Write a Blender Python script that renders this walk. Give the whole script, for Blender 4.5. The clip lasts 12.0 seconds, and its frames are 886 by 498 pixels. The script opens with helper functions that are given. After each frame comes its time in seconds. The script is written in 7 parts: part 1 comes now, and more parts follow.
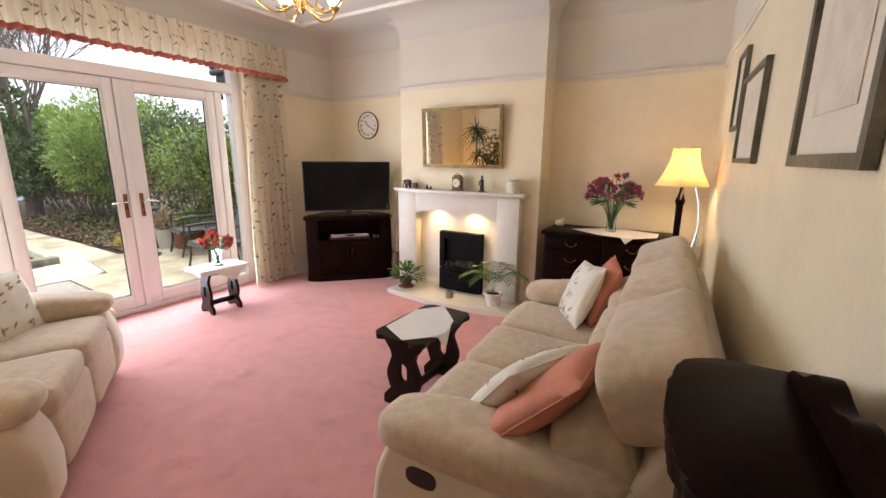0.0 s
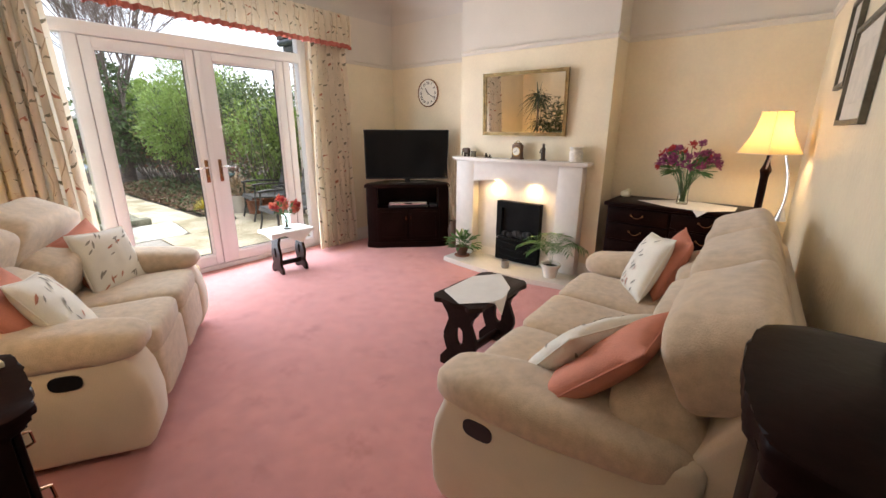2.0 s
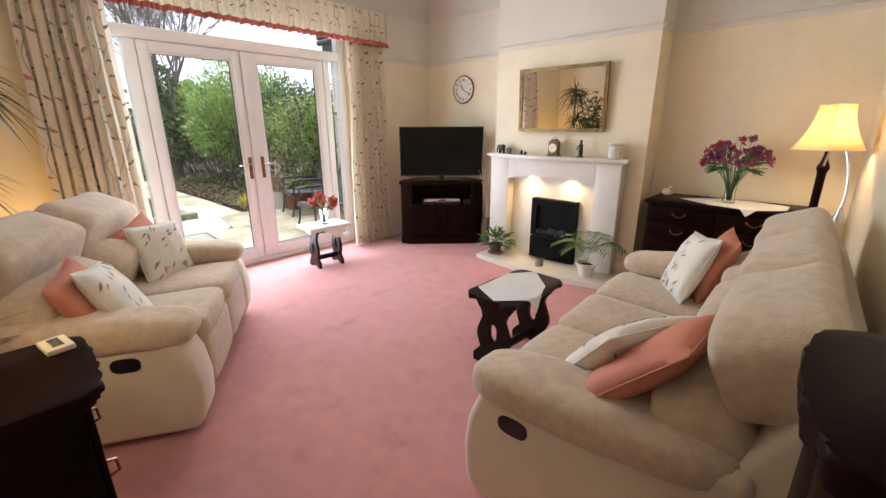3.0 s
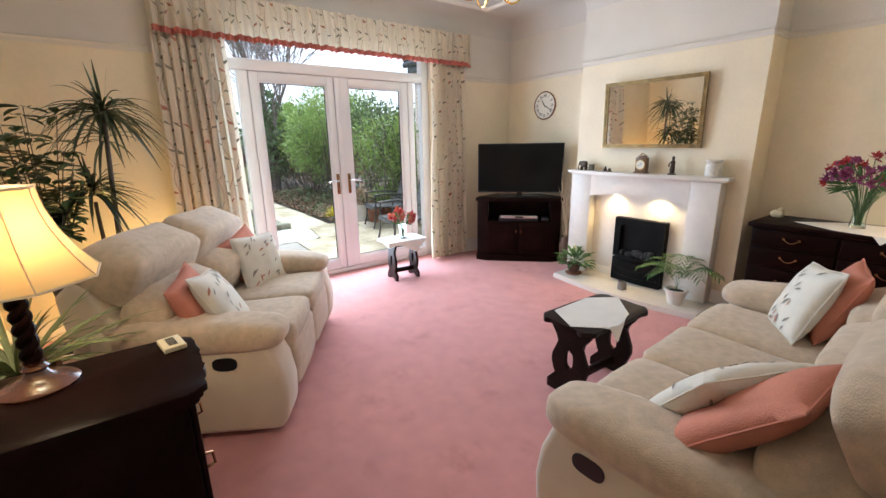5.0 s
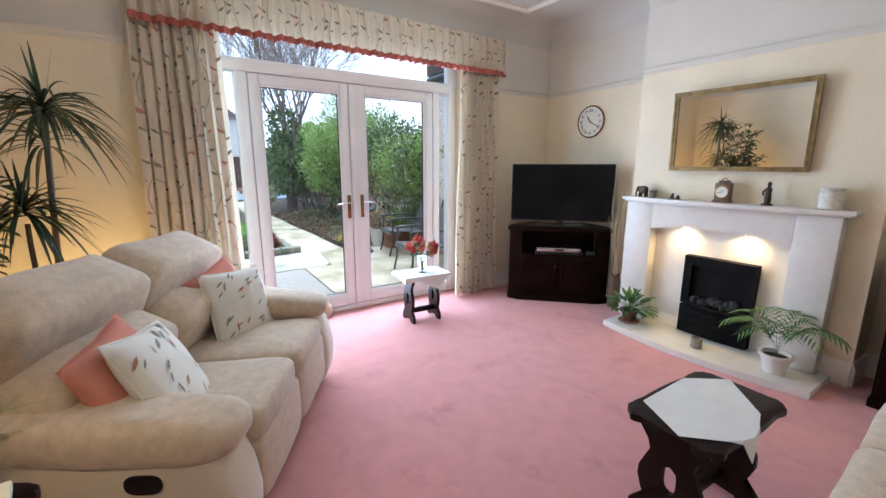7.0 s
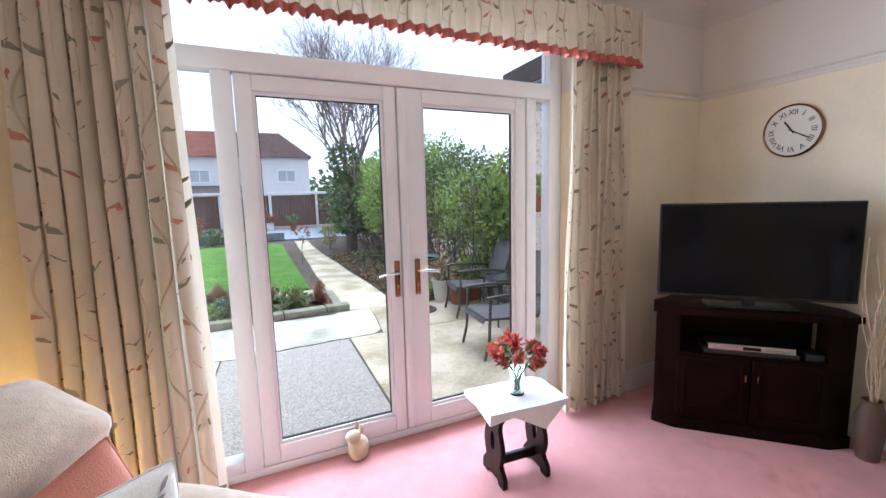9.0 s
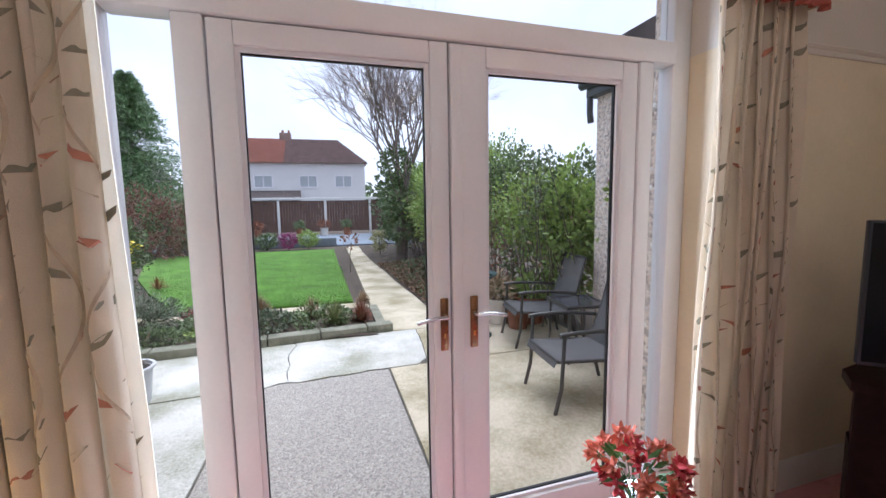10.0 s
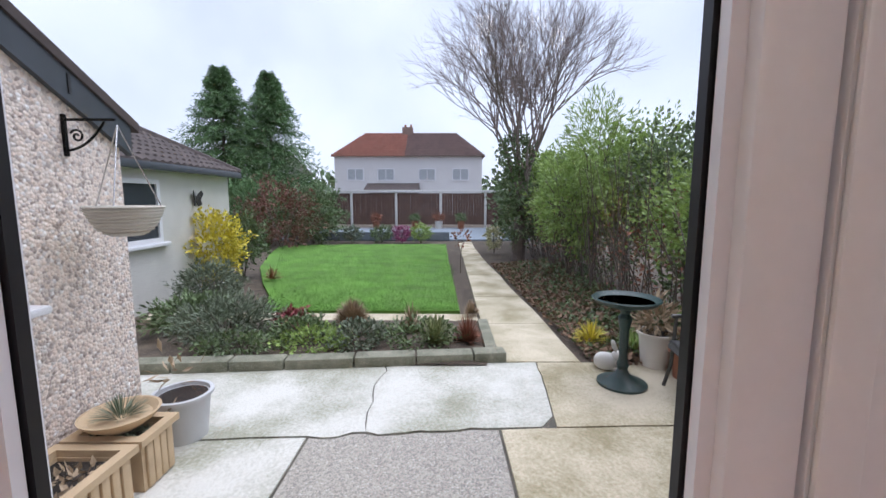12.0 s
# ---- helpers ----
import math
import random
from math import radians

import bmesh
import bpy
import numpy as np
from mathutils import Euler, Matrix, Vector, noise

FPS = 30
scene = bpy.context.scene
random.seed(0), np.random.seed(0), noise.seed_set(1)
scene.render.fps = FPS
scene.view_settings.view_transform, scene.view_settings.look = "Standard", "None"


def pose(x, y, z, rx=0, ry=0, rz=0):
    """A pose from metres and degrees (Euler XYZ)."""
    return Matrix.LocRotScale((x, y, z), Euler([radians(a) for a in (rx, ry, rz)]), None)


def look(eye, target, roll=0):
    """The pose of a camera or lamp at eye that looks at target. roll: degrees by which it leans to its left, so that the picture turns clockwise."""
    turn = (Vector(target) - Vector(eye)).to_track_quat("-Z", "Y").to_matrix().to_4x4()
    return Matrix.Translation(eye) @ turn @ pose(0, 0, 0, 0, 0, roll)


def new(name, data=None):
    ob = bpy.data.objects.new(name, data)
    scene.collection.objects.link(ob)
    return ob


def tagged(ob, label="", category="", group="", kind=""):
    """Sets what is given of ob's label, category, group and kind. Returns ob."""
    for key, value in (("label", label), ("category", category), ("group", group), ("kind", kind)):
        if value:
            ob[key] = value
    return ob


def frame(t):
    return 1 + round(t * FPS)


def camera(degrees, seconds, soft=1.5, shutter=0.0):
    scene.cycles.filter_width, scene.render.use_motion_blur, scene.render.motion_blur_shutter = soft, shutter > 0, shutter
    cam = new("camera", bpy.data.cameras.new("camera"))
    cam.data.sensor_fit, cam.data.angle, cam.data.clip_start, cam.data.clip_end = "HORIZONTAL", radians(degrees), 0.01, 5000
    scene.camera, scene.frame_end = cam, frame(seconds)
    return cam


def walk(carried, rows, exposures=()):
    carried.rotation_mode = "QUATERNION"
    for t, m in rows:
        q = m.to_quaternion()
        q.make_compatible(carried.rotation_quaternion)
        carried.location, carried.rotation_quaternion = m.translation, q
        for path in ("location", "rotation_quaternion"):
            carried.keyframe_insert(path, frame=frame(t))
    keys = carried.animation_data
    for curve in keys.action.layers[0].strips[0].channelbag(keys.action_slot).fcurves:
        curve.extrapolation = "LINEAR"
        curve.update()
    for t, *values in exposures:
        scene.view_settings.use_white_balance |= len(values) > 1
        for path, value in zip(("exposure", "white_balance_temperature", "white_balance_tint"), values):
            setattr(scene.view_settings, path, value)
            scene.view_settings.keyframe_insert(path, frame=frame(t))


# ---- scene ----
cam = camera(94.1, 12.0)
PATH = [
    (0, (1.159, 1.158, 1.472), (0.149, 2.829, 1.041), 0.4),
    (0.5, (1.155, 1.155, 1.457), (0.111, 2.795, 0.986), 0.3),
    (1, (1.156, 1.145, 1.452), (0.066, 2.743, 0.943), 0.3),
    (1.5, (1.15, 1.136, 1.439), (0.005, 2.683, 0.898), 0.2),
    (2, (1.149, 1.119, 1.439), (-0.054, 2.615, 0.878), 0.2),
    (2.5, (1.142, 1.105, 1.442), (-0.115, 2.55, 0.867), 0.1),
    (3, (1.139, 1.094, 1.44), (-0.175, 2.488, 0.865), -0.2),
    (5, (1.125, 1.099, 1.471), (-0.439, 2.236, 0.962), -1.0),
    (5.5, (1.081, 1.147, 1.465), (-0.521, 2.243, 0.984), -0.9),
    (6, (0.926, 1.2, 1.476), (-0.693, 2.28, 1.014), -0.8),
    (6.5, (0.728, 1.274, 1.467), (-0.901, 2.351, 1.033), -0.5),
    (7, (0.481, 1.456, 1.418), (-1.151, 2.54, 1.016), 0.1),
    (7.5, (0.182, 1.708, 1.461), (-1.5, 2.731, 1.114), 0.8),
    (7.7, (0.031, 1.767, 1.437), (-1.672, 2.771, 1.133), 1.0),
    (9.3, (-1.181, 2.212, 1.508), (-3.013, 2.98, 1.275), -1.0),
    (9.5, (-1.336, 2.276, 1.487), (-3.191, 2.989, 1.267), -0.2),
    (10, (-1.704, 2.386, 1.512), (-3.6, 2.984, 1.296), -0.9),
    (10.5, (-2.055, 2.534, 1.513), (-3.999, 2.95, 1.292), -0.5),
    (11, (-2.383, 2.562, 1.5), (-4.35, 2.842, 1.272), 0.1),
    (11.5, (-2.681, 2.544, 1.515), (-4.659, 2.715, 1.273), 0.1),
    (12, (-2.929, 2.568, 1.51), (-4.913, 2.627, 1.269), 0.0),
]
EXPOSURES = [(0, 0.70, 6300, 15), (5.0, 0.80, 5550, 9), (7.5, 0.62, 5100, 8), (9.3, 0.46, 5400, 16), (10.5, -0.08, 5600, 18), (12, -0.12, 5650, 18)]
walk(cam, [(t, look(eye, target, roll)) for t, eye, target, roll in PATH], EXPOSURES)

# ---- daylight: a bright overcast sky ----
world = bpy.data.worlds.new("overcast")
scene.world = world
world.use_nodes = True
wn, wl = world.node_tree.nodes, world.node_tree.links
bg = wn["Background"]
sky = wn.new("ShaderNodeTexSky")
sky.sky_type, sky.sun_disc = "NISHITA", False
sky.sun_elevation, sky.sun_rotation = radians(72), radians(-23)
sky.air_density, sky.dust_density = 1.0, 3.0
cloud = wn.new("ShaderNodeTexNoise")
cloud.inputs["Scale"].default_value, cloud.inputs["Detail"].default_value = 2.2, 5
ramp = wn.new("ShaderNodeValToRGB")
ramp.color_ramp.elements[0].position, ramp.color_ramp.elements[1].position = 0.35, 0.7
ramp.color_ramp.elements[0].color, ramp.color_ramp.elements[1].color = (6.5, 6.8, 7.4, 1), (9.3, 9.4, 9.7, 1)
veil = wn.new("ShaderNodeMix")
veil.data_type = "RGBA"
veil.inputs[0].default_value = 0.82
wl.new(cloud.outputs["Fac"], ramp.inputs[0])
wl.new(sky.outputs[0], veil.inputs[6])
wl.new(ramp.outputs[0], veil.inputs[7])
wl.new(veil.outputs[2], bg.inputs[0])
bg.inputs[1].default_value = 0.15
sun = new("sun", bpy.data.lights.new("sun", "SUN"))
sun.data.energy, sun.data.angle, sun.data.color = 3.3, radians(60), (1, 0.97, 0.93)
sun.matrix_world = look((0, 0, 20), (1.5, -3.6, 8))


def lamp(name, x, y, z, power, radius=0.03, col=(1, 0.72, 0.42)):
    ob = new(name, bpy.data.lights.new(name, "POINT"))
    ob.data.energy, ob.data.shadow_soft_size, ob.data.color = power, radius, col
    ob.location = (x, y, z)
    return ob


def spot(name, p, q, power, angle, radius=0.02, col=(1, 0.64, 0.22)):
    ob = new(name, bpy.data.lights.new(name, "SPOT"))
    ob.data.energy, ob.data.spot_size, ob.data.spot_blend, ob.data.shadow_soft_size, ob.data.color = power, radians(angle), 0.8, radius, col
    ob.matrix_world = look(p, q)
    return ob


# daylight that the sky sends in through the glazed doors
day = new("window_daylight", bpy.data.lights.new("window_daylight", "AREA"))
day.data.shape, day.data.size, day.data.size_y, day.data.energy, day.data.color = "RECTANGLE", 2.15, 2.2, 60, (0.84, 0.93, 1.0)
day.matrix_world = look((-3.20, 2.93, 1.2), (0, 2.93, 1.2))
CHAND = (-1.04, 3.1)
for k in range(5):
    a = k * 2 * math.pi / 5 + 0.3
    lamp("chandelier_bulb", CHAND[0] + 0.27 * math.cos(a), CHAND[1] + 0.27 * math.sin(a), 2.47, 1.1, 0.04, (1, 0.93, 0.84))
lamp("floor_lamp_bulb", 1.075, 4.74, 1.41, 8.0, 0.05)
lamp("table_lamp_bulb", -0.51, 0.755, 1.23, 5.0, 0.05)
for sx in (-1.2, -0.76):
    spot("fire_downlight", (sx, 4.955, 0.905), (sx, 4.95, 0.0), 6.0, 158)

lamp("uplight_bulb", -2.8, 1.05, 0.26, 14, 0.05, (1, 0.66, 0.2))

# ---- mesh helpers ----
PI = math.pi


def box(bm, x0, y0, z0, x1, y1, z1, bevel=0.0, seg=2):
    vs = bmesh.ops.create_cube(bm, size=1)["verts"]
    for v in vs:
        v.co = Vector(((x0 + x1) / 2 + v.co.x * (x1 - x0), (y0 + y1) / 2 + v.co.y * (y1 - y0), (z0 + z1) / 2 + v.co.z * (z1 - z0)))
    if bevel:
        es = list({e for v in vs for e in v.link_edges})
        bmesh.ops.bevel(bm, geom=es, offset=bevel, segments=seg, profile=0.5, affect="EDGES")
    return bm


def lathe(bm, prof, seg=24, at=(0, 0, 0), sx=1, sy=1, cap=True):
    """prof: (radius, z) pairs turned about the z axis."""
    rings = []
    for r, z in prof:
        if r < 1e-5:
            rings.append([bm.verts.new((at[0], at[1], at[2] + z))])
        else:
            rings.append([bm.verts.new((at[0] + sx * r * math.cos(2 * PI * k / seg), at[1] + sy * r * math.sin(2 * PI * k / seg), at[2] + z)) for k in range(seg)])
    for a, b in zip(rings, rings[1:]):
        for k in range(seg):
            j = (k + 1) % seg
            f = [a[k % len(a)], a[j % len(a)], b[j % len(b)], b[k % len(b)]]
            f = list(dict.fromkeys(f))
            if len(f) > 2:
                bm.faces.new(f)
    for ring, flip in ((rings[0], True), (rings[-1], False)):
        if cap and len(ring) > 2:
            bm.faces.new(ring[::-1] if flip else ring)
    return bm


def tube(bm, pts, r, seg=8, r_end=None):
    pts = [Vector(p) for p in pts]
    rings, n = [], len(pts)
    up = None
    for i, p in enumerate(pts):
        d = (pts[min(i + 1, n - 1)] - pts[max(i - 1, 0)]).normalized()
        ref = up if up is not None else (Vector((0, 0, 1)) if abs(d.z) < 0.9 else Vector((1, 0, 0)))
        s = d.cross(ref).normalized()
        up = s.cross(d).normalized()
        rr = r if r_end is None else r + (r_end - r) * i / (n - 1)
        rings.append([bm.verts.new(p + rr * (math.cos(2 * PI * k / seg) * s + math.sin(2 * PI * k / seg) * up)) for k in range(seg)])
    for a, b in zip(rings, rings[1:]):
        for k in range(seg):
            j = (k + 1) % seg
            bm.faces.new((a[k], a[j], b[j], b[k]))
    bm.faces.new(rings[0][::-1])
    bm.faces.new(rings[-1])
    return bm


def arc(p0, p1, p2, n=10):
    p0, p1, p2 = Vector(p0), Vector(p1), Vector(p2)
    return [(1 - t) ** 2 * p0 + 2 * t * (1 - t) * p1 + t * t * p2 for t in (i / n for i in range(n + 1))]


def puff(bm, c, s, e1=0.4, e2=0.4, m=None, nu=28, nv=16, wob=0.0, seed=0):
    """A stuffed, rounded block (superellipsoid) of half sizes s about c."""
    def pw(v, e):
        return math.copysign(abs(v) ** e, v)
    m = m or Matrix()
    rows = []
    for i in range(nv + 1):
        ph = -PI / 2 + PI * i / nv
        row = []
        for k in range(nu):
            th = 2 * PI * k / nu
            p = Vector((s[0] * pw(math.cos(ph), e1) * pw(math.cos(th), e2), s[1] * pw(math.cos(ph), e1) * pw(math.sin(th), e2), s[2] * pw(math.sin(ph), e1)))
            if wob:
                p += wob * noise.noise_vector(p * 6 + Vector((seed, 0, 0)))
            p = m @ p + Vector(c)
            if i in (0, nv) and k:
                continue
            row.append(bm.verts.new(p))
        rows.append(row)
    for a, b in zip(rows, rows[1:]):
        for k in range(nu):
            j = (k + 1) % nu
            f = list(dict.fromkeys([a[k % len(a)], a[j % len(a)], b[j % len(b)], b[k % len(b)]]))
            if len(f) > 2:
                bm.faces.new(f)
    return bm


def slab(bm, outline, z0, z1, m=None, bevel=0.0):
    """A flat board: an outline in x, y raised from z0 to z1, then moved by m."""
    m = m or Matrix()
    lo = [bm.verts.new(m @ Vector((x, y, z0))) for x, y in outline]
    hi = [bm.verts.new(m @ Vector((x, y, z1))) for x, y in outline]
    n = len(lo)
    top, bot = bm.faces.new(hi), bm.faces.new(lo[::-1])
    for k in range(n):
        bm.faces.new((lo[k], lo[(k + 1) % n], hi[(k + 1) % n], hi[k]))
    if bevel:
        bmesh.ops.bevel(bm, geom=list(top.edges), offset=bevel, segments=2, profile=0.5, affect="EDGES")
    return bm


def ring(bm, outer, inner, z0, z1, m=None):
    """A board with one hole: outer and inner outlines of as many points."""
    m = m or Matrix()
    n = len(outer)
    v = [[bm.verts.new(m @ Vector((x, y, z))) for x, y in o] for z in (z0, z1) for o in (outer, inner)]
    for k in range(n):
        j = (k + 1) % n
        bm.faces.new((v[2][k], v[2][j], v[3][j], v[3][k]))
        bm.faces.new((v[0][j], v[0][k], v[1][k], v[1][j]))
        bm.faces.new((v[0][k], v[0][j], v[2][j], v[2][k]))
        bm.faces.new((v[1][j], v[1][k], v[3][k], v[3][j]))
    return bm


def mesh_of(name, bm, material, smooth=35):
    bmesh.ops.recalc_face_normals(bm, faces=bm.faces)
    me = bpy.data.meshes.new(name)
    bm.to_mesh(me)
    bm.free()
    if smooth:
        me.polygons.foreach_set("use_smooth", [True] * len(me.polygons))
        me.set_sharp_from_angle(angle=radians(smooth))
    me.materials.append(material)
    return me


def part(name, bm, material, parent=None, label="", smooth=35):
    ob = new(name, mesh_of(name, bm, material, smooth))
    ob.parent = parent
    return tagged(ob, label)


def thing(name, label, category, m=None, group="", kind=""):
    ob = new(name)
    ob.empty_display_size = 0.1
    ob.matrix_world = m or Matrix()
    return tagged(ob, label, category, group, kind)


def struct(name, bm, material, label="", category="", smooth=0):
    ob = new(name, mesh_of(name, bm, material, smooth))
    return tagged(ob, label, category, kind="structure")


def B():
    return bmesh.new()


def raw(name, verts, faces, material, parent=None, label=""):
    me = bpy.data.meshes.new(name)
    me.from_pydata(verts, [], faces)
    me.materials.append(material)
    ob = new(name, me)
    ob.parent = parent
    return tagged(ob, label, kind="stuff")


# ---- materials ----
def mat(name, col, rough=0.6, metal=0.0, var=0.12, scale=6.0, fine=70.0, bump=0.15, sheen=0.0, coat=0.0, col2=None, island=0.0, spec=0.5, sss=0.0, crease=0.0, span=(0.4, 1.05)):
    mt = bpy.data.materials.new(name)
    mt.use_nodes = True
    n, l = mt.node_tree.nodes, mt.node_tree.links
    p = n["Principled BSDF"]
    tc = n.new("ShaderNodeTexCoord")
    big, small = n.new("ShaderNodeTexNoise"), n.new("ShaderNodeTexNoise")
    big.inputs["Scale"].default_value, big.inputs["Detail"].default_value = scale, 4
    small.inputs["Scale"].default_value, small.inputs["Detail"].default_value = fine, 3
    l.new(tc.outputs["Object"], big.inputs["Vector"])
    l.new(tc.outputs["Object"], small.inputs["Vector"])
    add = n.new("ShaderNodeMath")
    add.operation = "MULTIPLY_ADD"
    add.inputs[1].default_value = 0.45
    l.new(small.outputs["Fac"], add.inputs[0])
    l.new(big.outputs["Fac"], add.inputs[2])
    last = add.outputs[0]
    if island:
        geo = n.new("ShaderNodeNewGeometry")
        ad2 = n.new("ShaderNodeMath")
        ad2.operation = "MULTIPLY_ADD"
        ad2.inputs[1].default_value = island
        l.new(geo.outputs["Random Per Island"], ad2.inputs[0])
        l.new(last, ad2.inputs[2])
        last = ad2.outputs[0]
    rp = n.new("ShaderNodeMapRange")
    rp.inputs[1].default_value, rp.inputs[2].default_value = span[0], span[1] + island
    l.new(last, rp.inputs[0])
    mx = n.new("ShaderNodeMix")
    mx.data_type = "RGBA"
    lo = col2 or tuple(c * (1 - 2 * var) for c in col)
    hi = tuple(min(1, c * (1 + var)) for c in col)
    mx.inputs[6].default_value, mx.inputs[7].default_value = (*lo, 1), (*hi, 1)
    l.new(rp.outputs[0], mx.inputs[0])
    l.new(mx.outputs[2], p.inputs["Base Color"])
    p.inputs["Roughness"].default_value, p.inputs["Metallic"].default_value = rough, metal
    p.inputs["Sheen Weight"].default_value, p.inputs["Coat Weight"].default_value = sheen, coat
    p.inputs["Specular IOR Level"].default_value = spec
    p.inputs["Subsurface Weight"].default_value = sss
    if bump:
        bp = n.new("ShaderNodeBump")
        bp.inputs["Strength"].default_value, bp.inputs["Distance"].default_value = bump, 0.01
        l.new(small.outputs["Fac"], bp.inputs["Height"])
        l.new(bp.outputs[0], p.inputs["Normal"])
        if crease:
            fold = n.new("ShaderNodeTexNoise")
            fold.inputs["Scale"].default_value, fold.inputs["Detail"].default_value, fold.inputs["Distortion"].default_value = 4.5, 2, 0.8
            b2 = n.new("ShaderNodeBump")
            b2.inputs["Strength"].default_value, b2.inputs["Distance"].default_value = crease, 0.03
            l.new(tc.outputs["Object"], fold.inputs["Vector"])
            l.new(fold.outputs["Fac"], b2.inputs["Height"])
            l.new(b2.outputs[0], bp.inputs["Normal"])
    return mt


def pebble_mat(name, a, b, c, scale=55, relief=0.8):
    """Stone chippings thrown into render: cells of several colours with a rough relief."""
    mt = mat(name, a, 0.85, bump=0)
    n, l = mt.node_tree.nodes, mt.node_tree.links
    p = n["Principled BSDF"]
    tc = n["Texture Coordinate"]
    vo = n.new("ShaderNodeTexVoronoi")
    vo.inputs["Scale"].default_value = scale
    l.new(tc.outputs["Object"], vo.inputs["Vector"])
    sep = n.new("ShaderNodeSeparateColor")
    l.new(vo.outputs["Color"], sep.inputs[0])
    rp = n.new("ShaderNodeValToRGB")
    rp.color_ramp.elements[0].color, rp.color_ramp.elements[1].color = (*a, 1), (*b, 1)
    e = rp.color_ramp.elements.new(0.5)
    e.color = (*c, 1)
    e2 = rp.color_ramp.elements.new(0.82)
    e2.color = (a[0] * 0.5, a[1] * 0.5, a[2] * 0.52, 1)
    l.new(sep.outputs[0], rp.inputs[0])
    l.new(rp.outputs[0], p.inputs["Base Color"])
    bp = n.new("ShaderNodeBump")
    bp.inputs["Strength"].default_value, bp.inputs["Distance"].default_value = relief, 0.012
    bp.invert = True
    l.new(vo.outputs["Distance"], bp.inputs["Height"])
    l.new(bp.outputs[0], p.inputs["Normal"])
    return mt


def glass_mat(name, tint=(1, 1, 1), rough=0.0):
    mt = bpy.data.materials.new(name)
    mt.use_nodes = True
    p = mt.node_tree.nodes["Principled BSDF"]
    p.inputs["Base Color"].default_value = (*tint, 1)
    p.inputs["Transmission Weight"].default_value, p.inputs["Roughness"].default_value, p.inputs["IOR"].default_value = 1, rough, 1.45
    return mt


def pane_mat(name):
    """Thin window glass: clear, with the gloss of a pane, stronger at a slant."""
    mt = bpy.data.materials.new(name)
    mt.use_nodes = True
    n, l = mt.node_tree.nodes, mt.node_tree.links
    out = n["Material Output"]
    tr, gl, mx, lw = n.new("ShaderNodeBsdfTransparent"), n.new("ShaderNodeBsdfGlossy"), n.new("ShaderNodeMixShader"), n.new("ShaderNodeLayerWeight")
    pw, ma = n.new("ShaderNodeMath"), n.new("ShaderNodeMath")
    tr.inputs[0].default_value = (0.97, 0.98, 0.975, 1)
    gl.inputs["Roughness"].default_value = 0.01
    lw.inputs["Blend"].default_value = 0.5
    pw.operation, pw.inputs[1].default_value = "POWER", 4.5
    ma.operation, ma.inputs[1].default_value, ma.inputs[2].default_value = "MULTIPLY_ADD", 0.4, 0.012
    l.new(lw.outputs["Facing"], pw.inputs[0])
    l.new(pw.outputs[0], ma.inputs[0])
    l.new(ma.outputs[0], mx.inputs[0])
    l.new(tr.outputs[0], mx.inputs[1])
    l.new(gl.outputs[0], mx.inputs[2])
    l.new(mx.outputs[0], out.inputs[0])
    return mt


def glow_mat(name, col, strength):
    mt = bpy.data.materials.new(name)
    mt.use_nodes = True
    p = mt.node_tree.nodes["Principled BSDF"]
    p.inputs["Base Color"].default_value = (*col, 1)
    p.inputs["Emission Color"].default_value = (*col, 1)
    p.inputs["Emission Strength"].default_value = strength
    return mt


def shade_mat(name, col, strength=0.0):
    """Cloth lampshade that lets its bulb's light through."""
    mt = bpy.data.materials.new(name)
    mt.use_nodes = True
    n, l = mt.node_tree.nodes, mt.node_tree.links
    out = n["Material Output"]
    d, t, mx = n.new("ShaderNodeBsdfDiffuse"), n.new("ShaderNodeBsdfTranslucent"), n.new("ShaderNodeMixShader")
    d.inputs[0].default_value = t.inputs[0].default_value = (*col, 1)
    mx.inputs[0].default_value = 0.6
    l.new(d.outputs[0], mx.inputs[1])
    l.new(t.outputs[0], mx.inputs[2])
    l.new(mx.outputs[0], out.inputs[0])
    return mt


M_WALL = mat("wallpaper_cream", (0.79, 0.69, 0.50), 0.5, var=0.05, scale=3, fine=45, bump=0.14)
M_EMBOSS = mat("embossed_wallpaper", (0.79, 0.69, 0.50), 0.42, var=0.05, scale=3, fine=38, bump=0.5)
M_WALLUP = mat("paint_offwhite", (0.68, 0.63, 0.55), 0.7, var=0.04, scale=2, fine=90, bump=0.1)
M_CEIL = mat("ceiling_paint", (0.62, 0.59, 0.54), 0.8, var=0.03, scale=2, bump=0.05)
M_TRIM = mat("gloss_trim", (0.80, 0.75, 0.68), 0.35, var=0.03, bump=0.03)
M_CARPET = mat("rose_carpet", (0.65, 0.29, 0.275), 0.95, var=0.07, scale=9, fine=330, bump=0.5, sheen=0.3, spec=0.1)
M_CARPET_N, M_CARPET_L = M_CARPET.node_tree.nodes, M_CARPET.node_tree.links
tread, tramp, soil_mix = M_CARPET_N.new("ShaderNodeTexNoise"), M_CARPET_N.new("ShaderNodeValToRGB"), M_CARPET_N.new("ShaderNodeMix")
tread.inputs["Scale"].default_value, tread.inputs["Detail"].default_value, tread.inputs["Roughness"].default_value = 3.2, 9, 0.72
tramp.color_ramp.elements[0].position, tramp.color_ramp.elements[1].position = 0.55, 0.76
soil_mix.data_type = "RGBA"
soil_mix.inputs[7].default_value = (0.43, 0.165, 0.15, 1)
carpet_out = M_CARPET_N["Principled BSDF"].inputs["Base Color"]
M_CARPET_L.new(carpet_out.links[0].from_socket, soil_mix.inputs[6])
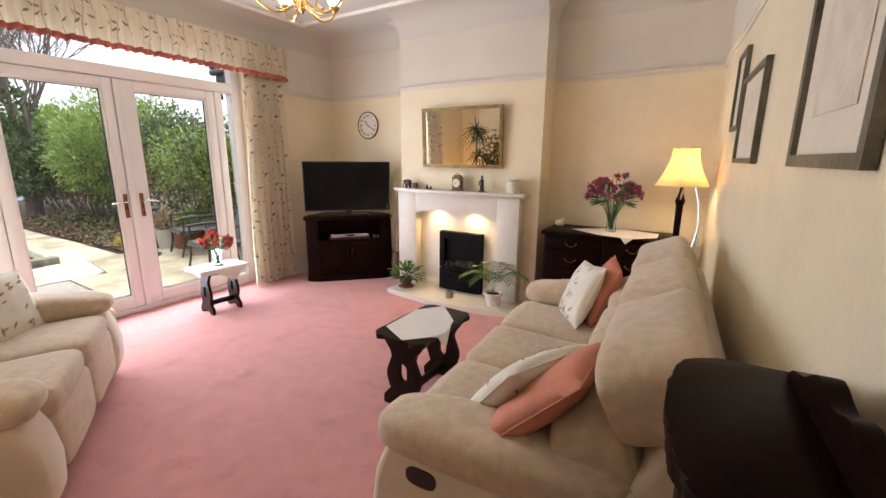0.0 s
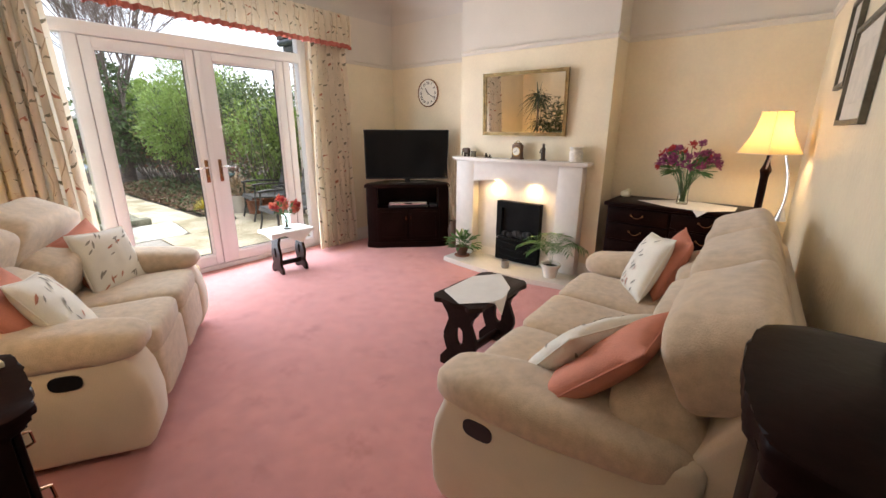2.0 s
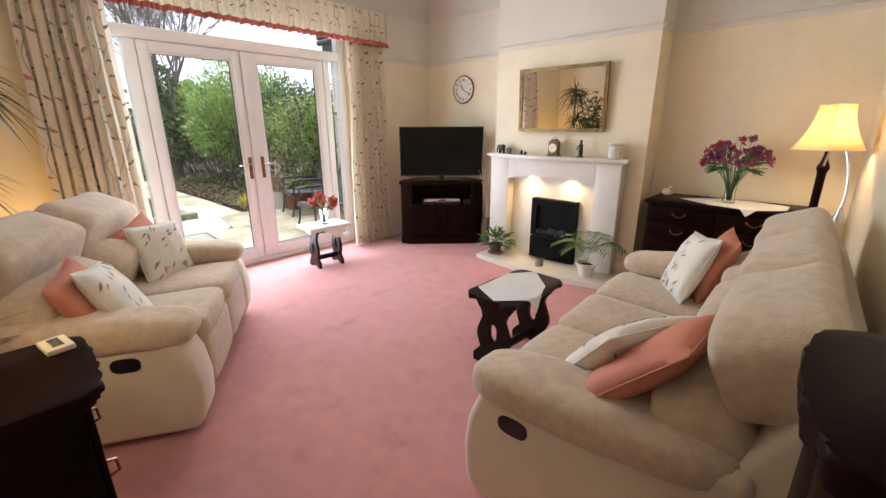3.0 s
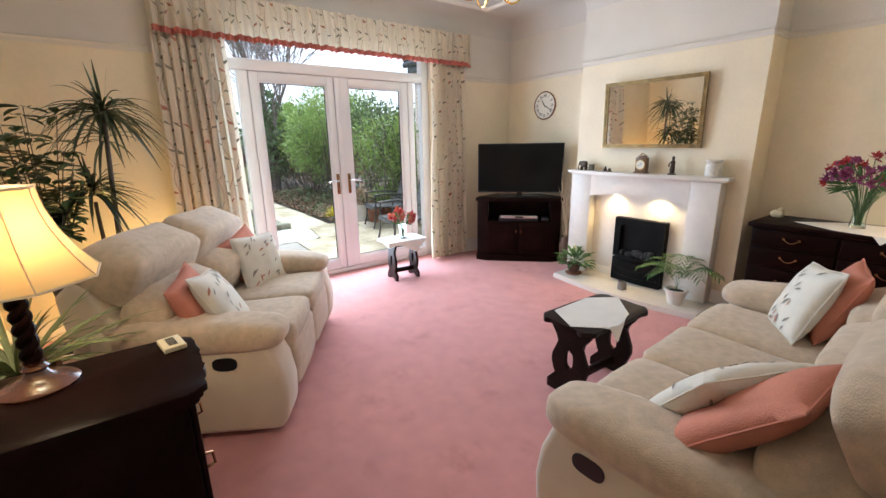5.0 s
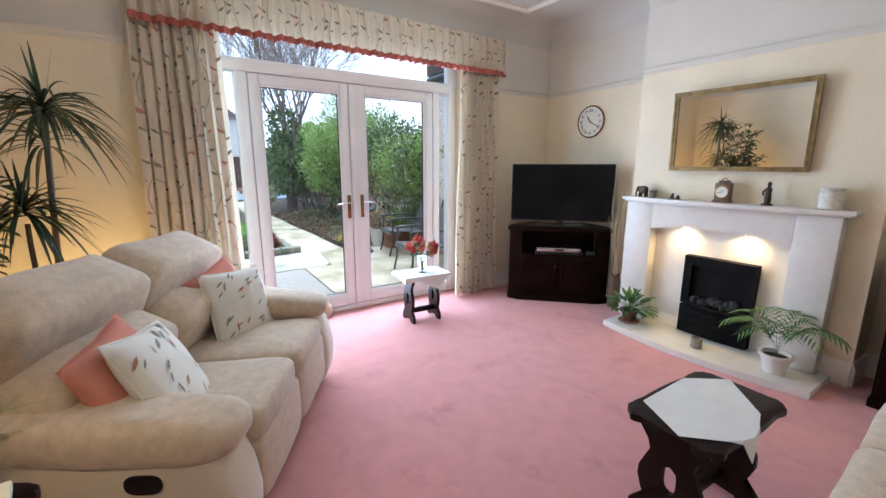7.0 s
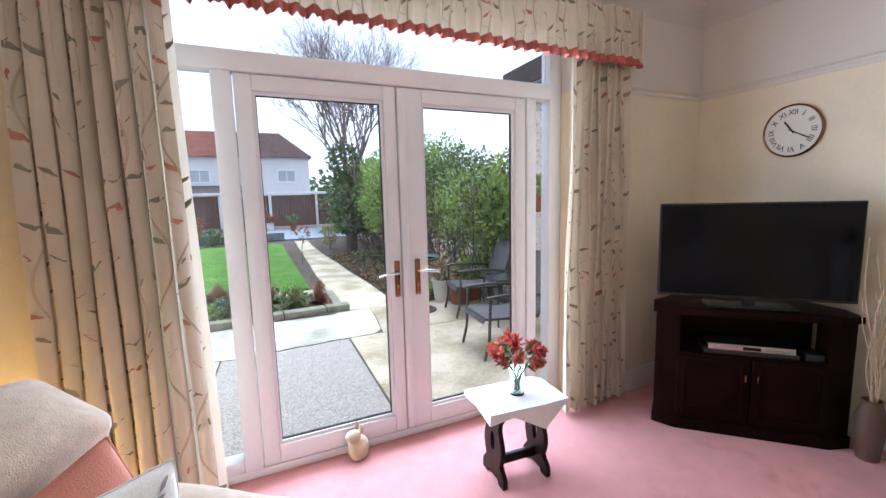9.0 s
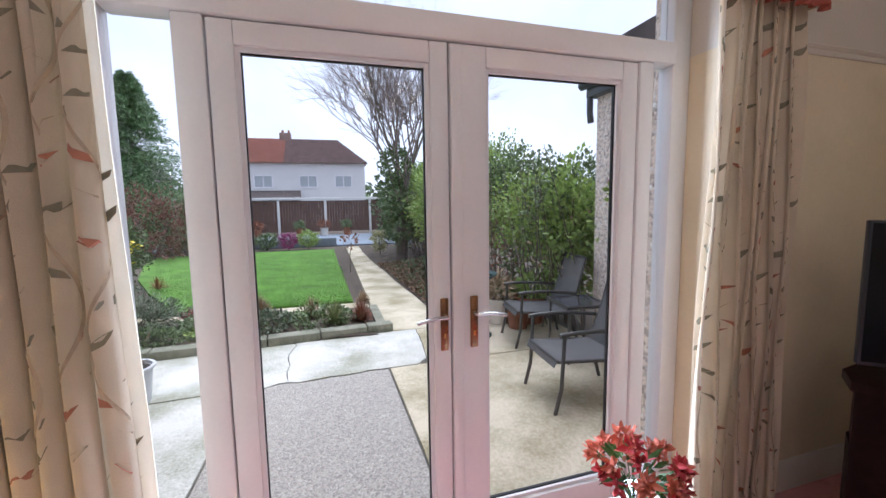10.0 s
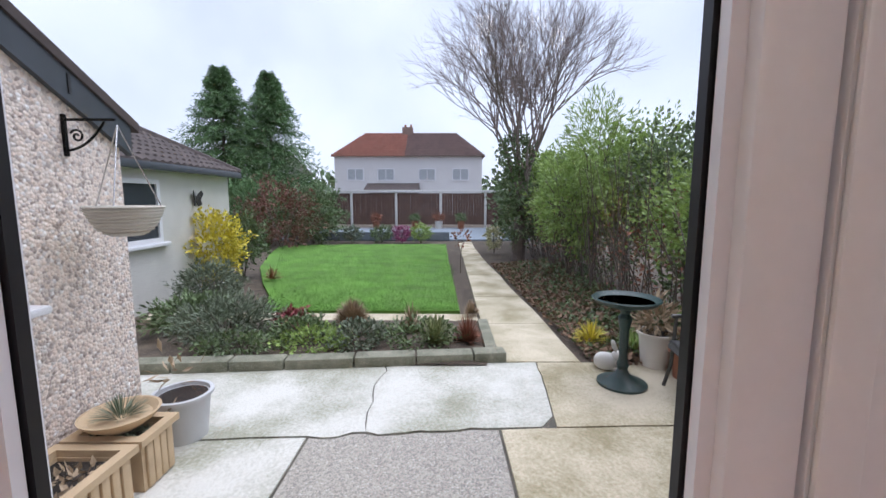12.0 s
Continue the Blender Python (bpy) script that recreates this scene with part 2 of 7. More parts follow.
M_CARPET_L.new(M_CARPET_N["Texture Coordinate"].outputs["Object"], tread.inputs["Vector"])
M_CARPET_L.new(tread.outputs["Fac"], tramp.inputs[0])
M_CARPET_L.new(tramp.outputs[0], soil_mix.inputs[0])
M_CARPET_L.new(soil_mix.outputs[2], carpet_out)
M_UPVC = mat("white_upvc", (0.80, 0.80, 0.82), 0.3, var=0.03, scale=3, bump=0.02)
M_GASKET = mat("black_gasket", (0.015, 0.015, 0.017), 0.5, var=0.1, bump=0)
M_PANE = pane_mat("window_glass")
M_SOFA = mat("beige_chenille", (0.62, 0.485, 0.34), 0.92, var=0.12, scale=26, fine=220, bump=0.3, sheen=0.4, spec=0.15, crease=0.26)
M_SOFABODY = mat("cream_suedette", (0.70, 0.59, 0.44), 0.9, var=0.06, scale=4, fine=200, bump=0.12, sheen=0.5, spec=0.15, crease=0.05)
M_BLACK = mat("black_plastic", (0.012, 0.012, 0.013), 0.35, var=0.1, bump=0.02)
M_SCREEN = mat("dark_screen", (0.004, 0.004, 0.0045), 0.15, var=0.05, bump=0, spec=0.2)
M_MAHOG = mat("dark_mahogany", (0.012, 0.0045, 0.0035), 0.35, var=0.3, scale=5, fine=40, bump=0.04, spec=0.04)
M_OAK = mat("dark_oak", (0.018, 0.008, 0.0055), 0.42, var=0.35, scale=8, fine=60, bump=0.15, spec=0.15)
M_STONE = mat("white_marble_micro", (0.72, 0.68, 0.62), 0.35, var=0.04, scale=14, fine=200, bump=0.03)
M_CREAMCLOTH = mat("curtain_cream", (0.84, 0.74, 0.58), 0.9, var=0.08, scale=8, fine=250, bump=0.25, sheen=0.2, spec=0.1)
def let_through(mt, share, col):
    """Thin cloth: part of the light that falls on its back shines through."""
    n, l = mt.node_tree.nodes, mt.node_tree.links
    t, mx = n.new("ShaderNodeBsdfTranslucent"), n.new("ShaderNodeMixShader")
    t.inputs[0].default_value, mx.inputs[0].default_value = (*col, 1), share
    l.new(n["Principled BSDF"].outputs[0], mx.inputs[1])
    l.new(t.outputs[0], mx.inputs[2])
    l.new(mx.outputs[0], n["Material Output"].inputs[0])


let_through(M_CREAMCLOTH, 0.4, (0.88, 0.84, 0.76))
M_LEAFGREEN = mat("printed_leaf_sage", (0.29, 0.27, 0.19), 0.9, var=0.15, bump=0)
M_LEAFGREY = mat("printed_leaf_taupe", (0.30, 0.27, 0.22), 0.9, var=0.15, bump=0)
M_LEAFRED = mat("printed_leaf_russet", (0.50, 0.22, 0.14), 0.9, var=0.15, bump=0)
M_STEM = mat("printed_stem_tan", (0.58, 0.47, 0.33), 0.9, var=0.15, bump=0)
M_PINKTRIM = mat("rose_trim_cloth", (0.48, 0.14, 0.10), 0.9, var=0.15, bump=0.3)
M_PEACH = mat("peach_cotton", (0.60, 0.23, 0.15), 0.9, var=0.1, scale=9, fine=200, bump=0.3)
M_CUSHION = mat("cream_cotton", (0.78, 0.73, 0.63), 0.9, var=0.07, scale=9, fine=200, bump=0.3)
M_LINEN = mat("white_linen", (0.82, 0.80, 0.76), 0.9, var=0.05, scale=9, fine=300, bump=0.3)
M_GILT = mat("aged_gilt", (0.30, 0.21, 0.09), 0.4, 0.8, var=0.3, scale=20, bump=0.2)
M_BRASS = mat("polished_brass", (0.75, 0.52, 0.18), 0.2, 1.0, var=0.1, bump=0.02)
M_CHROME = mat("brushed_chrome", (0.6, 0.6, 0.6), 0.25, 1.0, var=0.1, bump=0.02)
M_BRONZE = mat("bronze_handle", (0.34, 0.18, 0.10), 0.2, 1.0, var=0.2, bump=0.02)
M_MIRROR = mat("mirror_silver", (0.90, 0.90, 0.88), 0.0, 1.0, var=0.0, bump=0)
M_SHADE = shade_mat("cream_lampshade", (0.84, 0.70, 0.44))
M_BULB = glow_mat("frosted_bulb_shade", (1.0, 0.84, 0.62), 4.0)
M_DOWN = glow_mat("downlight_lens", (1.0, 0.75, 0.4), 14.0)
M_GREEN = mat("houseplant_green", (0.08, 0.19, 0.045), 0.45, var=0.3, scale=9, bump=0.05, island=0.5)
M_DKGREEN = mat("dracaena_green", (0.042, 0.066, 0.026), 0.4, var=0.3, scale=9, bump=0.05, island=0.5)
M_VARIEG = mat("striped_leaf", (0.30, 0.34, 0.14), 0.5, var=0.3, bump=0.05, island=0.6)
M_TERRA = mat("terracotta", (0.30, 0.12, 0.065), 0.8, var=0.15, scale=9, bump=0.2)
M_WHITEPOT = mat("white_glazed_pot", (0.74, 0.70, 0.64), 0.35, var=0.05, bump=0.03)
M_SOIL = mat("potting_soil", (0.03, 0.022, 0.016), 0.95, var=0.4, scale=30, bump=0.8)
M_CLEAR = glass_mat("clear_vase_glass", (0.95, 1, 0.97))
M_PETALRED = mat("red_petals", (0.55, 0.045, 0.05), 0.6, var=0.3, bump=0.05, island=0.6)
M_PETALSALM = mat("salmon_petals", (0.70, 0.20, 0.12), 0.6, var=0.25, bump=0.05, island=0.5)
M_PETALPUR = mat("magenta_petals", (0.36, 0.075, 0.20), 0.6, var=0.3, bump=0.05, island=0.7)
M_IRON = mat("cast_iron_black", (0.008, 0.008, 0.008), 0.55, 0.0, var=0.3, bump=0.2, spec=0.08)
M_COAL = mat("coal_effect", (0.03, 0.028, 0.027), 0.8, var=0.6, scale=20, bump=0.5)
M_CLOCKFACE = mat("clock_face_ivory", (0.78, 0.74, 0.64), 0.5, var=0.05, bump=0)
M_DARK = mat("dark_ink", (0.03, 0.025, 0.02), 0.6, var=0.1, bump=0)
M_FIGURE = mat("dark_bronze_figure", (0.06, 0.035, 0.02), 0.4, 0.4, var=0.3, bump=0.1)
M_PAPER = mat("picture_mount", (0.72, 0.64, 0.52), 0.7, var=0.05, bump=0)
M_FRAMEWOOD = mat("grey_gilt_frame", (0.17, 0.15, 0.11), 0.45, 0.4, var=0.3, bump=0.2)
M_BEIGEPLASTIC = mat("ivory_plastic", (0.70, 0.62, 0.42), 0.5, var=0.05, bump=0)
# outdoors
M_CONC = mat("patio_concrete", (0.52, 0.51, 0.46), 0.9, var=0.2, scale=1.7, fine=48, bump=0.5, col2=(0.30, 0.30, 0.22), span=(0.55, 0.86))
M_CONCPEB = pebble_mat("exposed_aggregate", (0.45, 0.42, 0.36), (0.54, 0.51, 0.45), (0.36, 0.33, 0.28), 90, 0.4)
M_CONCWARM = mat("sandstone_path", (0.52, 0.46, 0.34), 0.9, var=0.2, scale=1.9, fine=48, bump=0.5, col2=(0.30, 0.26, 0.15), span=(0.55, 0.88))
M_JOINT = mat("dark_joint", (0.13, 0.12, 0.095), 0.95, var=0.3, bump=0.3)
M_KERB = mat("mossy_kerb_stone", (0.26, 0.25, 0.19), 0.9, var=0.3, scale=6, fine=40, bump=0.5, col2=(0.09, 0.10, 0.06))
M_PEBBLE = pebble_mat("pebbledash", (0.74, 0.61, 0.51), (0.95, 0.92, 0.88), (0.86, 0.77, 0.68), 52, 0.7)
M_LAWN = mat("lawn_grass", (0.12, 0.26, 0.03), 0.95, var=0.3, scale=2.4, fine=130, bump=0.7)
M_BLADE = mat("grass_blades", (0.13, 0.28, 0.04), 0.8, var=0.15, bump=0, island=0.4)
M_EARTH = mat("garden_earth", (0.11, 0.085, 0.06), 0.95, var=0.4, scale=5, fine=30, bump=0.8)
M_WHITEBRICK = mat("painted_brickwork", (0.68, 0.67, 0.62), 0.8, var=0.08, scale=3, fine=40, bump=0.3)
M_ROOF = mat("brown_roof_tiles", (0.085, 0.066, 0.06), 0.8, var=0.25, scale=4, fine=50, bump=0.3)
M_ROOFRED = mat("red_roof_tiles", (0.44, 0.21, 0.155), 0.8, var=0.2, scale=2, fine=20, bump=0.2)
M_ROOFHOUSE = mat("weathered_brown_tiles", (0.27, 0.19, 0.17), 0.85, var=0.2, scale=2, fine=20, bump=0.2)
M_FASCIA = mat("grey_fascia", (0.055, 0.065, 0.075), 0.4, var=0.1, bump=0.03)
M_HEDGE = mat("hedge_leaves", (0.33, 0.46, 0.13), 0.5, var=0.35, scale=1.5, bump=0, island=0.8)
M_HEDGEDK = mat("shrub_leaves_dark", (0.15, 0.215, 0.085), 0.5, var=0.35, scale=1.5, bump=0, island=0.8)
M_CONIFER = mat("conifer_green", (0.14, 0.25, 0.09), 0.6, var=0.35, scale=1, bump=0, island=0.8)
let_through(M_HEDGE, 0.22, (0.34, 0.46, 0.10))
M_YELLOW = mat("golden_leaves", (0.75, 0.64, 0.06), 0.5, var=0.3, bump=0, island=0.7)
M_RUSSET = mat("russet_leaves", (0.32, 0.13, 0.075), 0.6, var=0.35, bump=0, island=0.7)
M_GREYLEAF = mat("grey_green_leaves", (0.18, 0.22, 0.14), 0.6, var=0.3, bump=0, island=0.7)
M_STRAW = mat("dry_grass", (0.45, 0.34, 0.22), 0.8, var=0.3, bump=0, island=0.7)
M_BARK = mat("grey_brown_bark", (0.15, 0.12, 0.10), 0.9, var=0.25, scale=8, bump=0.5)
M_FENCE = mat("brown_fence_boards", (0.14, 0.078, 0.058), 0.8, var=0.25, scale=4, bump=0.3)
M_POST = mat("white_post", (0.72, 0.70, 0.66), 0.7, var=0.08, bump=0.1)
M_BLUEGREY = mat("blue_grey_paving", (0.22, 0.26, 0.30), 0.8, var=0.15, bump=0.2)
M_MESHFAB = mat("grey_mesh_fabric", (0.13, 0.127, 0.124), 0.75, var=0.12, scale=10, fine=260, bump=0.4)
M_GREYMETAL = mat("grey_steel_tube", (0.085, 0.083, 0.08), 0.35, 0.5, var=0.1, bump=0.03)
M_SMOKED = mat("smoked_glass_top", (0.07, 0.07, 0.075), 0.08, 0.0, var=0.05, bump=0)
M_VERDI = mat("dark_green_resin", (0.025, 0.055, 0.05), 0.45, var=0.2, bump=0.1)
M_FARGLASS = mat("far_window_glass", (0.42, 0.45, 0.47), 0.3, var=0.1, bump=0)
M_WATER = mat("still_water", (0.05, 0.055, 0.05), 0.05, 0.0, var=0.05, bump=0)
M_TROUGH = mat("sandstone_trough", (0.55, 0.41, 0.25), 0.85, var=0.12, scale=6, fine=60, bump=0.3)
M_RATTAN = mat("pale_rattan", (0.60, 0.57, 0.50), 0.8, var=0.12, bump=0.4)
M_HOUSEWALL = mat("white_render", (0.72, 0.71, 0.70), 0.85, var=0.05, scale=1, bump=0.1)
M_DARKGLASS = mat("dark_window_glass", (0.05, 0.06, 0.07), 0.08, var=0.05, bump=0)

# ---- the room ----
XW, XD = -3.10, -3.28          # window wall's face, doors' face
YB, YA, YS = 5.02, 5.32, 0.12  # chimney breast, alcoves, south wall
ZR, ZC, ZG = 2.2, 2.9, -0.12   # picture rail, ceiling, ground outside
BX0, BX1 = -1.735, -0.104         # chimney breast's sides
OY0, OY1, OZ = 1.728, 4.12, 2.62
WR0, WR1 = Vector((1.512, 0.1, 0)), Vector((1.262, 5.36, 0))  # right wall's line
bm = B()
slab(bm, [(-3.37, 0.06), (1.65, 0.06), (1.39, 5.5), (-3.37, 5.5)], -0.1, 0.0)
struct("floor", bm, M_CARPET, "rose pink fitted carpet, lightly trodden", "carpet")


def wall_pair(name, x0, y0, x1, y1, z0=0.0):
    bm = B()
    box(bm, x0, y0, z0, x1, y1, ZR - 0.02)
    struct(name, bm, M_WALL, "cream textured wallpaper wall below picture rail", "wall")
    bm = B()
    box(bm, x0, y0, ZR - 0.02, x1, y1, ZC + 0.1)
    struct(name + "_upper", bm, M_WALLUP, "off-white painted wall above picture rail", "wall")


wall_pair("wall_west_south", -3.45, -0.1, XW, OY0)
wall_pair("wall_west_north", -3.45, OY1, XW, 5.7)
bm = B()
box(bm, -3.45, OY0, OZ, XW, OY1, ZC + 0.1)
struct("wall_west_lintel", bm, M_WALLUP, "off-white wall over the garden doors", "wall")
wall_pair("wall_north_alcoves", XW, YA, 1.75, 5.7)
wall_pair("chimney_breast", BX0, YB, BX1, YA)
wall_pair("wall_south", XW, -0.1, 1.9, YS)
d = (WR1 - WR0)
mr = Matrix.Translation(WR0) @ Matrix.Rotation(math.atan2(d.y, d.x), 4, "Z")
for nm, z0, z1, mt, lb in (("wall_east", 0, ZR - 0.02, M_EMBOSS, "cream embossed wallpaper wall"), ("wall_east_upper", ZR - 0.02, ZC + 0.1, M_WALLUP, "off-white painted wall above picture rail")):
    bm = B()
    box(bm, -0.2, -0.25, z0, d.length + 0.2, 0, z1)
    bm.transform(mr)
    struct(nm, bm, mt, lb, "wall")
bm = B()
box(bm, -3.45, -0.2, ZC, 1.9, 5.7, ZC + 0.12)
struct("ceiling", bm, M_CEIL, "white painted plaster ceiling", "ceiling")


def strip(bm, prof, p, q, inward):
    """A moulding of profile (out, z) from p to q; inward is the side that it stands out to."""
    p, q, n = Vector((*p, 0)), Vector((*q, 0)), Vector((*inward, 0))
    a = [bm.verts.new(p + n * o + Vector((0, 0, z))) for o, z in prof]
    b = [bm.verts.new(q + n * o + Vector((0, 0, z))) for o, z in prof]
    k = len(prof)
    for i in range(k):
        bm.faces.new((a[i], a[(i + 1) % k], b[(i + 1) % k], b[i]))
    bm.faces.new(a[::-1])
    bm.faces.new(b)


RAIL = [(0, 0.01), (0.007, 0.01), (0.01, 0.02), (0.01, 0.034), (0.02, 0.042), (0.023, 0.05), (0.018, 0.056), (0, 0.056)]
SKIRT = [(0, 0), (0.02, 0), (0.02, 0.12), (0.012, 0.14), (0.008, 0.16), (0, 0.16)]
COVE = [(0, -0.001)] + [(0.24 - 0.24 * math.cos(k * PI / 16), 0.2 * math.sin(k * PI / 16)) for k in range(1, 9)] + [(0.0, 0.2)]
runs = [((XW, YS), (XW, YA), (1, 0)), ((XW, YA), (BX0, YA), (0, -1)), ((BX0, YA), (BX0, YB), (-1, 0)), ((BX0, YB), (BX1, YB), (0, -1)),
        ((BX1, YB), (BX1, YA), (1, 0)), ((BX1, YA), (1.264, YA), (0, -1)), ((XW, YS), (1.511, YS), (0, 1)),
        ((WR0.x, WR0.y), (WR1.x, WR1.y), (-d.y / d.length, d.x / d.length))]
trim = thing("trim", "cream picture rails, skirtings and coving", "trim", kind="structure")
for i, (p, q, n) in enumerate(runs):
    n = tuple(n)
    segs = [(p, q)] if i else [((XW, YS), (XW, OY0 - 0.4)), ((XW, OY1 + 0.35), (XW, YA))]
    for a, b in segs:
        bm = B()
        strip(bm, [(o, z + ZR - 0.03) for o, z in RAIL], a, b, n)
        part("picture_rail", bm, M_WALLUP, trim)
        bm = B()
        strip(bm, SKIRT, a, b, n)
        part("skirting_board", bm, M_TRIM, trim)
    bm = B()
    strip(bm, [(o, z + ZC - 0.2) for o, z in COVE], p, q, n)
    part("coving", bm, M_CEIL, trim)
CX0, CX1, CY0, CY1 = -2.78, 1.0, 0.6, 4.62
for p, q, n in (((CX0, CY1), (CX1, CY1), (0, -1)), ((CX0, CY0), (CX0, CY1), (1, 0)), ((CX1, CY0), (CX1, CY1), (-1, 0)), ((CX0, CY0), (CX1, CY0), (0, 1))):
    bm = B()
    strip(bm, [(0, ZC + 0.004), (0, ZC - 0.02), (0.015, ZC - 0.03), (0.04, ZC - 0.03), (0.055, ZC - 0.012), (0.055, ZC + 0.004)], p, q, n)
    part("ceiling_moulding", bm, M_TRIM, trim)

# ---- glazed garden doors with side lights and fanlight ----
win = thing("window_1", "white plastic garden doors with side lights and fanlight, closed", "french doors", kind="structure")


def bar(x0, y0, z0, x1, y1, z1, name="window_frame", bev=0.008, parent=None, m=M_UPVC):
    bm = B()
    box(bm, x0, y0, z0, x1, y1, z1, bev)
    return part(name, bm, m, parent or win, smooth=30)


FX0, FX1 = -3.37, XD
bar(FX0, OY0, 0, FX1, OY0 + 0.06, OZ)
bar(FX0, OY1 - 0.1, 0, FX1, OY1, OZ)
bar(FX0, 1.985, 0.05, FX1 + 0.012, 2.078, 2.135)
bar(FX0, 3.822, 0.05, FX1 + 0.012, 3.9, 2.135)
bar(FX0, OY0 + 0.06, 2.135, FX1 + 0.02, OY1 - 0.1, 2.235, bev=0.012)
bar(FX0, OY0 + 0.06, OZ - 0.06, FX1, OY1 - 0.1, OZ)
bar(FX0, OY0 + 0.06, 0, FX1, OY1 - 0.1, 0.05, "window_sill")
bar(FX0, OY0 + 0.06, 0.05, FX1, 1.985, 0.12)
bar(FX0, 3.9, 0.05, FX1, OY1 - 0.1, 0.12)


def pane(y0, z0, y1, z1, parent, x=-3.328):
    bm = B()
    box(bm, x - 0.004, y0, z0, x + 0.004, y1, z1)
    ob = part("pane", bm, M_PANE, parent, smooth=0)
    ob.visible_shadow = False
    return ob


pane(OY0 + 0.06, 0.12, 1.985, 2.135, win)
pane(3.9, 0.12, OY1 - 0.1, 2.135, win)
pane(OY0 + 0.06, 2.235, OY1 - 0.1, OZ - 0.06, win)


def leaf_door(y0, y1, g0, g1, hy, side):
    dr = thing("door_leaf", "", "")
    dr.parent = win
    zb, zt, gb, gt = 0.055, 2.13, 0.158, 2.05
    g0, g1 = g0 - 0.02, g1 + 0.02
    for b in ((y0, zb, g0, zt), (g1, zb, y1, zt), (g0, zb, g1, gb), (g0, gt, g1, zt)):
        bm = B()
        box(bm, -3.35, b[0], b[1], XD + 0.004, b[2], b[3], 0.006)
        part("door_rail" if b[0] == g0 else "door_stile", bm, M_UPVC, dr, smooth=30)
    # bevelled glazing bead, then black gasket
    for nm, mt, w, xo in (("glazing_bead", M_UPVC, 0.016, -3.292), ("gasket", M_GASKET, 0.020, -3.31)):
        bm = B()
        o = [(g0, gb), (g1, gb), (g1, gt), (g0, gt)]
        i = [(g0 + w, gb + w), (g1 - w, gb + w), (g1 - w, gt - w), (g0 + w, gt - w)]
        ring(bm, o, i, xo - 0.014, xo, Matrix(((0, 0, 1, 0), (1, 0, 0, 0), (0, 1, 0, 0), (0, 0, 0, 1))))
        part(nm, bm, mt, dr, smooth=0)
    pane(g0 + 0.01, gb + 0.01, g1 - 0.01, gt - 0.01, dr)
    bm = B()
    box(bm, XD + 0.004, hy - 0.017, 0.913, XD + 0.014, hy + 0.017, 1.132, 0.004)
    hd = part("handle_plate", bm, M_BRONZE, dr, "bronze lever handle plate")
    bm = B()
    tube(bm, [(XD + 0.01, hy, 1.062), (XD + 0.055, hy, 1.062)], 0.009)
    tube(bm, arc((XD + 0.05, hy, 1.062), (XD + 0.062, hy + side * 0.06, 1.067), (XD + 0.055, hy + side * 0.125, 1.049)), 0.008)
    part("lever", bm, M_CHROME, dr)
    bm = B()
    box(bm, XD + 0.0135, hy - 0.005, 0.965, XD + 0.0155, hy + 0.005, 0.985)
    part("keyhole", bm, M_BRASS, dr)


leaf_door(2.083, 2.912, 2.184, 2.819, 2.882, -1)
leaf_door(2.918, 3.817, 3.094, 3.715, 3.012, 1)
bm = B()
box(bm, XD + 0.004, 2.92, 0.06, XD + 0.012, 2.965, 2.125, 0.004)
part("meeting_strip", bm, M_UPVC, win)


# ---- curtains and pelmet ----
def wavy_curtain(name, y0, y1, z0, z1, x, folds, depth, flare, label, seed):
    cur = thing(name, label, "curtain", group="garden door curtains")
    rnd = random.Random(seed)
    ph = [rnd.uniform(0, 6) for _ in range(4)]
    width = (y1 - y0) * 2.1

    def surf(u, v):
        """u along the cloth 0..1, v down it 0..1."""
        f = flare * v
        y = y0 - f * 0.6 + (y1 - y0 + f) * u + 0.018 * math.sin(4 * PI * folds * u + ph[0])
        a = depth * (0.75 + 0.35 * v) * (0.8 + 0.3 * math.sin(7 * u + ph[1]))
        xx = x + a * math.sin(2 * PI * folds * u + 0.5 * math.sin(3 * v + ph[2])) + 0.012 * math.sin(9 * v + 14 * u + ph[3])
        return Vector((xx, y, z1 + (z0 - z1) * v))
    nu, nv = folds * 16, 26
    bm = B()
    g = [[[bm.verts.new(surf(i / nu, j / nv) - Vector((o, 0, 0))) for j in range(nv + 1)] for i in range(nu + 1)] for o in (0, 0.006)]
    for i in range(nu):
        for j in range(nv):
            bm.faces.new((g[0][i][j], g[0][i + 1][j], g[0][i + 1][j + 1], g[0][i][j + 1]))
            bm.faces.new((g[1][i][j], g[1][i][j + 1], g[1][i + 1][j + 1], g[1][i + 1][j]))
    for i in range(nu):
        bm.faces.new((g[0][i][nv], g[0][i + 1][nv], g[1][i + 1][nv], g[1][i][nv]))
    for j in range(nv):
        bm.faces.new((g[0][0][j], g[0][0][j + 1], g[1][0][j + 1], g[1][0][j]))
        bm.faces.new((g[0][nu][j], g[1][nu][j], g[1][nu][j + 1], g[0][nu][j + 1]))
    part("cloth", bm, M_CREAMCLOTH, cur, smooth=60)
    print_leaves(cur, surf, width, z1 - z0, rnd, 1)
    return cur


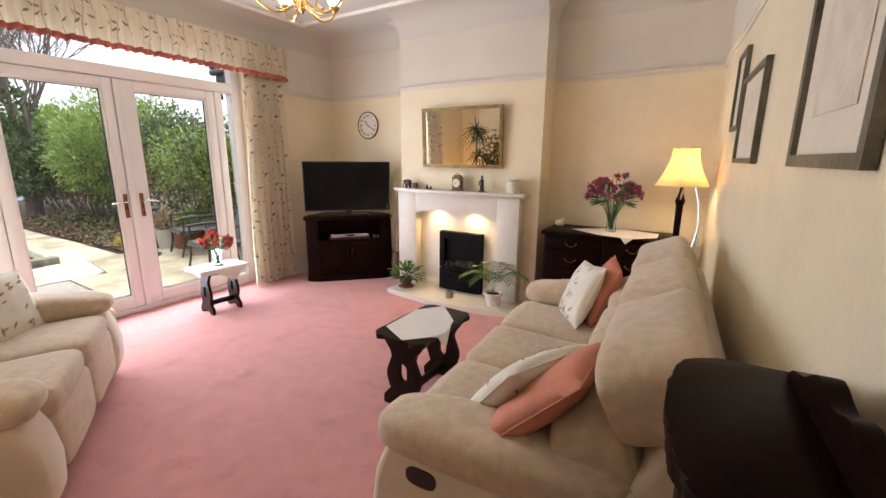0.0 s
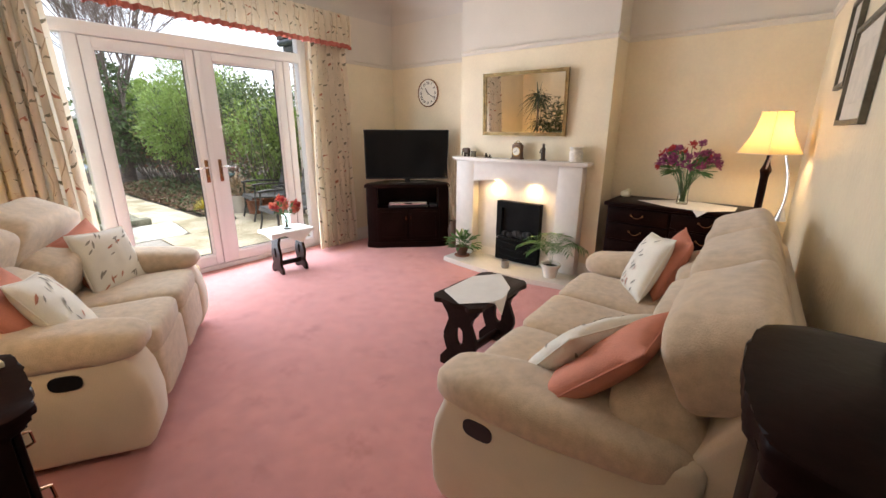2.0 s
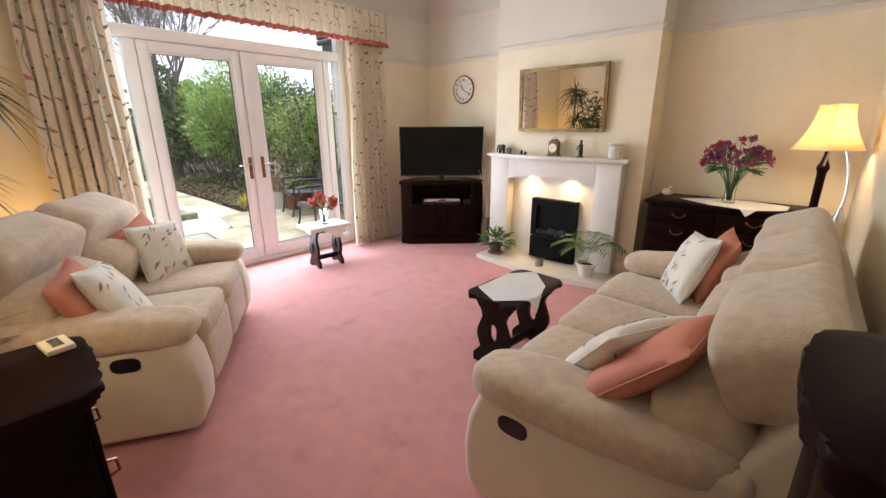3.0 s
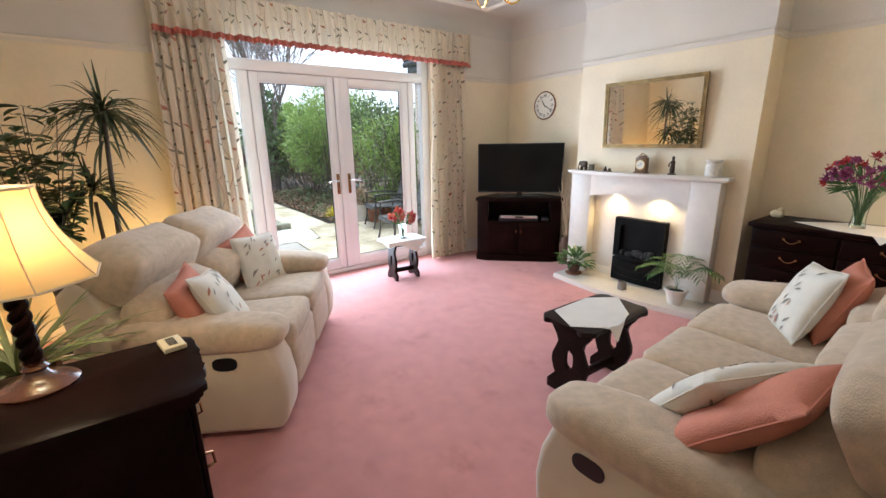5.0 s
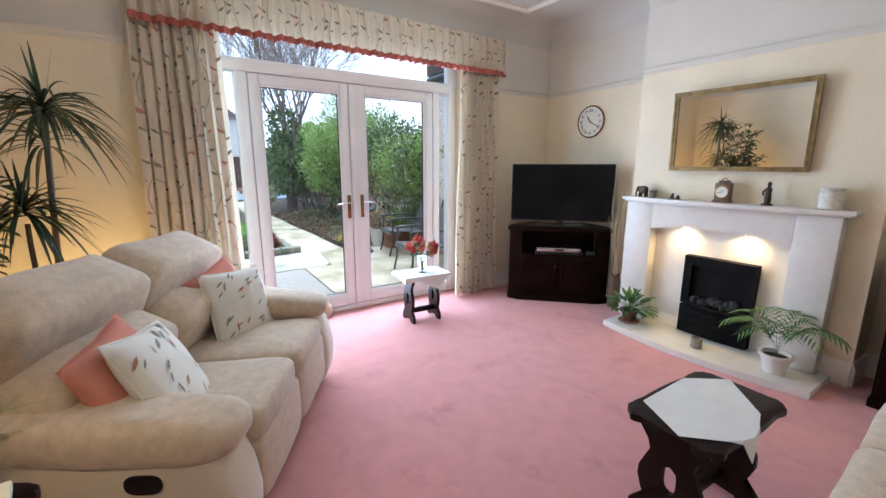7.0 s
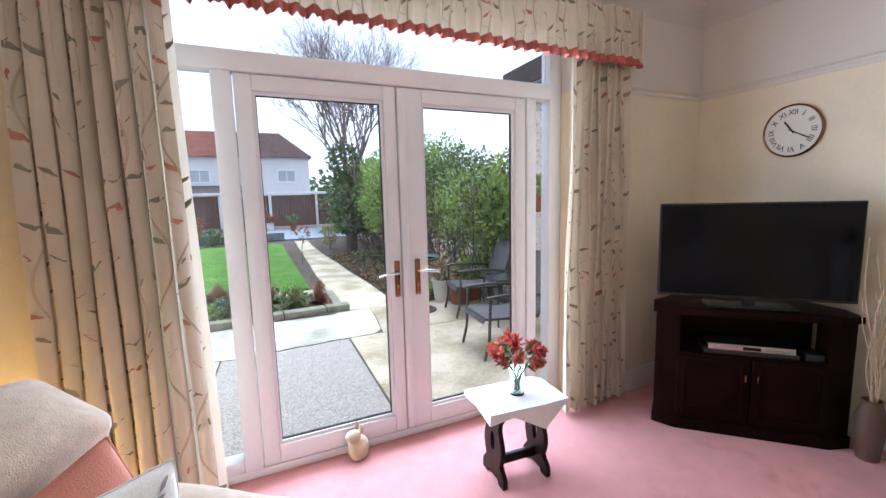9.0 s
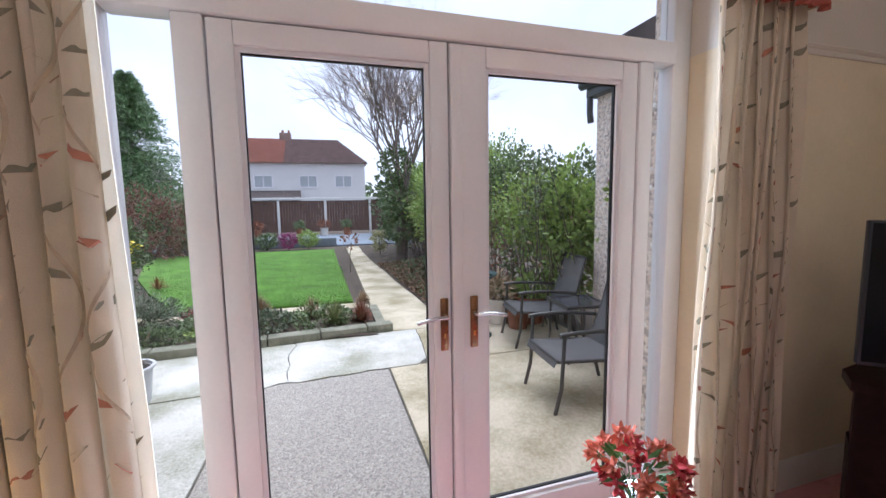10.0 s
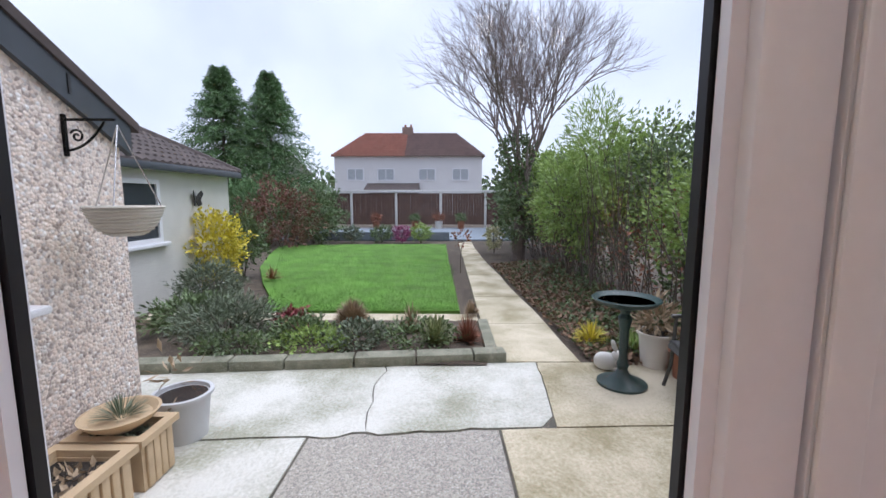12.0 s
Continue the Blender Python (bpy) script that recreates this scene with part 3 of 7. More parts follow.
def print_leaves(parent, surf, width, height, rnd, sign, gap=0.0025, pitch=0.14, size=0.075):
    """Printed trailing stems with leaves that follow a cloth's surface."""
    meshes = {"sage": ([], [], M_LEAFGREEN), "russet": ([], [], M_LEAFRED), "stem": ([], [], M_STEM)}

    def put(kind, pts):
        vs, fs, _ = meshes[kind]
        base = len(vs)
        for u, v in pts:
            u, v = min(max(u, 0.002), 0.998), min(max(v, 0.002), 0.998)
            p = surf(u, v)
            du, dv = surf(min(u + 0.004, 1), v) - p, surf(u, min(v + 0.004, 1)) - p
            n = dv.cross(du)
            n = n.normalized() if n.length > 1e-9 else Vector((sign, 0, 0))
            if n.x * sign < 0 and abs(n.x) > 0.02:
                n = -n
            vs.append(p + n * gap)
        fs.append(tuple(range(base, base + len(pts))))
    cols = max(1, int(width / pitch))
    for c in range(cols):
        uc = (c + 0.5) / cols
        v, side = rnd.uniform(-0.03, 0.0), 1
        k = 0
        while v < 1:
            off = lambda q: uc + 0.028 / width * math.sin(q * height * 9 + c * 2)
            step = 0.055 / height
            for s in range(3):
                va, vb = v + step * s / 3, v + step * (s + 1) / 3
                w = 0.0022 / width
                put("stem", [(off(va) - w, va), (off(va) + w, va), (off(vb) + w, vb), (off(vb) - w, vb)])
            L = size * rnd.uniform(0.75, 1.2)
            ang = rnd.uniform(0.5, 1.1)
            du, dv = side * L * math.sin(ang) / width, -L * math.cos(ang) / height
            ox, oy = off(v), v
            nx, ny = -dv * height, du * width
            ln = math.hypot(nx, ny)
            nx, ny = nx / ln * L * 0.15 / width, ny / ln * L * 0.15 / height
            kind = "russet" if (k + c) % 4 == 1 else "sage"
            if k % 3 == 2:
                put("stem", [(ox, oy), (ox + du * 0.5 + nx * 0.5, oy + dv * 0.5 + ny * 0.5), (ox + du, oy + dv), (ox + du * 0.55 + nx * 0.2, oy + dv * 0.55 + ny * 0.2)])
            else:
                put(kind, [(ox + du * 0.12, oy + dv * 0.12), (ox + du * 0.45 + nx, oy + dv * 0.45 + ny), (ox + du * 0.75 + nx * 0.55, oy + dv * 0.75 + ny * 0.55), (ox + du * 1.05, oy + dv * 1.05), (ox + du * 0.72 - nx * 0.55, oy + dv * 0.72 - ny * 0.55), (ox + du * 0.4 - nx, oy + dv * 0.4 - ny)])
            side = -side
            v += step
            k += 1
    for nm, (vs, fs, m) in meshes.items():
        if fs:
            tagged(raw("leaf_print" if nm != "stem" else "stem_print", vs, fs, m, parent), kind="stuff")


wavy_curtain("curtain", 1.36, 1.86, 0.03, 2.42, -3.03, 8, 0.042, 0.11, "cream curtain with printed trailing leaves, drawn open", 3)
wavy_curtain("curtain", 3.99, 4.46, 0.03, 2.42, -3.03, 7, 0.042, 0.10, "cream leaf-print curtain hanging to the carpet, drawn open", 8)
pel = thing("pelmet", "gathered cream leaf-print pelmet with a rose ruffled edge", "pelmet")
PY0, PY1 = 1.37, 4.53


def pel_surf(u, v):
    y = PY0 + (PY1 - PY0) * u
    return Vector((-2.975 + (0.010 + 0.012 * v) * math.sin(u * 2 * PI * 42) + 0.006 * math.sin(u * 61 + 1), y, 2.66 + (2.345 - 2.66) * v + 0.006 * math.sin(u * 2 * PI * 21)))


bm = B()
nu, nv = 420, 6
g = [[[bm.verts.new(pel_surf(i / nu, j / nv) - Vector((o, 0, 0))) for j in range(nv + 1)] for i in range(nu + 1)] for o in (0, 0.008)]
for i in range(nu):
    for j in range(nv):
        for o in (0, 1):
            bm.faces.new((g[o][i][j], g[o][i + 1][j], g[o][i + 1][j + 1], g[o][i][j + 1]))
    bm.faces.new((g[0][i][nv], g[0][i + 1][nv], g[1][i + 1][nv], g[1][i][nv]))
part("valance", bm, M_CREAMCLOTH, pel, smooth=60)
for ye in (PY0, PY1):
    bm = B()
    box(bm, XW + 0.002, ye - 0.006, 2.34, -2.97, ye + 0.006, 2.66, 0.002)
    part("return", bm, M_CREAMCLOTH, pel)
bm = B()
box(bm, XW + 0.002, PY0 + 0.008, 2.645, -3.0, PY1 - 0.008, 2.665)
part("pelmet_board", bm, M_CREAMCLOTH, pel)
bm = B()
rows = []
for i in range(nu * 2 + 1):
    u = i / (nu * 2)
    p = pel_surf(u, 1)
    w = 0.012 * math.sin(u * 2 * PI * 90)
    rows.append([bm.verts.new(p + Vector((0.006 + w * 0.2, 0, 0.016))), bm.verts.new(p + Vector((0.012 + w, 0, -0.01))), bm.verts.new(p + Vector((0.014 + w * 1.3, 0, -0.032 + 0.004 * math.sin(u * 400)))), bm.verts.new(p + Vector((-0.004 + w, 0, -0.024)))])
for a, b in zip(rows, rows[1:]):
    for k in range(4):
        bm.faces.new((a[k], a[(k + 1) % 4], b[(k + 1) % 4], b[k]))
part("ruffle", bm, M_PINKTRIM, pel, "rose pink ruffle", 60)
print_leaves(pel, pel_surf, PY1 - PY0, 0.31, random.Random(5), 1, pitch=0.075, size=0.05)


# ---- sofas ----
def sofa(label, w, seats, m, deep=0.0):
    s = thing("sofa", label, "sofa", m, "reclining sofas")
    aw, sd = 0.25, 0.96
    # origin: middle of the front edge at the floor, front towards +y, body towards -y
    inner = w - 2 * aw
    bm = B()
    box(bm, -w / 2 + 0.06, -0.86, 0.04, w / 2 - 0.06, -0.1, 0.3, 0.03, 3)
    part("base", bm, M_SOFABODY, s)
    bm = B()
    prof = [(y - deep, z) for y, z in ((-0.60, 0.3), (-0.86, 0.83), (-0.92, 0.87), (-1.01, 0.80), (-0.96, 0.06), (-0.7, 0.06))]
    slab(bm, prof, -w / 2 + 0.05, w / 2 - 0.05, Matrix(((0, 0, 1, 0), (1, 0, 0, 0), (0, 1, 0, 0), (0, 0, 0, 1))))
    bmesh.ops.bevel(bm, geom=list(bm.edges), offset=0.03, segments=3, profile=0.5, affect="EDGES", clamp_overlap=True)
    part("back_shell", bm, M_SOFABODY, s, smooth=50)
    for sg in (-1, 1):
        x = sg * (w / 2 - aw / 2)
        bm = B()
        # side panel, bulging and rounded at the front
        prof = [(-0.88, 0.03), (-0.05, 0.03), (-0.01, 0.10), (0.0, 0.25), (-0.02, 0.38), (-0.07, 0.5), (-0.16, 0.56), (-0.5, 0.58), (-0.88, 0.62)]
        mm = Matrix(((0, 0, 1, x), (1, 0, 0, 0), (0, 1, 0, 0), (0, 0, 0, 1)))
        slab(bm, prof, -aw / 2 + 0.01, aw / 2 - 0.01, mm)
        bmesh.ops.bevel(bm, geom=list(bm.edges), offset=0.035, segments=3, profile=0.5, affect="EDGES", clamp_overlap=True)
        body = part("arm_body", bm, M_SOFABODY, s, smooth=50)
        bm = B()
        puff(bm, (x, -0.43, 0.555), (aw / 2 + 0.015, 0.43, 0.085), 0.65, 0.5, Matrix.Rotation(radians(-3), 3, "X"), 28, 16, 0.012, sg * 3 + w)
        part("arm_pad", bm, M_SOFA, s, smooth=70)
        # recline handle recess
        bm = B()
        o = [(0.058 * math.copysign(abs(math.cos(a)) ** 0.6, math.cos(a)), 0.034 * math.copysign(abs(math.sin(a)) ** 0.8, math.sin(a))) for a in (2 * PI * k / 24 for k in range(24))]
        slab(bm, o, -0.004, 0.004, Matrix(((0, 0, 1, sg * (w / 2 - 0.008)), (1, 0, 0, -0.28 + deep * 0.7), (0, 1, 0, 0.43), (0, 0, 0, 1))))
        hl = part("recline_handle", bm, M_BLACK, s, "black oval recline handle")
    cw = inner / seats
    for i in range(seats):
        x = -inner / 2 + cw * (i + 0.5)
        bm = B()
        puff(bm, (x, -0.37 - deep / 2, 0.415), (cw / 2 + 0.004, 0.36 + deep / 2, 0.085), 0.42, 0.22, Matrix.Rotation(radians(3), 3, "X"), 32, 14, 0.01, i + w)
        part("seat_cushion", bm, M_SOFA, s, smooth=70)
        bm = B()
        puff(bm, (x, -0.055, 0.265), (cw / 2 + 0.002, 0.05, 0.15), 0.35, 0.3, None, 24, 12, 0.006, i)
        part("footrest_panel", bm, M_SOFA, s, smooth=70)
        rot = Matrix.Rotation(radians(-23), 3, "X")
        bw = (w - 0.14) / seats
        x = -(w - 0.14) / 2 + bw * (i + 0.5)
        bm = B()
        puff(bm, (x, -0.685 - deep, 0.585), (bw / 2 + 0.004, 0.125, 0.19), 0.5, 0.3, rot, 30, 16, 0.01, i + 5)
        part("lumbar_cushion", bm, M_SOFA, s, smooth=70)
        bm = B()
        puff(bm, (x, -0.80 - deep, 0.865), (bw / 2 + 0.008, 0.145, 0.15), 0.55, 0.2, rot, 36, 20, 0.014, i + 9)
        part("headrest_cushion", bm, M_SOFA, s, smooth=70)
    return s


f0, f1 = Vector((-0.83, 1.535)), Vector((-2.13, 2.30))
fd = (f0 - f1).normalized()
fm = (f0 + f1) / 2
sofa("beige two-seat reclining sofa with cream body, set across the corner", (f0 - f1).length + 0.02, 2, pose(fm.x, fm.y, 0, 0, 0, math.degrees(math.atan2(fd.y, fd.x)) + 0))
sofa("beige three-seat reclining sofa along the papered wall", 1.98, 3, pose(0.225, 3.1, 0, 0, 0, 92.5), 0.08)


# ---- carved occasional tables ----
def wave_outline(hx, hy):
    """A rectangle with scalloped ears at its corners and gently waved sides."""
    q = [(1.0, 0.0), (0.985, 0.3), (0.96, 0.5), (0.95, 0.66), (0.99, 0.74), (1.0, 0.82), (0.93, 0.88), (0.86, 0.9), (0.8, 0.96), (0.72, 1.0), (0.62, 0.99), (0.5, 0.95), (0.3, 0.97), (0.0, 1.0)]
    out = [(x, y) for x, y in q] + [(-x, y) for x, y in q[-2::-1]] + [(-x, -y) for x, y in q[1:]] + [(x, -y) for x, y in q[-2:0:-1]]
    return [(x * hx, y * hy) for x, y in out]


def carved_table(name, label, m, hx, hy, top, leg_w):
    """Long side along y; two shaped end panels with a pierced heart, and a stretcher."""
    t = thing(name, label, "side table", m, "carved oak tables")
    bm = B()
    slab(bm, wave_outline(hx, hy), top - 0.028, top, None, 0.006)
    part("tabletop", bm, M_OAK, t)
    h = top - 0.028
    half = [(0.0, 1), (0.95, 1), (0.86, 0.9), (0.62, 0.8), (0.55, 0.72), (0.66, 0.63), (0.8, 0.52), (0.82, 0.42), (0.7, 0.3), (0.6, 0.24), (0.68, 0.19), (0.92, 0.15), (1.0, 0.12), (1.0, 0.0), (0.55, 0.0), (0.45, 0.05), (0.0, 0.06)]
    outer = [(x * leg_w, z * h) for x, z in half] + [(-x * leg_w, z * h) for x, z in half[-2:0:-1]]
    n = len(outer)
    inner = []
    for x, z in outer:
        a = math.atan2(z - 0.52 * h, x)
        r = 0.25 + 0.06 * math.cos(2 * (a - PI / 2))
        inner.append((r * leg_w * math.cos(a), 0.52 * h + r * h * 0.42 * math.sin(a)))
    for sg in (-1, 1):
        bm = B()
        ring(bm, outer, inner, -0.013, 0.013, Matrix(((1, 0, 0, 0), (0, 0, 1, sg * (hy - 0.09)), (0, 1, 0, 0), (0, 0, 0, 1))))
        part("end_panel", bm, M_OAK, t)
    bm = B()
    box(bm, -0.014, -hy + 0.10, h * 0.16, 0.014, hy - 0.10, h * 0.16 + 0.05, 0.005)
    part("stretcher", bm, M_OAK, t)
    return t


def cloth(name, label, m, pts, z, drop):
    """A starched cloth; points past a limit hang down. pts: (x, y, hang)."""
    c = thing(name, label, "tablecloth", m)
    bm = B()
    n = len(pts)
    up = [bm.verts.new((x, y, z + 0.005 - hg)) for x, y, hg in pts]
    mid = [bm.verts.new((x * 0.97, y * 0.97, z + 0.005)) for x, y, hg in pts]
    lo = [bm.verts.new((x * 0.99, y * 0.99, z + 0.002 - hg)) for x, y, hg in pts]
    ct = bm.verts.new((0, 0, z + 0.005))
    for k in range(n):
        j = (k + 1) % n
        bm.faces.new((ct, mid[k], mid[j]))
        bm.faces.new((mid[k], up[k], up[j], mid[j]))
        bm.faces.new((up[k], lo[k], lo[j], up[j]))
    part("cloth", bm, M_LINEN, c, smooth=20)
    return c


carved_table("coffee_table", "dark carved oak coffee table with pierced end panels", pose(-0.172, 3.15, 0, 0, 0, -2), 0.178, 0.30, 0.48, 0.15)
cloth("table_cloth", "white linen cloth with one corner hanging", pose(-0.172, 3.15, 0, 0, 0, -2), [(-0.15, -0.19, 0), (0.05, -0.29, 0), (0.16, -0.17, 0), (0.186, -0.13, 0.01), (0.2, -0.07, 0.10), (0.186, -0.005, 0.01), (0.165, 0.04, 0), (0.14, 0.11, 0), (-0.05, 0.295, 0), (-0.165, 0.13, 0)], 0.48, 0)
carved_table("plant_table", "small dark carved oak table by the garden doors", pose(-2.70, 3.33, 0, 0, 0, -4), 0.14, 0.22, 0.44, 0.115)
cloth("table_cloth", "white linen cloth draped over the small table", pose(-2.70, 3.33, 0, 0, 0, -4), [(-0.155, -0.15, 0.003), (-0.157, -0.235, 0.03), (0.0, -0.237, 0.02), (0.157, -0.235, 0.05), (0.16, -0.1, 0.03), (0.165, 0.08, 0.13), (0.16, 0.19, 0.03), (0.157, 0.237, 0.015), (-0.1, 0.237, 0.02), (-0.157, 0.2, 0.02), (-0.155, 0.1, 0.003)], 0.44, 0)


# ---- plants and flowers ----
def blade(vs, fs, base, tip, width, droop, rnd, n=6):
    """One strap leaf from base towards tip, sagging by droop, folded along its middle."""
    base, tip = Vector(base), Vector(tip)
    d = tip - base
    side = d.cross(Vector((0, 0, 1)))
    side = side.normalized() if side.length > 1e-5 else Vector((1, 0, 0))
    b0 = len(vs)
    for i in range(n + 1):
        t = i / n
        p = base + d * t - Vector((0, 0, droop * t * t))
        w = width * math.sin(PI * (0.12 + 0.88 * t)) * 0.5 + 0.0004
        vs += [p - side * w, p + Vector((0, 0, -w * 0.5)), p + side * w]
    for i in range(n):
        a = b0 + 3 * i
        fs += [(a, a + 1, a + 4, a + 3), (a + 1, a + 2, a + 5, a + 4)]


def leaf(vs, fs, p, d, up, L, W):
    """One broad pointed leaf, folded along its midrib."""
    p, d = Vector(p), Vector(d).normalized()
    s = d.cross(Vector(up))
    s = s.normalized() if s.length > 1e-4 else Vector((1, 0, 0))
    n = s.cross(d)
    b = len(vs)
    vs += [p, p + d * L * 0.35 + s * W / 2 + n * W * 0.18, p + d * L * 0.75 + s * W * 0.35 + n * W * 0.1, p + d * L - n * L * 0.08, p + d * L * 0.75 - s * W * 0.35 + n * W * 0.1, p + d * L * 0.35 - s * W / 2 + n * W * 0.18, p + d * L * 0.5]
    fs += [(b, b + 1, b + 6), (b + 1, b + 2, b + 6), (b + 2, b + 3, b + 6), (b + 3, b + 4, b + 6), (b + 4, b + 5, b + 6), (b + 5, b, b + 6)]


def rdir(rnd, lo=-1.0, hi=1.0):
    z = rnd.uniform(lo, hi)
    a = rnd.uniform(0, 2 * PI)
    r = math.sqrt(max(0, 1 - z * z))
    return Vector((r * math.cos(a), r * math.sin(a), z))


def pot(parent, r0, r1, h, m, z=0.0, rim=0.01, name="pot"):
    bm = B()
    lathe(bm, [(r0, z), (r1 * 0.98, z + h - 0.02), (r1 + rim, z + h - 0.02), (r1 + rim, z + h), (r1 - 0.008, z + h), (r1 - 0.012, z + h - 0.025), (0, z + h - 0.03)], 28)
    part(name, bm, m, parent)
    bm = B()
    lathe(bm, [(r1 - 0.012, z + h - 0.026), (r1 * 0.5, z + h - 0.018), (0, z + h - 0.02)], 20)
    part("soil", bm, M_SOIL, parent)


def bouquet(name, label, x, y, z, vase_h, r0, r1, spread, height, mats, n, seed):
    t = thing(name, label, "flowers in vase", pose(x, y, z))
    rnd = random.Random(seed)
    bm = B()
    lathe(bm, [(0, 0.0), (r0, 0.0), (r0 * 0.82, vase_h * 0.35), (r0 * 0.95, vase_h * 0.65), (r1, vase_h), (r1 - 0.004, vase_h), (r0 * 0.88, vase_h * 0.65), (r0 * 0.74, vase_h * 0.35), (r0 * 0.85, 0.012), (0, 0.012)], 24)
    part("vase", bm, M_CLEAR, t, "clear cut-glass vase")
    bm = B()
    heads = []
    for i in range(n):
        d = rdir(rnd, -0.25, 1.0)
        p = Vector((d.x * spread, d.y * spread, vase_h + height * (0.5 + 0.5 * d.z) * rnd.uniform(0.75, 1.05)))
        heads.append((p, d))
        tube(bm, arc((rnd.uniform(-1, 1) * r0 * 0.4, rnd.uniform(-1, 1) * r0 * 0.4, 0.02), (p.x * 0.15, p.y * 0.15, vase_h * 1.1), p, 5), 0.0022, 4)
    tagged(part("stems", bm, M_GREEN, t), kind="stuff")
    for mi, mt in enumerate(mats):
        vs, fs = [], []
        for i, (p, d) in enumerate(heads):
            if i % len(mats) != mi:
                continue
            out = (d + Vector((0, 0, 0.25))).normalized()
            for k in range(16):
                q = (out * 0.6 + rdir(rnd)).normalized()
                leaf(vs, fs, p + rdir(rnd) * 0.012, q, rdir(rnd), 0.04, 0.02)
        raw("petals", vs, fs, mt, t)
    vs, fs = [], []
    for i in range(int(n * 2.2)):
        d = rdir(rnd, -0.5, 0.8)
        leaf(vs, fs, Vector((d.x * spread * 0.5, d.y * spread * 0.5, vase_h + height * 0.3 * (1 + d.z))), d + Vector((0, 0, 0.1)), rdir(rnd), 0.075 * spread / 0.14, 0.018)
    raw("leaves", vs, fs, M_GREEN, t)
    return t


bouquet("flower_vase", "red and salmon flowers in a glass vase", -2.70, 3.34, 0.445, 0.15, 0.038, 0.045, 0.125, 0.17, [M_PETALRED, M_PETALSALM, M_PETALSALM], 26, 4)

# ---- fireplace ----
fp = thing("fireplace", "white marble fireplace with a bowed hearth and downlights", "fireplace")


def bow(x0, x1, yb, ye, yf, n=14):
    """Outline with a bowed front: back yb, ends ye, middle of the front yf."""
    pts = [(x1, yb), (x0, yb)]
    for k in range(n + 1):
        t = k / n
        pts.append((x0 + (x1 - x0) * t, ye + (yf - ye) * math.sin(PI * t)))
    return pts


bm = B()
slab(bm, bow(-1.65, -0.19, YB - 0.002, 4.61, 4.515), 0.0, 0.05, None, 0.012)
part("hearth", bm, M_STONE, fp)
SY = 4.9
for x0, x1, nm in ((-1.70, -1.462, "jamb"), (-0.488, -0.255, "jamb")):
    bm = B()
    box(bm, x0, SY, 0.052, x1, YB - 0.002, 1.10, 0.006)
    part(nm, bm, M_STONE, fp)
bm = B()
arch = [(-1.462, 1.098), (-0.488, 1.098)] + [(-0.488 - 0.974 * k / 16, 0.885 + 0.045 * math.sin(PI * k / 16)) for k in range(17)]
slab(bm, arch, SY, YB - 0.002, Matrix(((1, 0, 0, 0), (0, 0, 1, 0), (0, 1, 0, 0), (0, 0, 0, 1))))
part("lintel", bm, M_STONE, fp)
bm = B()
slab(bm, bow(-1.72, -0.22, YB - 0.002, 4.90, 4.83), 1.102, 1.116)
part("mantel_moulding", bm, M_STONE, fp)
bm = B()
slab(bm, bow(-1.745, -0.20, YB - 0.002, 4.88, 4.795), 1.116, 1.142, None, 0.007)
part("mantel_shelf", bm, M_STONE, fp)
bm = B()
box(bm, -1.46, YB - 0.014, 0.052, -0.49, YB - 0.004, 0.945)
part("back_panel", bm, M_STONE, fp)
for sx in (-1.2, -0.76):
    bm = B()
    lathe(bm, [(0.032, 0.0), (0.036, 0.008), (0.036, 0.02)], 20, (sx, 4.955, 0.918))
    dl = part("downlight", bm, M_CHROME, fp)
    bm = B()
    lathe(bm, [(0.0, -0.004), (0.026, -0.004), (0.026, 0.002), (0, 0.002)], 18, (sx, 4.955, 0.918))
    part("lens", bm, M_DOWN, dl)
fire = thing("gas_fire", "black inset coal-effect gas fire, unlit", "gas fire")
ax0, ax1, az1, fy = -1.166, -0.664, 0.697, 4.93
bm = B()
ring(bm, [(ax0, 0.30), (ax1, 0.30), (ax1, az1), (ax0, az1)], [(ax0 + 0.06, 0.30), (ax1 - 0.06, 0.30), (ax1 - 0.06, az1 - 0.07), (ax0 + 0.06, az1 - 0.07)], fy, YB - 0.016, Matrix(((1, 0, 0, 0), (0, 0, 1, 0), (0, 1, 0, 0), (0, 0, 0, 1))))
part("surround_frame", bm, M_IRON, fire)
bm = B()
box(bm, ax0 + 0.06, YB - 0.05, 0.2, ax1 - 0.06, YB - 0.018, az1 - 0.07)
part("firebox_back", bm, M_IRON, fire)
bm = B()
slab(bm, bow(ax0, ax1, YB - 0.02, fy, fy - 0.02), 0.055, 0.29, None, 0.01)
part("ash_pan_front", bm, M_IRON, fire)
for k, z in enumerate((0.13, 0.20, 0.27, 0.325)):
    bm = B()
    tube(bm, [(ax0 + 0.03 + (ax1 - ax0 - 0.06) * i / 12, fy - 0.012 - 0.03 * math.sin(PI * i / 12), z - 0.018 * math.sin(PI * i / 12)) for i in range(13)], 0.008 if k < 3 else 0.013, 8)
    part("fire_bar", bm, M_IRON, fire)
rnd = random.Random(2)
for i in range(16):
    bm = B()
    puff(bm, (ax0 + 0.1 + (ax1 - ax0 - 0.2) * rnd.random(), fy + 0.005 + 0.03 * rnd.random(), 0.31 + 0.08 * rnd.random()), (0.04, 0.03, 0.03), 0.8, 0.8, Matrix.Rotation(rnd.random() * 3, 3, "Z"), 8, 6, 0.012, i)
    part("coal", bm, M_COAL, fire)

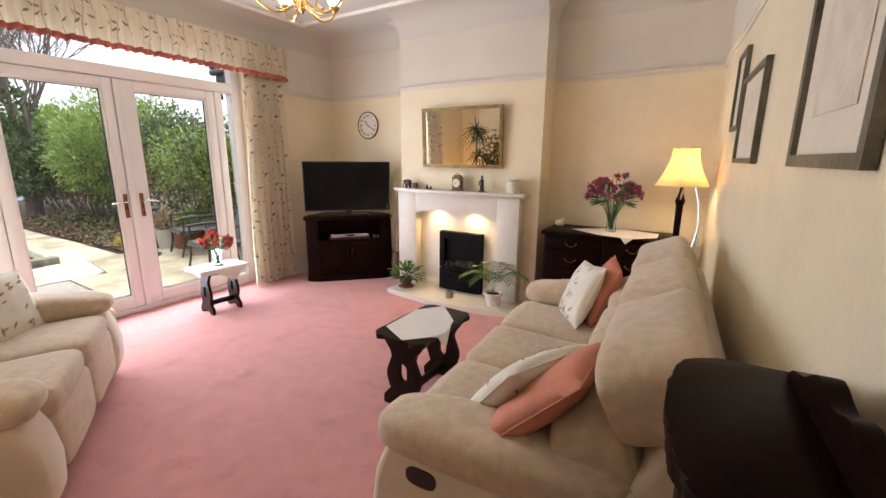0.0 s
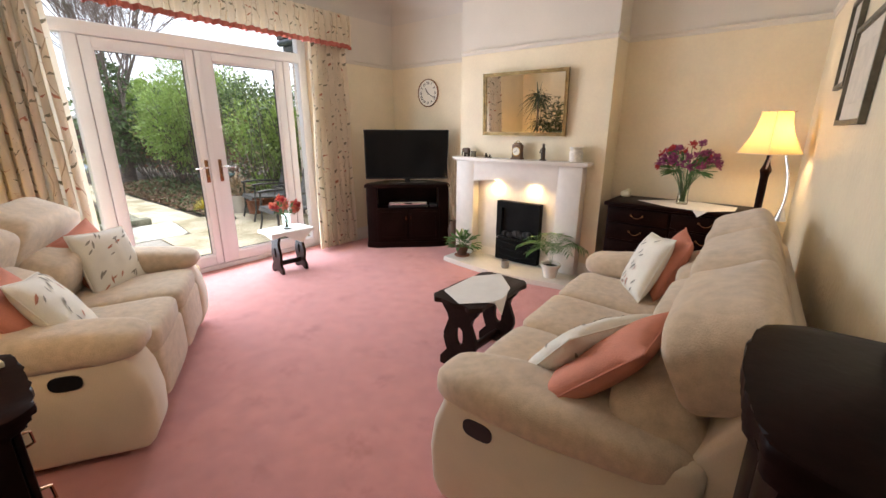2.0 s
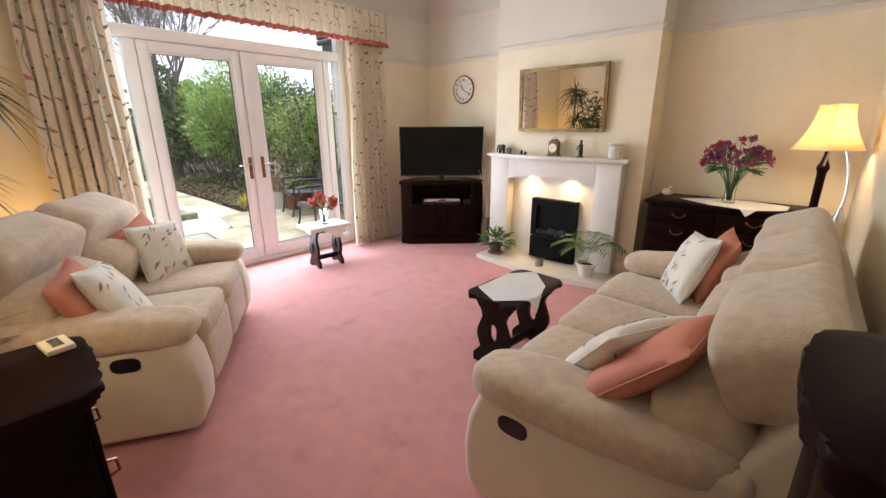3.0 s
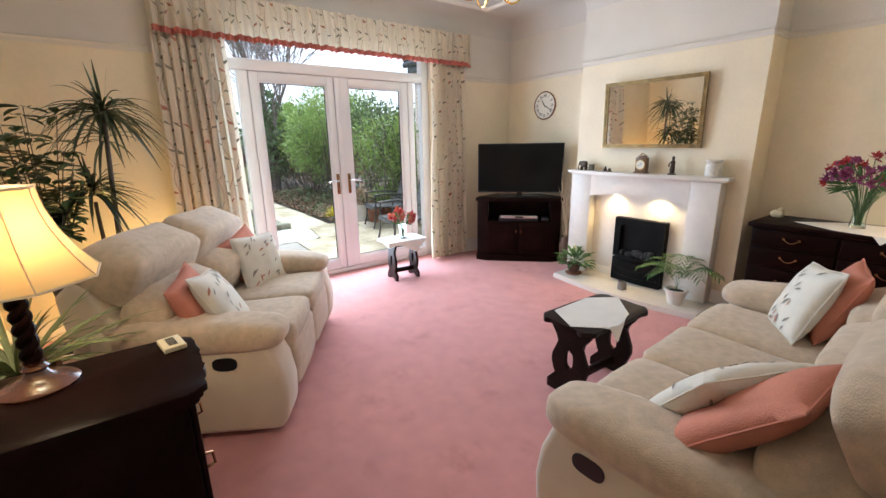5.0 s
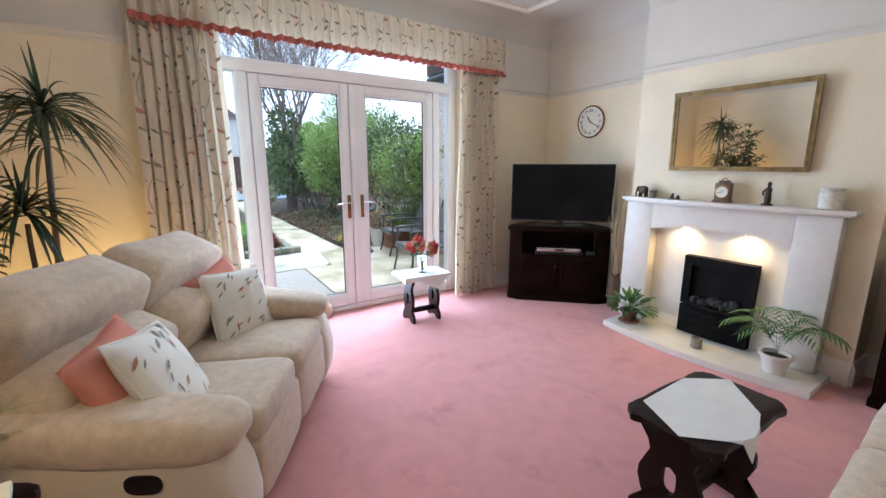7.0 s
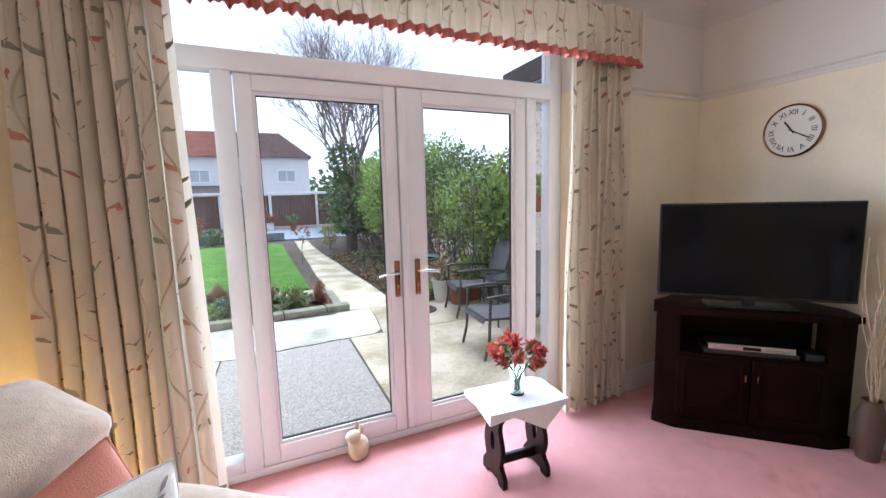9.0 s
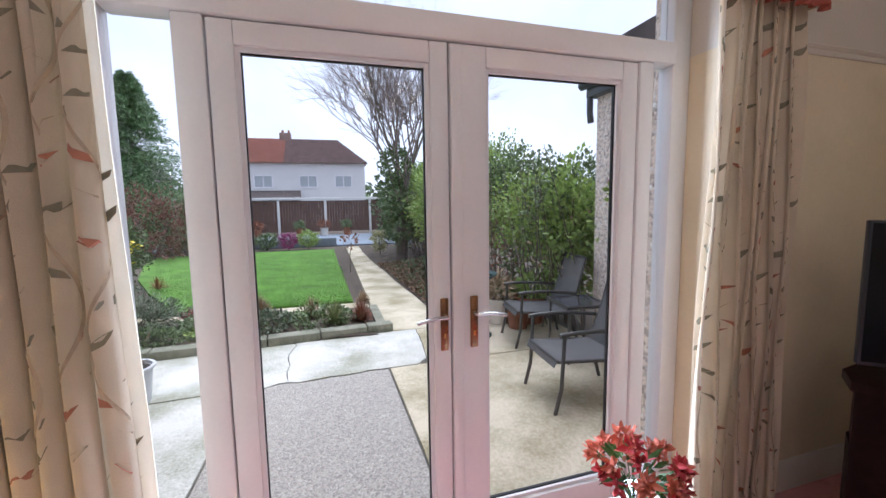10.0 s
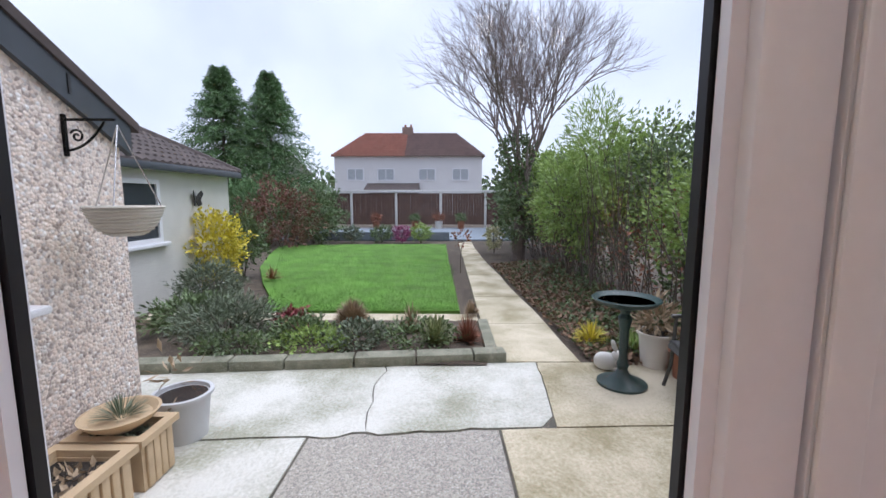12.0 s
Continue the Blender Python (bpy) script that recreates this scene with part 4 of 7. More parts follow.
# ---- mirror over the mantel ----
mir = thing("wall_mirror", "rectangular mirror in an aged gilt frame, leaning slightly forward", "mirror", pose(-0.937, YB - 0.032, 1.373, 2.4, 0, 2.2))
MX = Matrix(((1, 0, 0, 0), (0, 0, 1, 0), (0, 1, 0, 0), (0, 0, 0, 1)))
for w0, w1, d0, d1, nm in ((0.0, 0.014, -0.03, 0.0, "outer_frame"), (0.014, 0.026, -0.022, 0.0, "inner_frame"), (0.026, 0.032, -0.026, 0.0, "frame_bead")):
    bm = B()
    o = [(-0.452 + w0, w0), (0.452 - w0, w0), (0.452 - w0, 0.603 - w0), (-0.452 + w0, 0.603 - w0)]
    i = [(-0.452 + w1, w1), (0.452 - w1, w1), (0.452 - w1, 0.603 - w1), (-0.452 + w1, 0.603 - w1)]
    ring(bm, o, i, d0, d1, MX)
    part(nm, bm, M_GILT, mir, smooth=0)
bm = B()
box(bm, -0.422, -0.012, 0.03, 0.422, -0.006, 0.573)
part("mirror_glass", bm, M_MIRROR, mir, smooth=0)

# ---- ornaments on the mantel ----
ZM = 1.142
el = thing("elephant_figure", "small dark carved elephant ornament", "ornament", pose(-1.58, 4.93, ZM))
bm = B()
puff(bm, (0, 0, 0.062), (0.04, 0.022, 0.034), 0.7, 0.7)
puff(bm, (-0.042, 0, 0.068), (0.02, 0.018, 0.024), 0.8, 0.8)
tube(bm, arc((-0.058, 0, 0.065), (-0.07, 0, 0.03), (-0.062, 0, 0.006)), 0.007, 6)
for x in (-0.025, 0.025):
    for y in (-0.012, 0.012):
        tube(bm, [(x, y, 0.0), (x, y, 0.045)], 0.009, 8)
part("figure", bm, M_FIGURE, el)
cube = thing("trinket_box", "tiny brown box beside the elephant figure", "ornament", pose(-1.50, 4.945, ZM, 0, 0, 12))
bm = B()
box(bm, -0.025, -0.02, 0, 0.025, 0.02, 0.05, 0.004)
part("case", bm, M_FRAMEWOOD, cube)
bm = B()
box(bm, -0.027, -0.022, 0.05, 0.027, 0.022, 0.06, 0.004)
part("lid", bm, M_FRAMEWOOD, cube)
fg = thing("animal_figures", "pair of tiny dark figures on a base", "ornament", pose(-1.30, 4.92, ZM))
bm = B()
lathe(bm, [(0.05, 0), (0.05, 0.006), (0.0, 0.008)], 16, sy=0.5)
for x, h in ((-0.02, 0.05), (0.025, 0.035)):
    lathe(bm, [(0.014, 0.006), (0.016, h * 0.4), (0.008, h * 0.75), (0.011, h * 0.88), (0, h)], 10, (x, 0, 0))
part("figure", bm, M_FIGURE, fg)
ck = thing("mantel_clock", "small wooden mantel clock with a brass handle", "clock", pose(-0.95, 4.93, ZM, 0, 0, 0))
bm = B()
box(bm, -0.06, -0.035, 0.0, 0.06, 0.035, 0.014, 0.003)
box(bm, -0.052, -0.03, 0.012, 0.052, 0.03, 0.145, 0.006)
box(bm, -0.036, -0.022, 0.145, 0.036, 0.022, 0.162, 0.005)
part("case", bm, mat("walnut_case", (0.16, 0.09, 0.05), 0.4, var=0.2), ck)
bm = B()
tube(bm, arc((-0.022, 0, 0.162), (0, 0, 0.2), (0.022, 0, 0.162)), 0.004, 6)
part("carry_handle", bm, M_BRASS, ck)
RY = Matrix.Rotation(radians(90), 4, "X")
bm = B()
lathe(bm, [(0.0, 0), (0.041, 0), (0.041, 0.004), (0, 0.004)], 28)
bm.transform(Matrix.Translation((0, -0.029, 0.078)) @ RY)
part("dial", bm, M_CLOCKFACE, ck)
bm = B()
lathe(bm, [(0.04, 0), (0.046, 0), (0.046, 0.006), (0.04, 0.006), (0.04, 0)], 28, cap=False)
bm.transform(Matrix.Translation((0, -0.029, 0.078)) @ RY)
part("bezel", bm, M_BRASS, ck)
for a, L in ((0.6, 0.02), (-1.9, 0.03)):
    bm = B()
    box(bm, -0.0015, -0.0365, 0, 0.0015, -0.0345, L)
    bm.transform(Matrix.Translation((0, 0, 0.078)) @ Matrix.Rotation(a, 4, "Y"))
    part("pointer", bm, M_DARK, ck)
fg2 = thing("standing_figurine", "dark standing figurine ornament", "ornament", pose(-0.67, 4.93, ZM))
bm = B()
lathe(bm, [(0.035, 0), (0.035, 0.01), (0.02, 0.014), (0.022, 0.05), (0.018, 0.09), (0.022, 0.11), (0.01, 0.128), (0.014, 0.142), (0.012, 0.155), (0, 0.165)], 14, sy=0.8)
tube(bm, arc((-0.018, 0, 0.11), (-0.035, -0.01, 0.09), (-0.02, -0.022, 0.07)), 0.006, 6)
part("figure", bm, M_FIGURE, fg2)
wp = thing("white_jar", "white pottery jar with a crackled glaze", "jar", pose(-0.34, 4.93, ZM))
bm = B()
lathe(bm, [(0.05, 0), (0.062, 0.005), (0.058, 0.03), (0.064, 0.08), (0.052, 0.11), (0.064, 0.128), (0.064, 0.136), (0.052, 0.136), (0.048, 0.11), (0, 0.1)], 28)
part("jar", bm, mat("crackled_glaze", (0.70, 0.66, 0.58), 0.4, var=0.16, scale=40), wp)

# ---- hearth plants and candle ----
rnd = random.Random(11)
pl = thing("peace_lily", "small broad-leaved plant in a dark pot and saucer", "house plant", pose(-1.50, 4.76, 0.05))
pot(pl, 0.05, 0.068, 0.10, mat("brown_pot", (0.08, 0.035, 0.02), 0.5), 0.012)
bm = B()
lathe(bm, [(0.06, 0), (0.085, 0.006), (0.088, 0.014), (0.0, 0.012)], 24)
part("saucer", bm, M_TERRA, pl)
vs, fs = [], []
for k in range(60):
    d = rdir(rnd, 0.15, 0.95)
    p = Vector((0, 0, 0.1)) + d * rnd.uniform(0.08, 0.16)
    leaf(vs, fs, p, d + Vector((0, 0, -0.3)), (0, 0, 1), 0.1, 0.045)
    blade(vs, fs, (0, 0, 0.09), p, 0.004, 0.0, rnd, 2)
raw("leaves", vs, fs, M_GREEN, pl)
vs, fs = [], []
for k in range(2):
    leaf(vs, fs, (0.01 * k, 0.01, 0.24 + 0.02 * k), (0.3 - 0.6 * k, -0.2, 1), (1, 0, 0), 0.07, 0.03)
raw("flower", vs, fs, M_LINEN, pl)
pm = thing("parlour_palm", "small palm with feathery fronds in a white pot", "house plant", pose(-0.42, 4.735, 0.05))
pot(pm, 0.06, 0.088, 0.135, M_WHITEPOT)
vs, fs = [], []
for k in range(13):
    a = k * 2.4 + 0.4
    L = rnd.uniform(0.24, 0.36)
    tip = Vector((math.cos(a) * L, math.sin(a) * L * 0.8, 0.13 + rnd.uniform(0.18, 0.3)))
    if tip.y > 0.2:
        tip.y = 0.2
    pts = arc((0, 0, 0.12), (tip.x * 0.3, tip.y * 0.3, tip.z + 0.08), tip - Vector((0, 0, 0.05)), 14)
    for i in range(3, 15):
        q = pts[i]
        dd = (pts[i] - pts[i - 1]).normalized()
        s = dd.cross(Vector((0, 0, 1))).normalized()
        for sg in (-1, 1):
            blade(vs, fs, q, q + (dd * 0.8 + s * sg) * 0.075 * (1.15 - abs(i - 8) / 12), 0.011, 0.025, rnd, 3)
    for i in range(14):
        blade(vs, fs, pts[i], pts[i + 1], 0.006, 0, rnd, 1)
raw("fronds", vs, fs, M_GREEN, pm)
cd = thing("candle_holder", "small grey candle jar on the hearth", "candle", pose(-0.90, 4.70, 0.05))
bm = B()
lathe(bm, [(0.036, 0), (0.04, 0.004), (0.04, 0.075), (0.034, 0.078), (0.034, 0.05), (0, 0.05)], 24)
part("jar", bm, mat("grey_ceramic", (0.25, 0.22, 0.19), 0.5), cd)

# ---- television and corner unit ----
tvm = pose(-2.347, 4.775, 0, 0, 0, 45)   # front faces -y in its own axes
unit = thing("corner_tv_unit", "dark mahogany corner television cabinet with two doors", "tv cabinet", tvm)
hw = 0.525
bm = B()
slab(bm, [(-hw, 0.0), (-hw + 0.13, -0.05), (hw - 0.13, -0.05), (hw, 0.0), (hw - 0.02, 0.16), (0.28, 0.45), (-0.28, 0.45), (-hw + 0.02, 0.16)], 0.745, 0.785, None, 0.008)
part("top", bm, M_MAHOG, unit)
bm = B()
slab(bm, [(-hw + 0.01, 0.01), (-hw + 0.13, -0.045), (hw - 0.13, -0.045), (hw - 0.01, 0.01), (hw - 0.04, 0.16), (0.27, 0.44), (-0.27, 0.44), (-hw + 0.04, 0.16)], 0.0, 0.07)
part("plinth", bm, M_MAHOG, unit)
bm = B()
slab(bm, [(-hw + 0.02, 0.02), (-hw + 0.13, -0.03), (hw - 0.13, -0.03), (hw - 0.02, 0.02), (hw - 0.05, 0.16), (0.26, 0.43), (-0.26, 0.43), (-hw + 0.05, 0.16)], 0.07, 0.50)
part("body", bm, M_MAHOG, unit)
for sg in (-1, 1):
    bm = B()
    slab(bm, [(sg * (hw - 0.02), 0.02), (sg * (hw - 0.13), -0.03), (sg * (hw - 0.15), -0.03), (sg * (hw - 0.15), 0.15), (sg * (hw - 0.06), 0.16)], 0.50, 0.745)
    part("side_post", bm, M_MAHOG, unit)
    bm = B()
    x0, x1 = (0.006, hw - 0.14) if sg > 0 else (-hw + 0.14, -0.006)
    box(bm, x0, -0.046, 0.10, x1, -0.031, 0.485, 0.004)
    dr = part("door", bm, M_MAHOG, unit)
    bm = B()
    ring(bm, [(x0 + 0.03, 0.13), (x1 - 0.03, 0.13), (x1 - 0.03, 0.455), (x0 + 0.03, 0.455)], [(x0 + 0.045, 0.145), (x1 - 0.045, 0.145), (x1 - 0.045, 0.44), (x0 + 0.045, 0.44)], -0.052, -0.0465, MX)
    part("door_moulding", bm, M_MAHOG, dr)
    bm = B()
    tube(bm, [(sg * 0.03, -0.05, 0.36), (sg * 0.03, -0.066, 0.365), (sg * 0.03, -0.066, 0.40), (sg * 0.03, -0.05, 0.405)], 0.005, 6)
    part("handle", bm, M_BRONZE, dr)
bm = B()
box(bm, -hw + 0.15, 0.2, 0.5, hw - 0.15, 0.215, 0.745)
part("shelf_back", bm, M_MAHOG, unit)
dv = thing("dvd_player", "slim silver disc player on the cabinet shelf", "disc player", tvm)
bm = B()
box(bm, -0.22, -0.02, 0.535, 0.22, 0.18, 0.572, 0.004)
part("case", bm, M_CHROME, dv)
bm = B()
box(bm, -0.04, -0.024, 0.543, 0.05, -0.0205, 0.562)
part("display", bm, M_SCREEN, dv)
sb = thing("set_top_box", "black set-top box under the disc player", "set-top box", tvm)
bm = B()
box(bm, -0.24, -0.015, 0.502, 0.24, 0.18, 0.534, 0.003)
part("case", bm, M_BLACK, sb)
sb = thing("media_box", "small black box on the shelf", "media box", tvm)
bm = B()
box(bm, 0.27, -0.01, 0.502, 0.36, 0.1, 0.545, 0.004)
part("case", bm, M_BLACK, sb)
tv = thing("television", "black flat-screen television, switched off", "television", tvm)
bm = B()
box(bm, -0.503, 0.035, 0.845, 0.503, 0.075, 1.424, 0.006)
part("bezel", bm, M_BLACK, tv)
bm = B()
box(bm, -0.493, 0.0315, 0.862, 0.493, 0.0345, 1.414)
part("screen", bm, M_SCREEN, tv)
bm = B()
box(bm, -0.03, 0.06, 0.80, 0.03, 0.085, 0.9)
box(bm, -0.23, 0.0, 0.787, 0.23, 0.16, 0.803, 0.006)
part("stand", bm, M_BLACK, tv)

# ---- dried twigs beside the hearth ----
tw = thing("twig_vase", "tall dried twigs in a brown floor vase", "dried twigs", pose(-1.905, 5.12, 0))
bm = B()
lathe(bm, [(0.05, 0), (0.06, 0.1), (0.07, 0.24), (0.045, 0.32), (0.05, 0.34), (0.04, 0.34), (0.03, 0.3), (0, 0.28)], 20)
part("vase", bm, mat("brown_stoneware", (0.12, 0.07, 0.045), 0.5), tw)
rnd = random.Random(21)
for k in range(14):
    bm = B()
    tx, ty = rnd.uniform(-0.09, 0.08), rnd.uniform(-0.1, 0.12)
    tube(bm, [(tx * t + 0.012 * math.sin(9 * t + k), ty * t + 0.012 * math.cos(7 * t + k), 0.28 + (0.65 + 0.3 * (k % 4) / 3) * t) for t in (i / 8 for i in range(9))], 0.004, 5, 0.0015)
    part("twig", bm, M_STRAW, tw)

# ---- wall clock ----
wc = thing("wall_clock", "round cream wall clock with a dark rim", "clock", pose(-2.47, YA - 0.002, 1.866))
bm = B()
lathe(bm, [(0.0, 0), (0.157, 0), (0.157, 0.012), (0, 0.012)], 40)
bm.transform(RY)
part("dial", bm, M_CLOCKFACE, wc)
bm = B()
lathe(bm, [(0.155, 0), (0.166, 0), (0.167, 0.016), (0.161, 0.022), (0.155, 0.018), (0.155, 0)], 40, cap=False)
bm.transform(RY)
part("rim", bm, M_BRONZE, wc)
NUM = ["XII", "I", "II", "III", "IIII", "V", "VI", "VII", "VIII", "IX", "X", "XI"]
for k, s in enumerate(NUM):
    cu = bpy.data.curves.new("numeral", "FONT")
    cu.body, cu.size, cu.align_x, cu.align_y, cu.extrude = s, 0.045, "CENTER", "CENTER", 0.001
    cu.materials.append(M_DARK)
    nb = new("numeral", cu)
    nb.parent = wc
    a = 2 * PI * k / 12
    nb.matrix_basis = pose(0.115 * math.sin(a), -0.0135, 0.115 * math.cos(a), 90, 0, 0) @ Matrix.Rotation(-a, 4, "Z")
for a, L, w in ((-0.62, 0.075, 0.005), (2.1, 0.11, 0.0035)):
    bm = B()
    box(bm, -w, -0.019, -0.02, w, -0.016, L)
    bm.transform(Matrix.Rotation(a, 4, "Y"))
    part("pointer", bm, M_DARK, wc)

# ---- chest of drawers in the alcove ----
ch = thing("chest_of_drawers", "dark mahogany chest of drawers in the alcove", "chest of drawers", pose(0.53, 5.045, 0))
bm = B()
box(bm, -0.53, -0.25, 0.80, 0.53, 0.25, 0.835, 0.01)
part("top", bm, M_MAHOG, ch)
bm = B()
box(bm, -0.5, -0.225, 0.06, 0.5, 0.24, 0.798, 0.004)
part("body", bm, M_MAHOG, ch)
bm = B()
box(bm, -0.51, -0.235, 0.0, 0.51, 0.245, 0.06, 0.008)
part("plinth", bm, M_MAHOG, ch)
for z0, z1 in ((0.085, 0.3), (0.315, 0.5), (0.515, 0.65), (0.665, 0.785)):
    for sg in (-1, 1):
        bm = B()
        box(bm, min(sg * 0.01, sg * 0.485), -0.242, z0, max(sg * 0.01, sg * 0.485), -0.226, z1, 0.006)
        dw = part("drawer_front", bm, M_MAHOG, ch)
        xm, zm = sg * 0.25, (z0 + z1) / 2
        bm = B()
        tube(bm, arc((xm - 0.045, -0.25, zm + 0.012), (xm, -0.268, zm - 0.035), (xm + 0.045, -0.25, zm + 0.012)), 0.0045, 6)
        for q in (-0.045, 0.045):
            lathe(bm, [(0.011, 0), (0.009, 0.01), (0, 0.012)], 10, (0, 0, 0))
            bmesh.ops.transform(bm, matrix=Matrix.Translation((xm + q, -0.242, zm + 0.012)) @ RY, verts=bm.verts[-21:])
        part("swan_handle", bm, M_BRONZE, dw, "bronze swan-neck handle")
bouquet("flower_vase", "magenta flowers in a tall glass vase", 0.56, 5.03, 0.842, 0.22, 0.045, 0.065, 0.21, 0.26, [M_PETALPUR, M_PETALPUR, M_PETALRED, M_PETALPUR], 40, 9)
cloth("runner", "cream lace runner on the chest of drawers", pose(0.58, 5.03, 0), [(-0.36, -0.02, 0), (-0.1, -0.2, 0), (0.1, -0.25, 0), (0.14, -0.256, 0.05), (0.2, -0.25, 0), (0.36, -0.1, 0), (0.36, 0.1, 0), (0.1, 0.2, 0), (-0.1, 0.18, 0)], 0.835, 0)
on = thing("shell_ornament", "small pale carved ornament on the chest", "ornament", pose(0.08, 5.14, 0.835))
bm = B()
puff(bm, (0, 0, 0.03), (0.045, 0.03, 0.03), 0.8, 0.8)
puff(bm, (0.02, 0, 0.06), (0.02, 0.018, 0.022), 0.9, 0.9)
part("figure", bm, M_BEIGEPLASTIC, on)


# ---- lamps ----
def bell_shade(parent, z0, z1, r0, r1, panels=8):
    """A panelled bell shade, open above and below, with rims and panel seams."""
    bm = B()
    seg, n = panels, 8
    prof = []
    for k in range(n + 1):
        t = k / n
        prof.append((r1 + (r0 - r1) * (1 - t) ** 1.9, z0 + (z1 - z0) * t))
    ringsv = []
    for off in (0, -0.002):
        ringsv.append([[bm.verts.new(((r + off) * math.cos(2 * PI * (i + 0.5) / seg), (r + off) * math.sin(2 * PI * (i + 0.5) / seg), z)) for i in range(seg)] for r, z in prof])
    for rg in ringsv:
        for a, b in zip(rg, rg[1:]):
            for i in range(seg):
                j = (i + 1) % seg
                bm.faces.new((a[i], a[j], b[j], b[i]))
    sh = part("shade", bm, M_SHADE, parent, "cream cloth bell shade, lit", 20)
    for r, z in (prof[0], prof[-1]):
        bm = B()
        pts = [(r * math.cos(2 * PI * (i + 0.5) / seg), r * math.sin(2 * PI * (i + 0.5) / seg), z) for i in range(seg + 1)]
        tube(bm, pts, 0.004, 6)
        part("shade_rim", bm, M_CREAMCLOTH, sh)
    for i in range(seg):
        bm = B()
        tube(bm, [((r + 0.001) * math.cos(2 * PI * (i + 0.5) / seg), (r + 0.001) * math.sin(2 * PI * (i + 0.5) / seg), z) for r, z in prof], 0.002, 5)
        part("shade_rib", bm, M_CREAMCLOTH, sh)
    bm = B()
    puff(bm, (0, 0, (z0 + z1) / 2), (0.028, 0.028, 0.035), 1, 1, None, 14, 10)
    bu = part("bulb", bm, M_BULB, parent)
    bu.visible_shadow = False
    bm = B()
    for i in range(3):
        a = 2 * PI * i / 3
        tube(bm, [(0, 0, z1 - 0.03), (prof[-1][0] * math.cos(a), prof[-1][0] * math.sin(a), z1)], 0.002, 5)
    part("gimbal", bm, M_BRASS, parent)


fl = thing("floor_lamp", "dark wooden floor lamp with cream shade and reading arm", "floor lamp", pose(1.075, 4.74, 0))
bm = B()
lathe(bm, [(0.14, 0), (0.14, 0.02), (0.06, 0.05), (0.024, 0.09), (0.022, 0.7), (0.03, 0.74), (0.022, 0.78), (0.024, 1.13), (0.035, 1.17), (0.02, 1.21), (0.012, 1.25), (0.012, 1.35), (0, 1.36)], 20)
part("pole", bm, M_MAHOG, fl)
bm = B()
tube(bm, arc((0.0, -0.02, 1.17), (0.02, -0.09, 1.42), (0.09, -0.14, 1.28), 12) + arc((0.09, -0.14, 1.28), (0.15, -0.18, 1.1), (0.13, -0.2, 0.95), 8)[1:], 0.007, 8)
part("gooseneck", bm, M_CHROME, fl)
bm = B()
lathe(bm, [(0.014, 0.08), (0.02, 0.05), (0.035, 0), (0.03, 0.0), (0.0, 0.04)], 16, (0.13, -0.2, 0.87))
part("reading_shade", bm, M_CHROME, fl)
bell_shade(fl, 1.285, 1.555, 0.205, 0.1, 6)
tl = thing("table_lamp", "barley-twist wooden table lamp with a cream bell shade", "table lamp", pose(-0.51, 0.755, 0.765))
bm = B()
lathe(bm, [(0.095, 0), (0.098, 0.008), (0.09, 0.016), (0.06, 0.028), (0.035, 0.04), (0.026, 0.055), (0.034, 0.065), (0.024, 0.075), (0.03, 0.085), (0, 0.086)], 28)
part("base", bm, mat("red_mahogany", (0.10, 0.03, 0.016), 0.25, var=0.25, coat=0.4), tl)
bm = B()
for k in range(2):
    tube(bm, [(0.012 * math.cos(t * 5 * PI + k * PI), 0.012 * math.sin(t * 5 * PI + k * PI), 0.085 + 0.2 * t) for t in (i / 40 for i in range(41))], 0.0155, 10)
part("twist_column", bm, M_MAHOG, tl)
bm = B()
lathe(bm, [(0.02, 0.28), (0.03, 0.29), (0.018, 0.31), (0.012, 0.32), (0.012, 0.42), (0, 0.42)], 16)
part("lamp_holder", bm, M_BRASS, tl)
bell_shade(tl, 0.335, 0.60, 0.215, 0.105, 8)


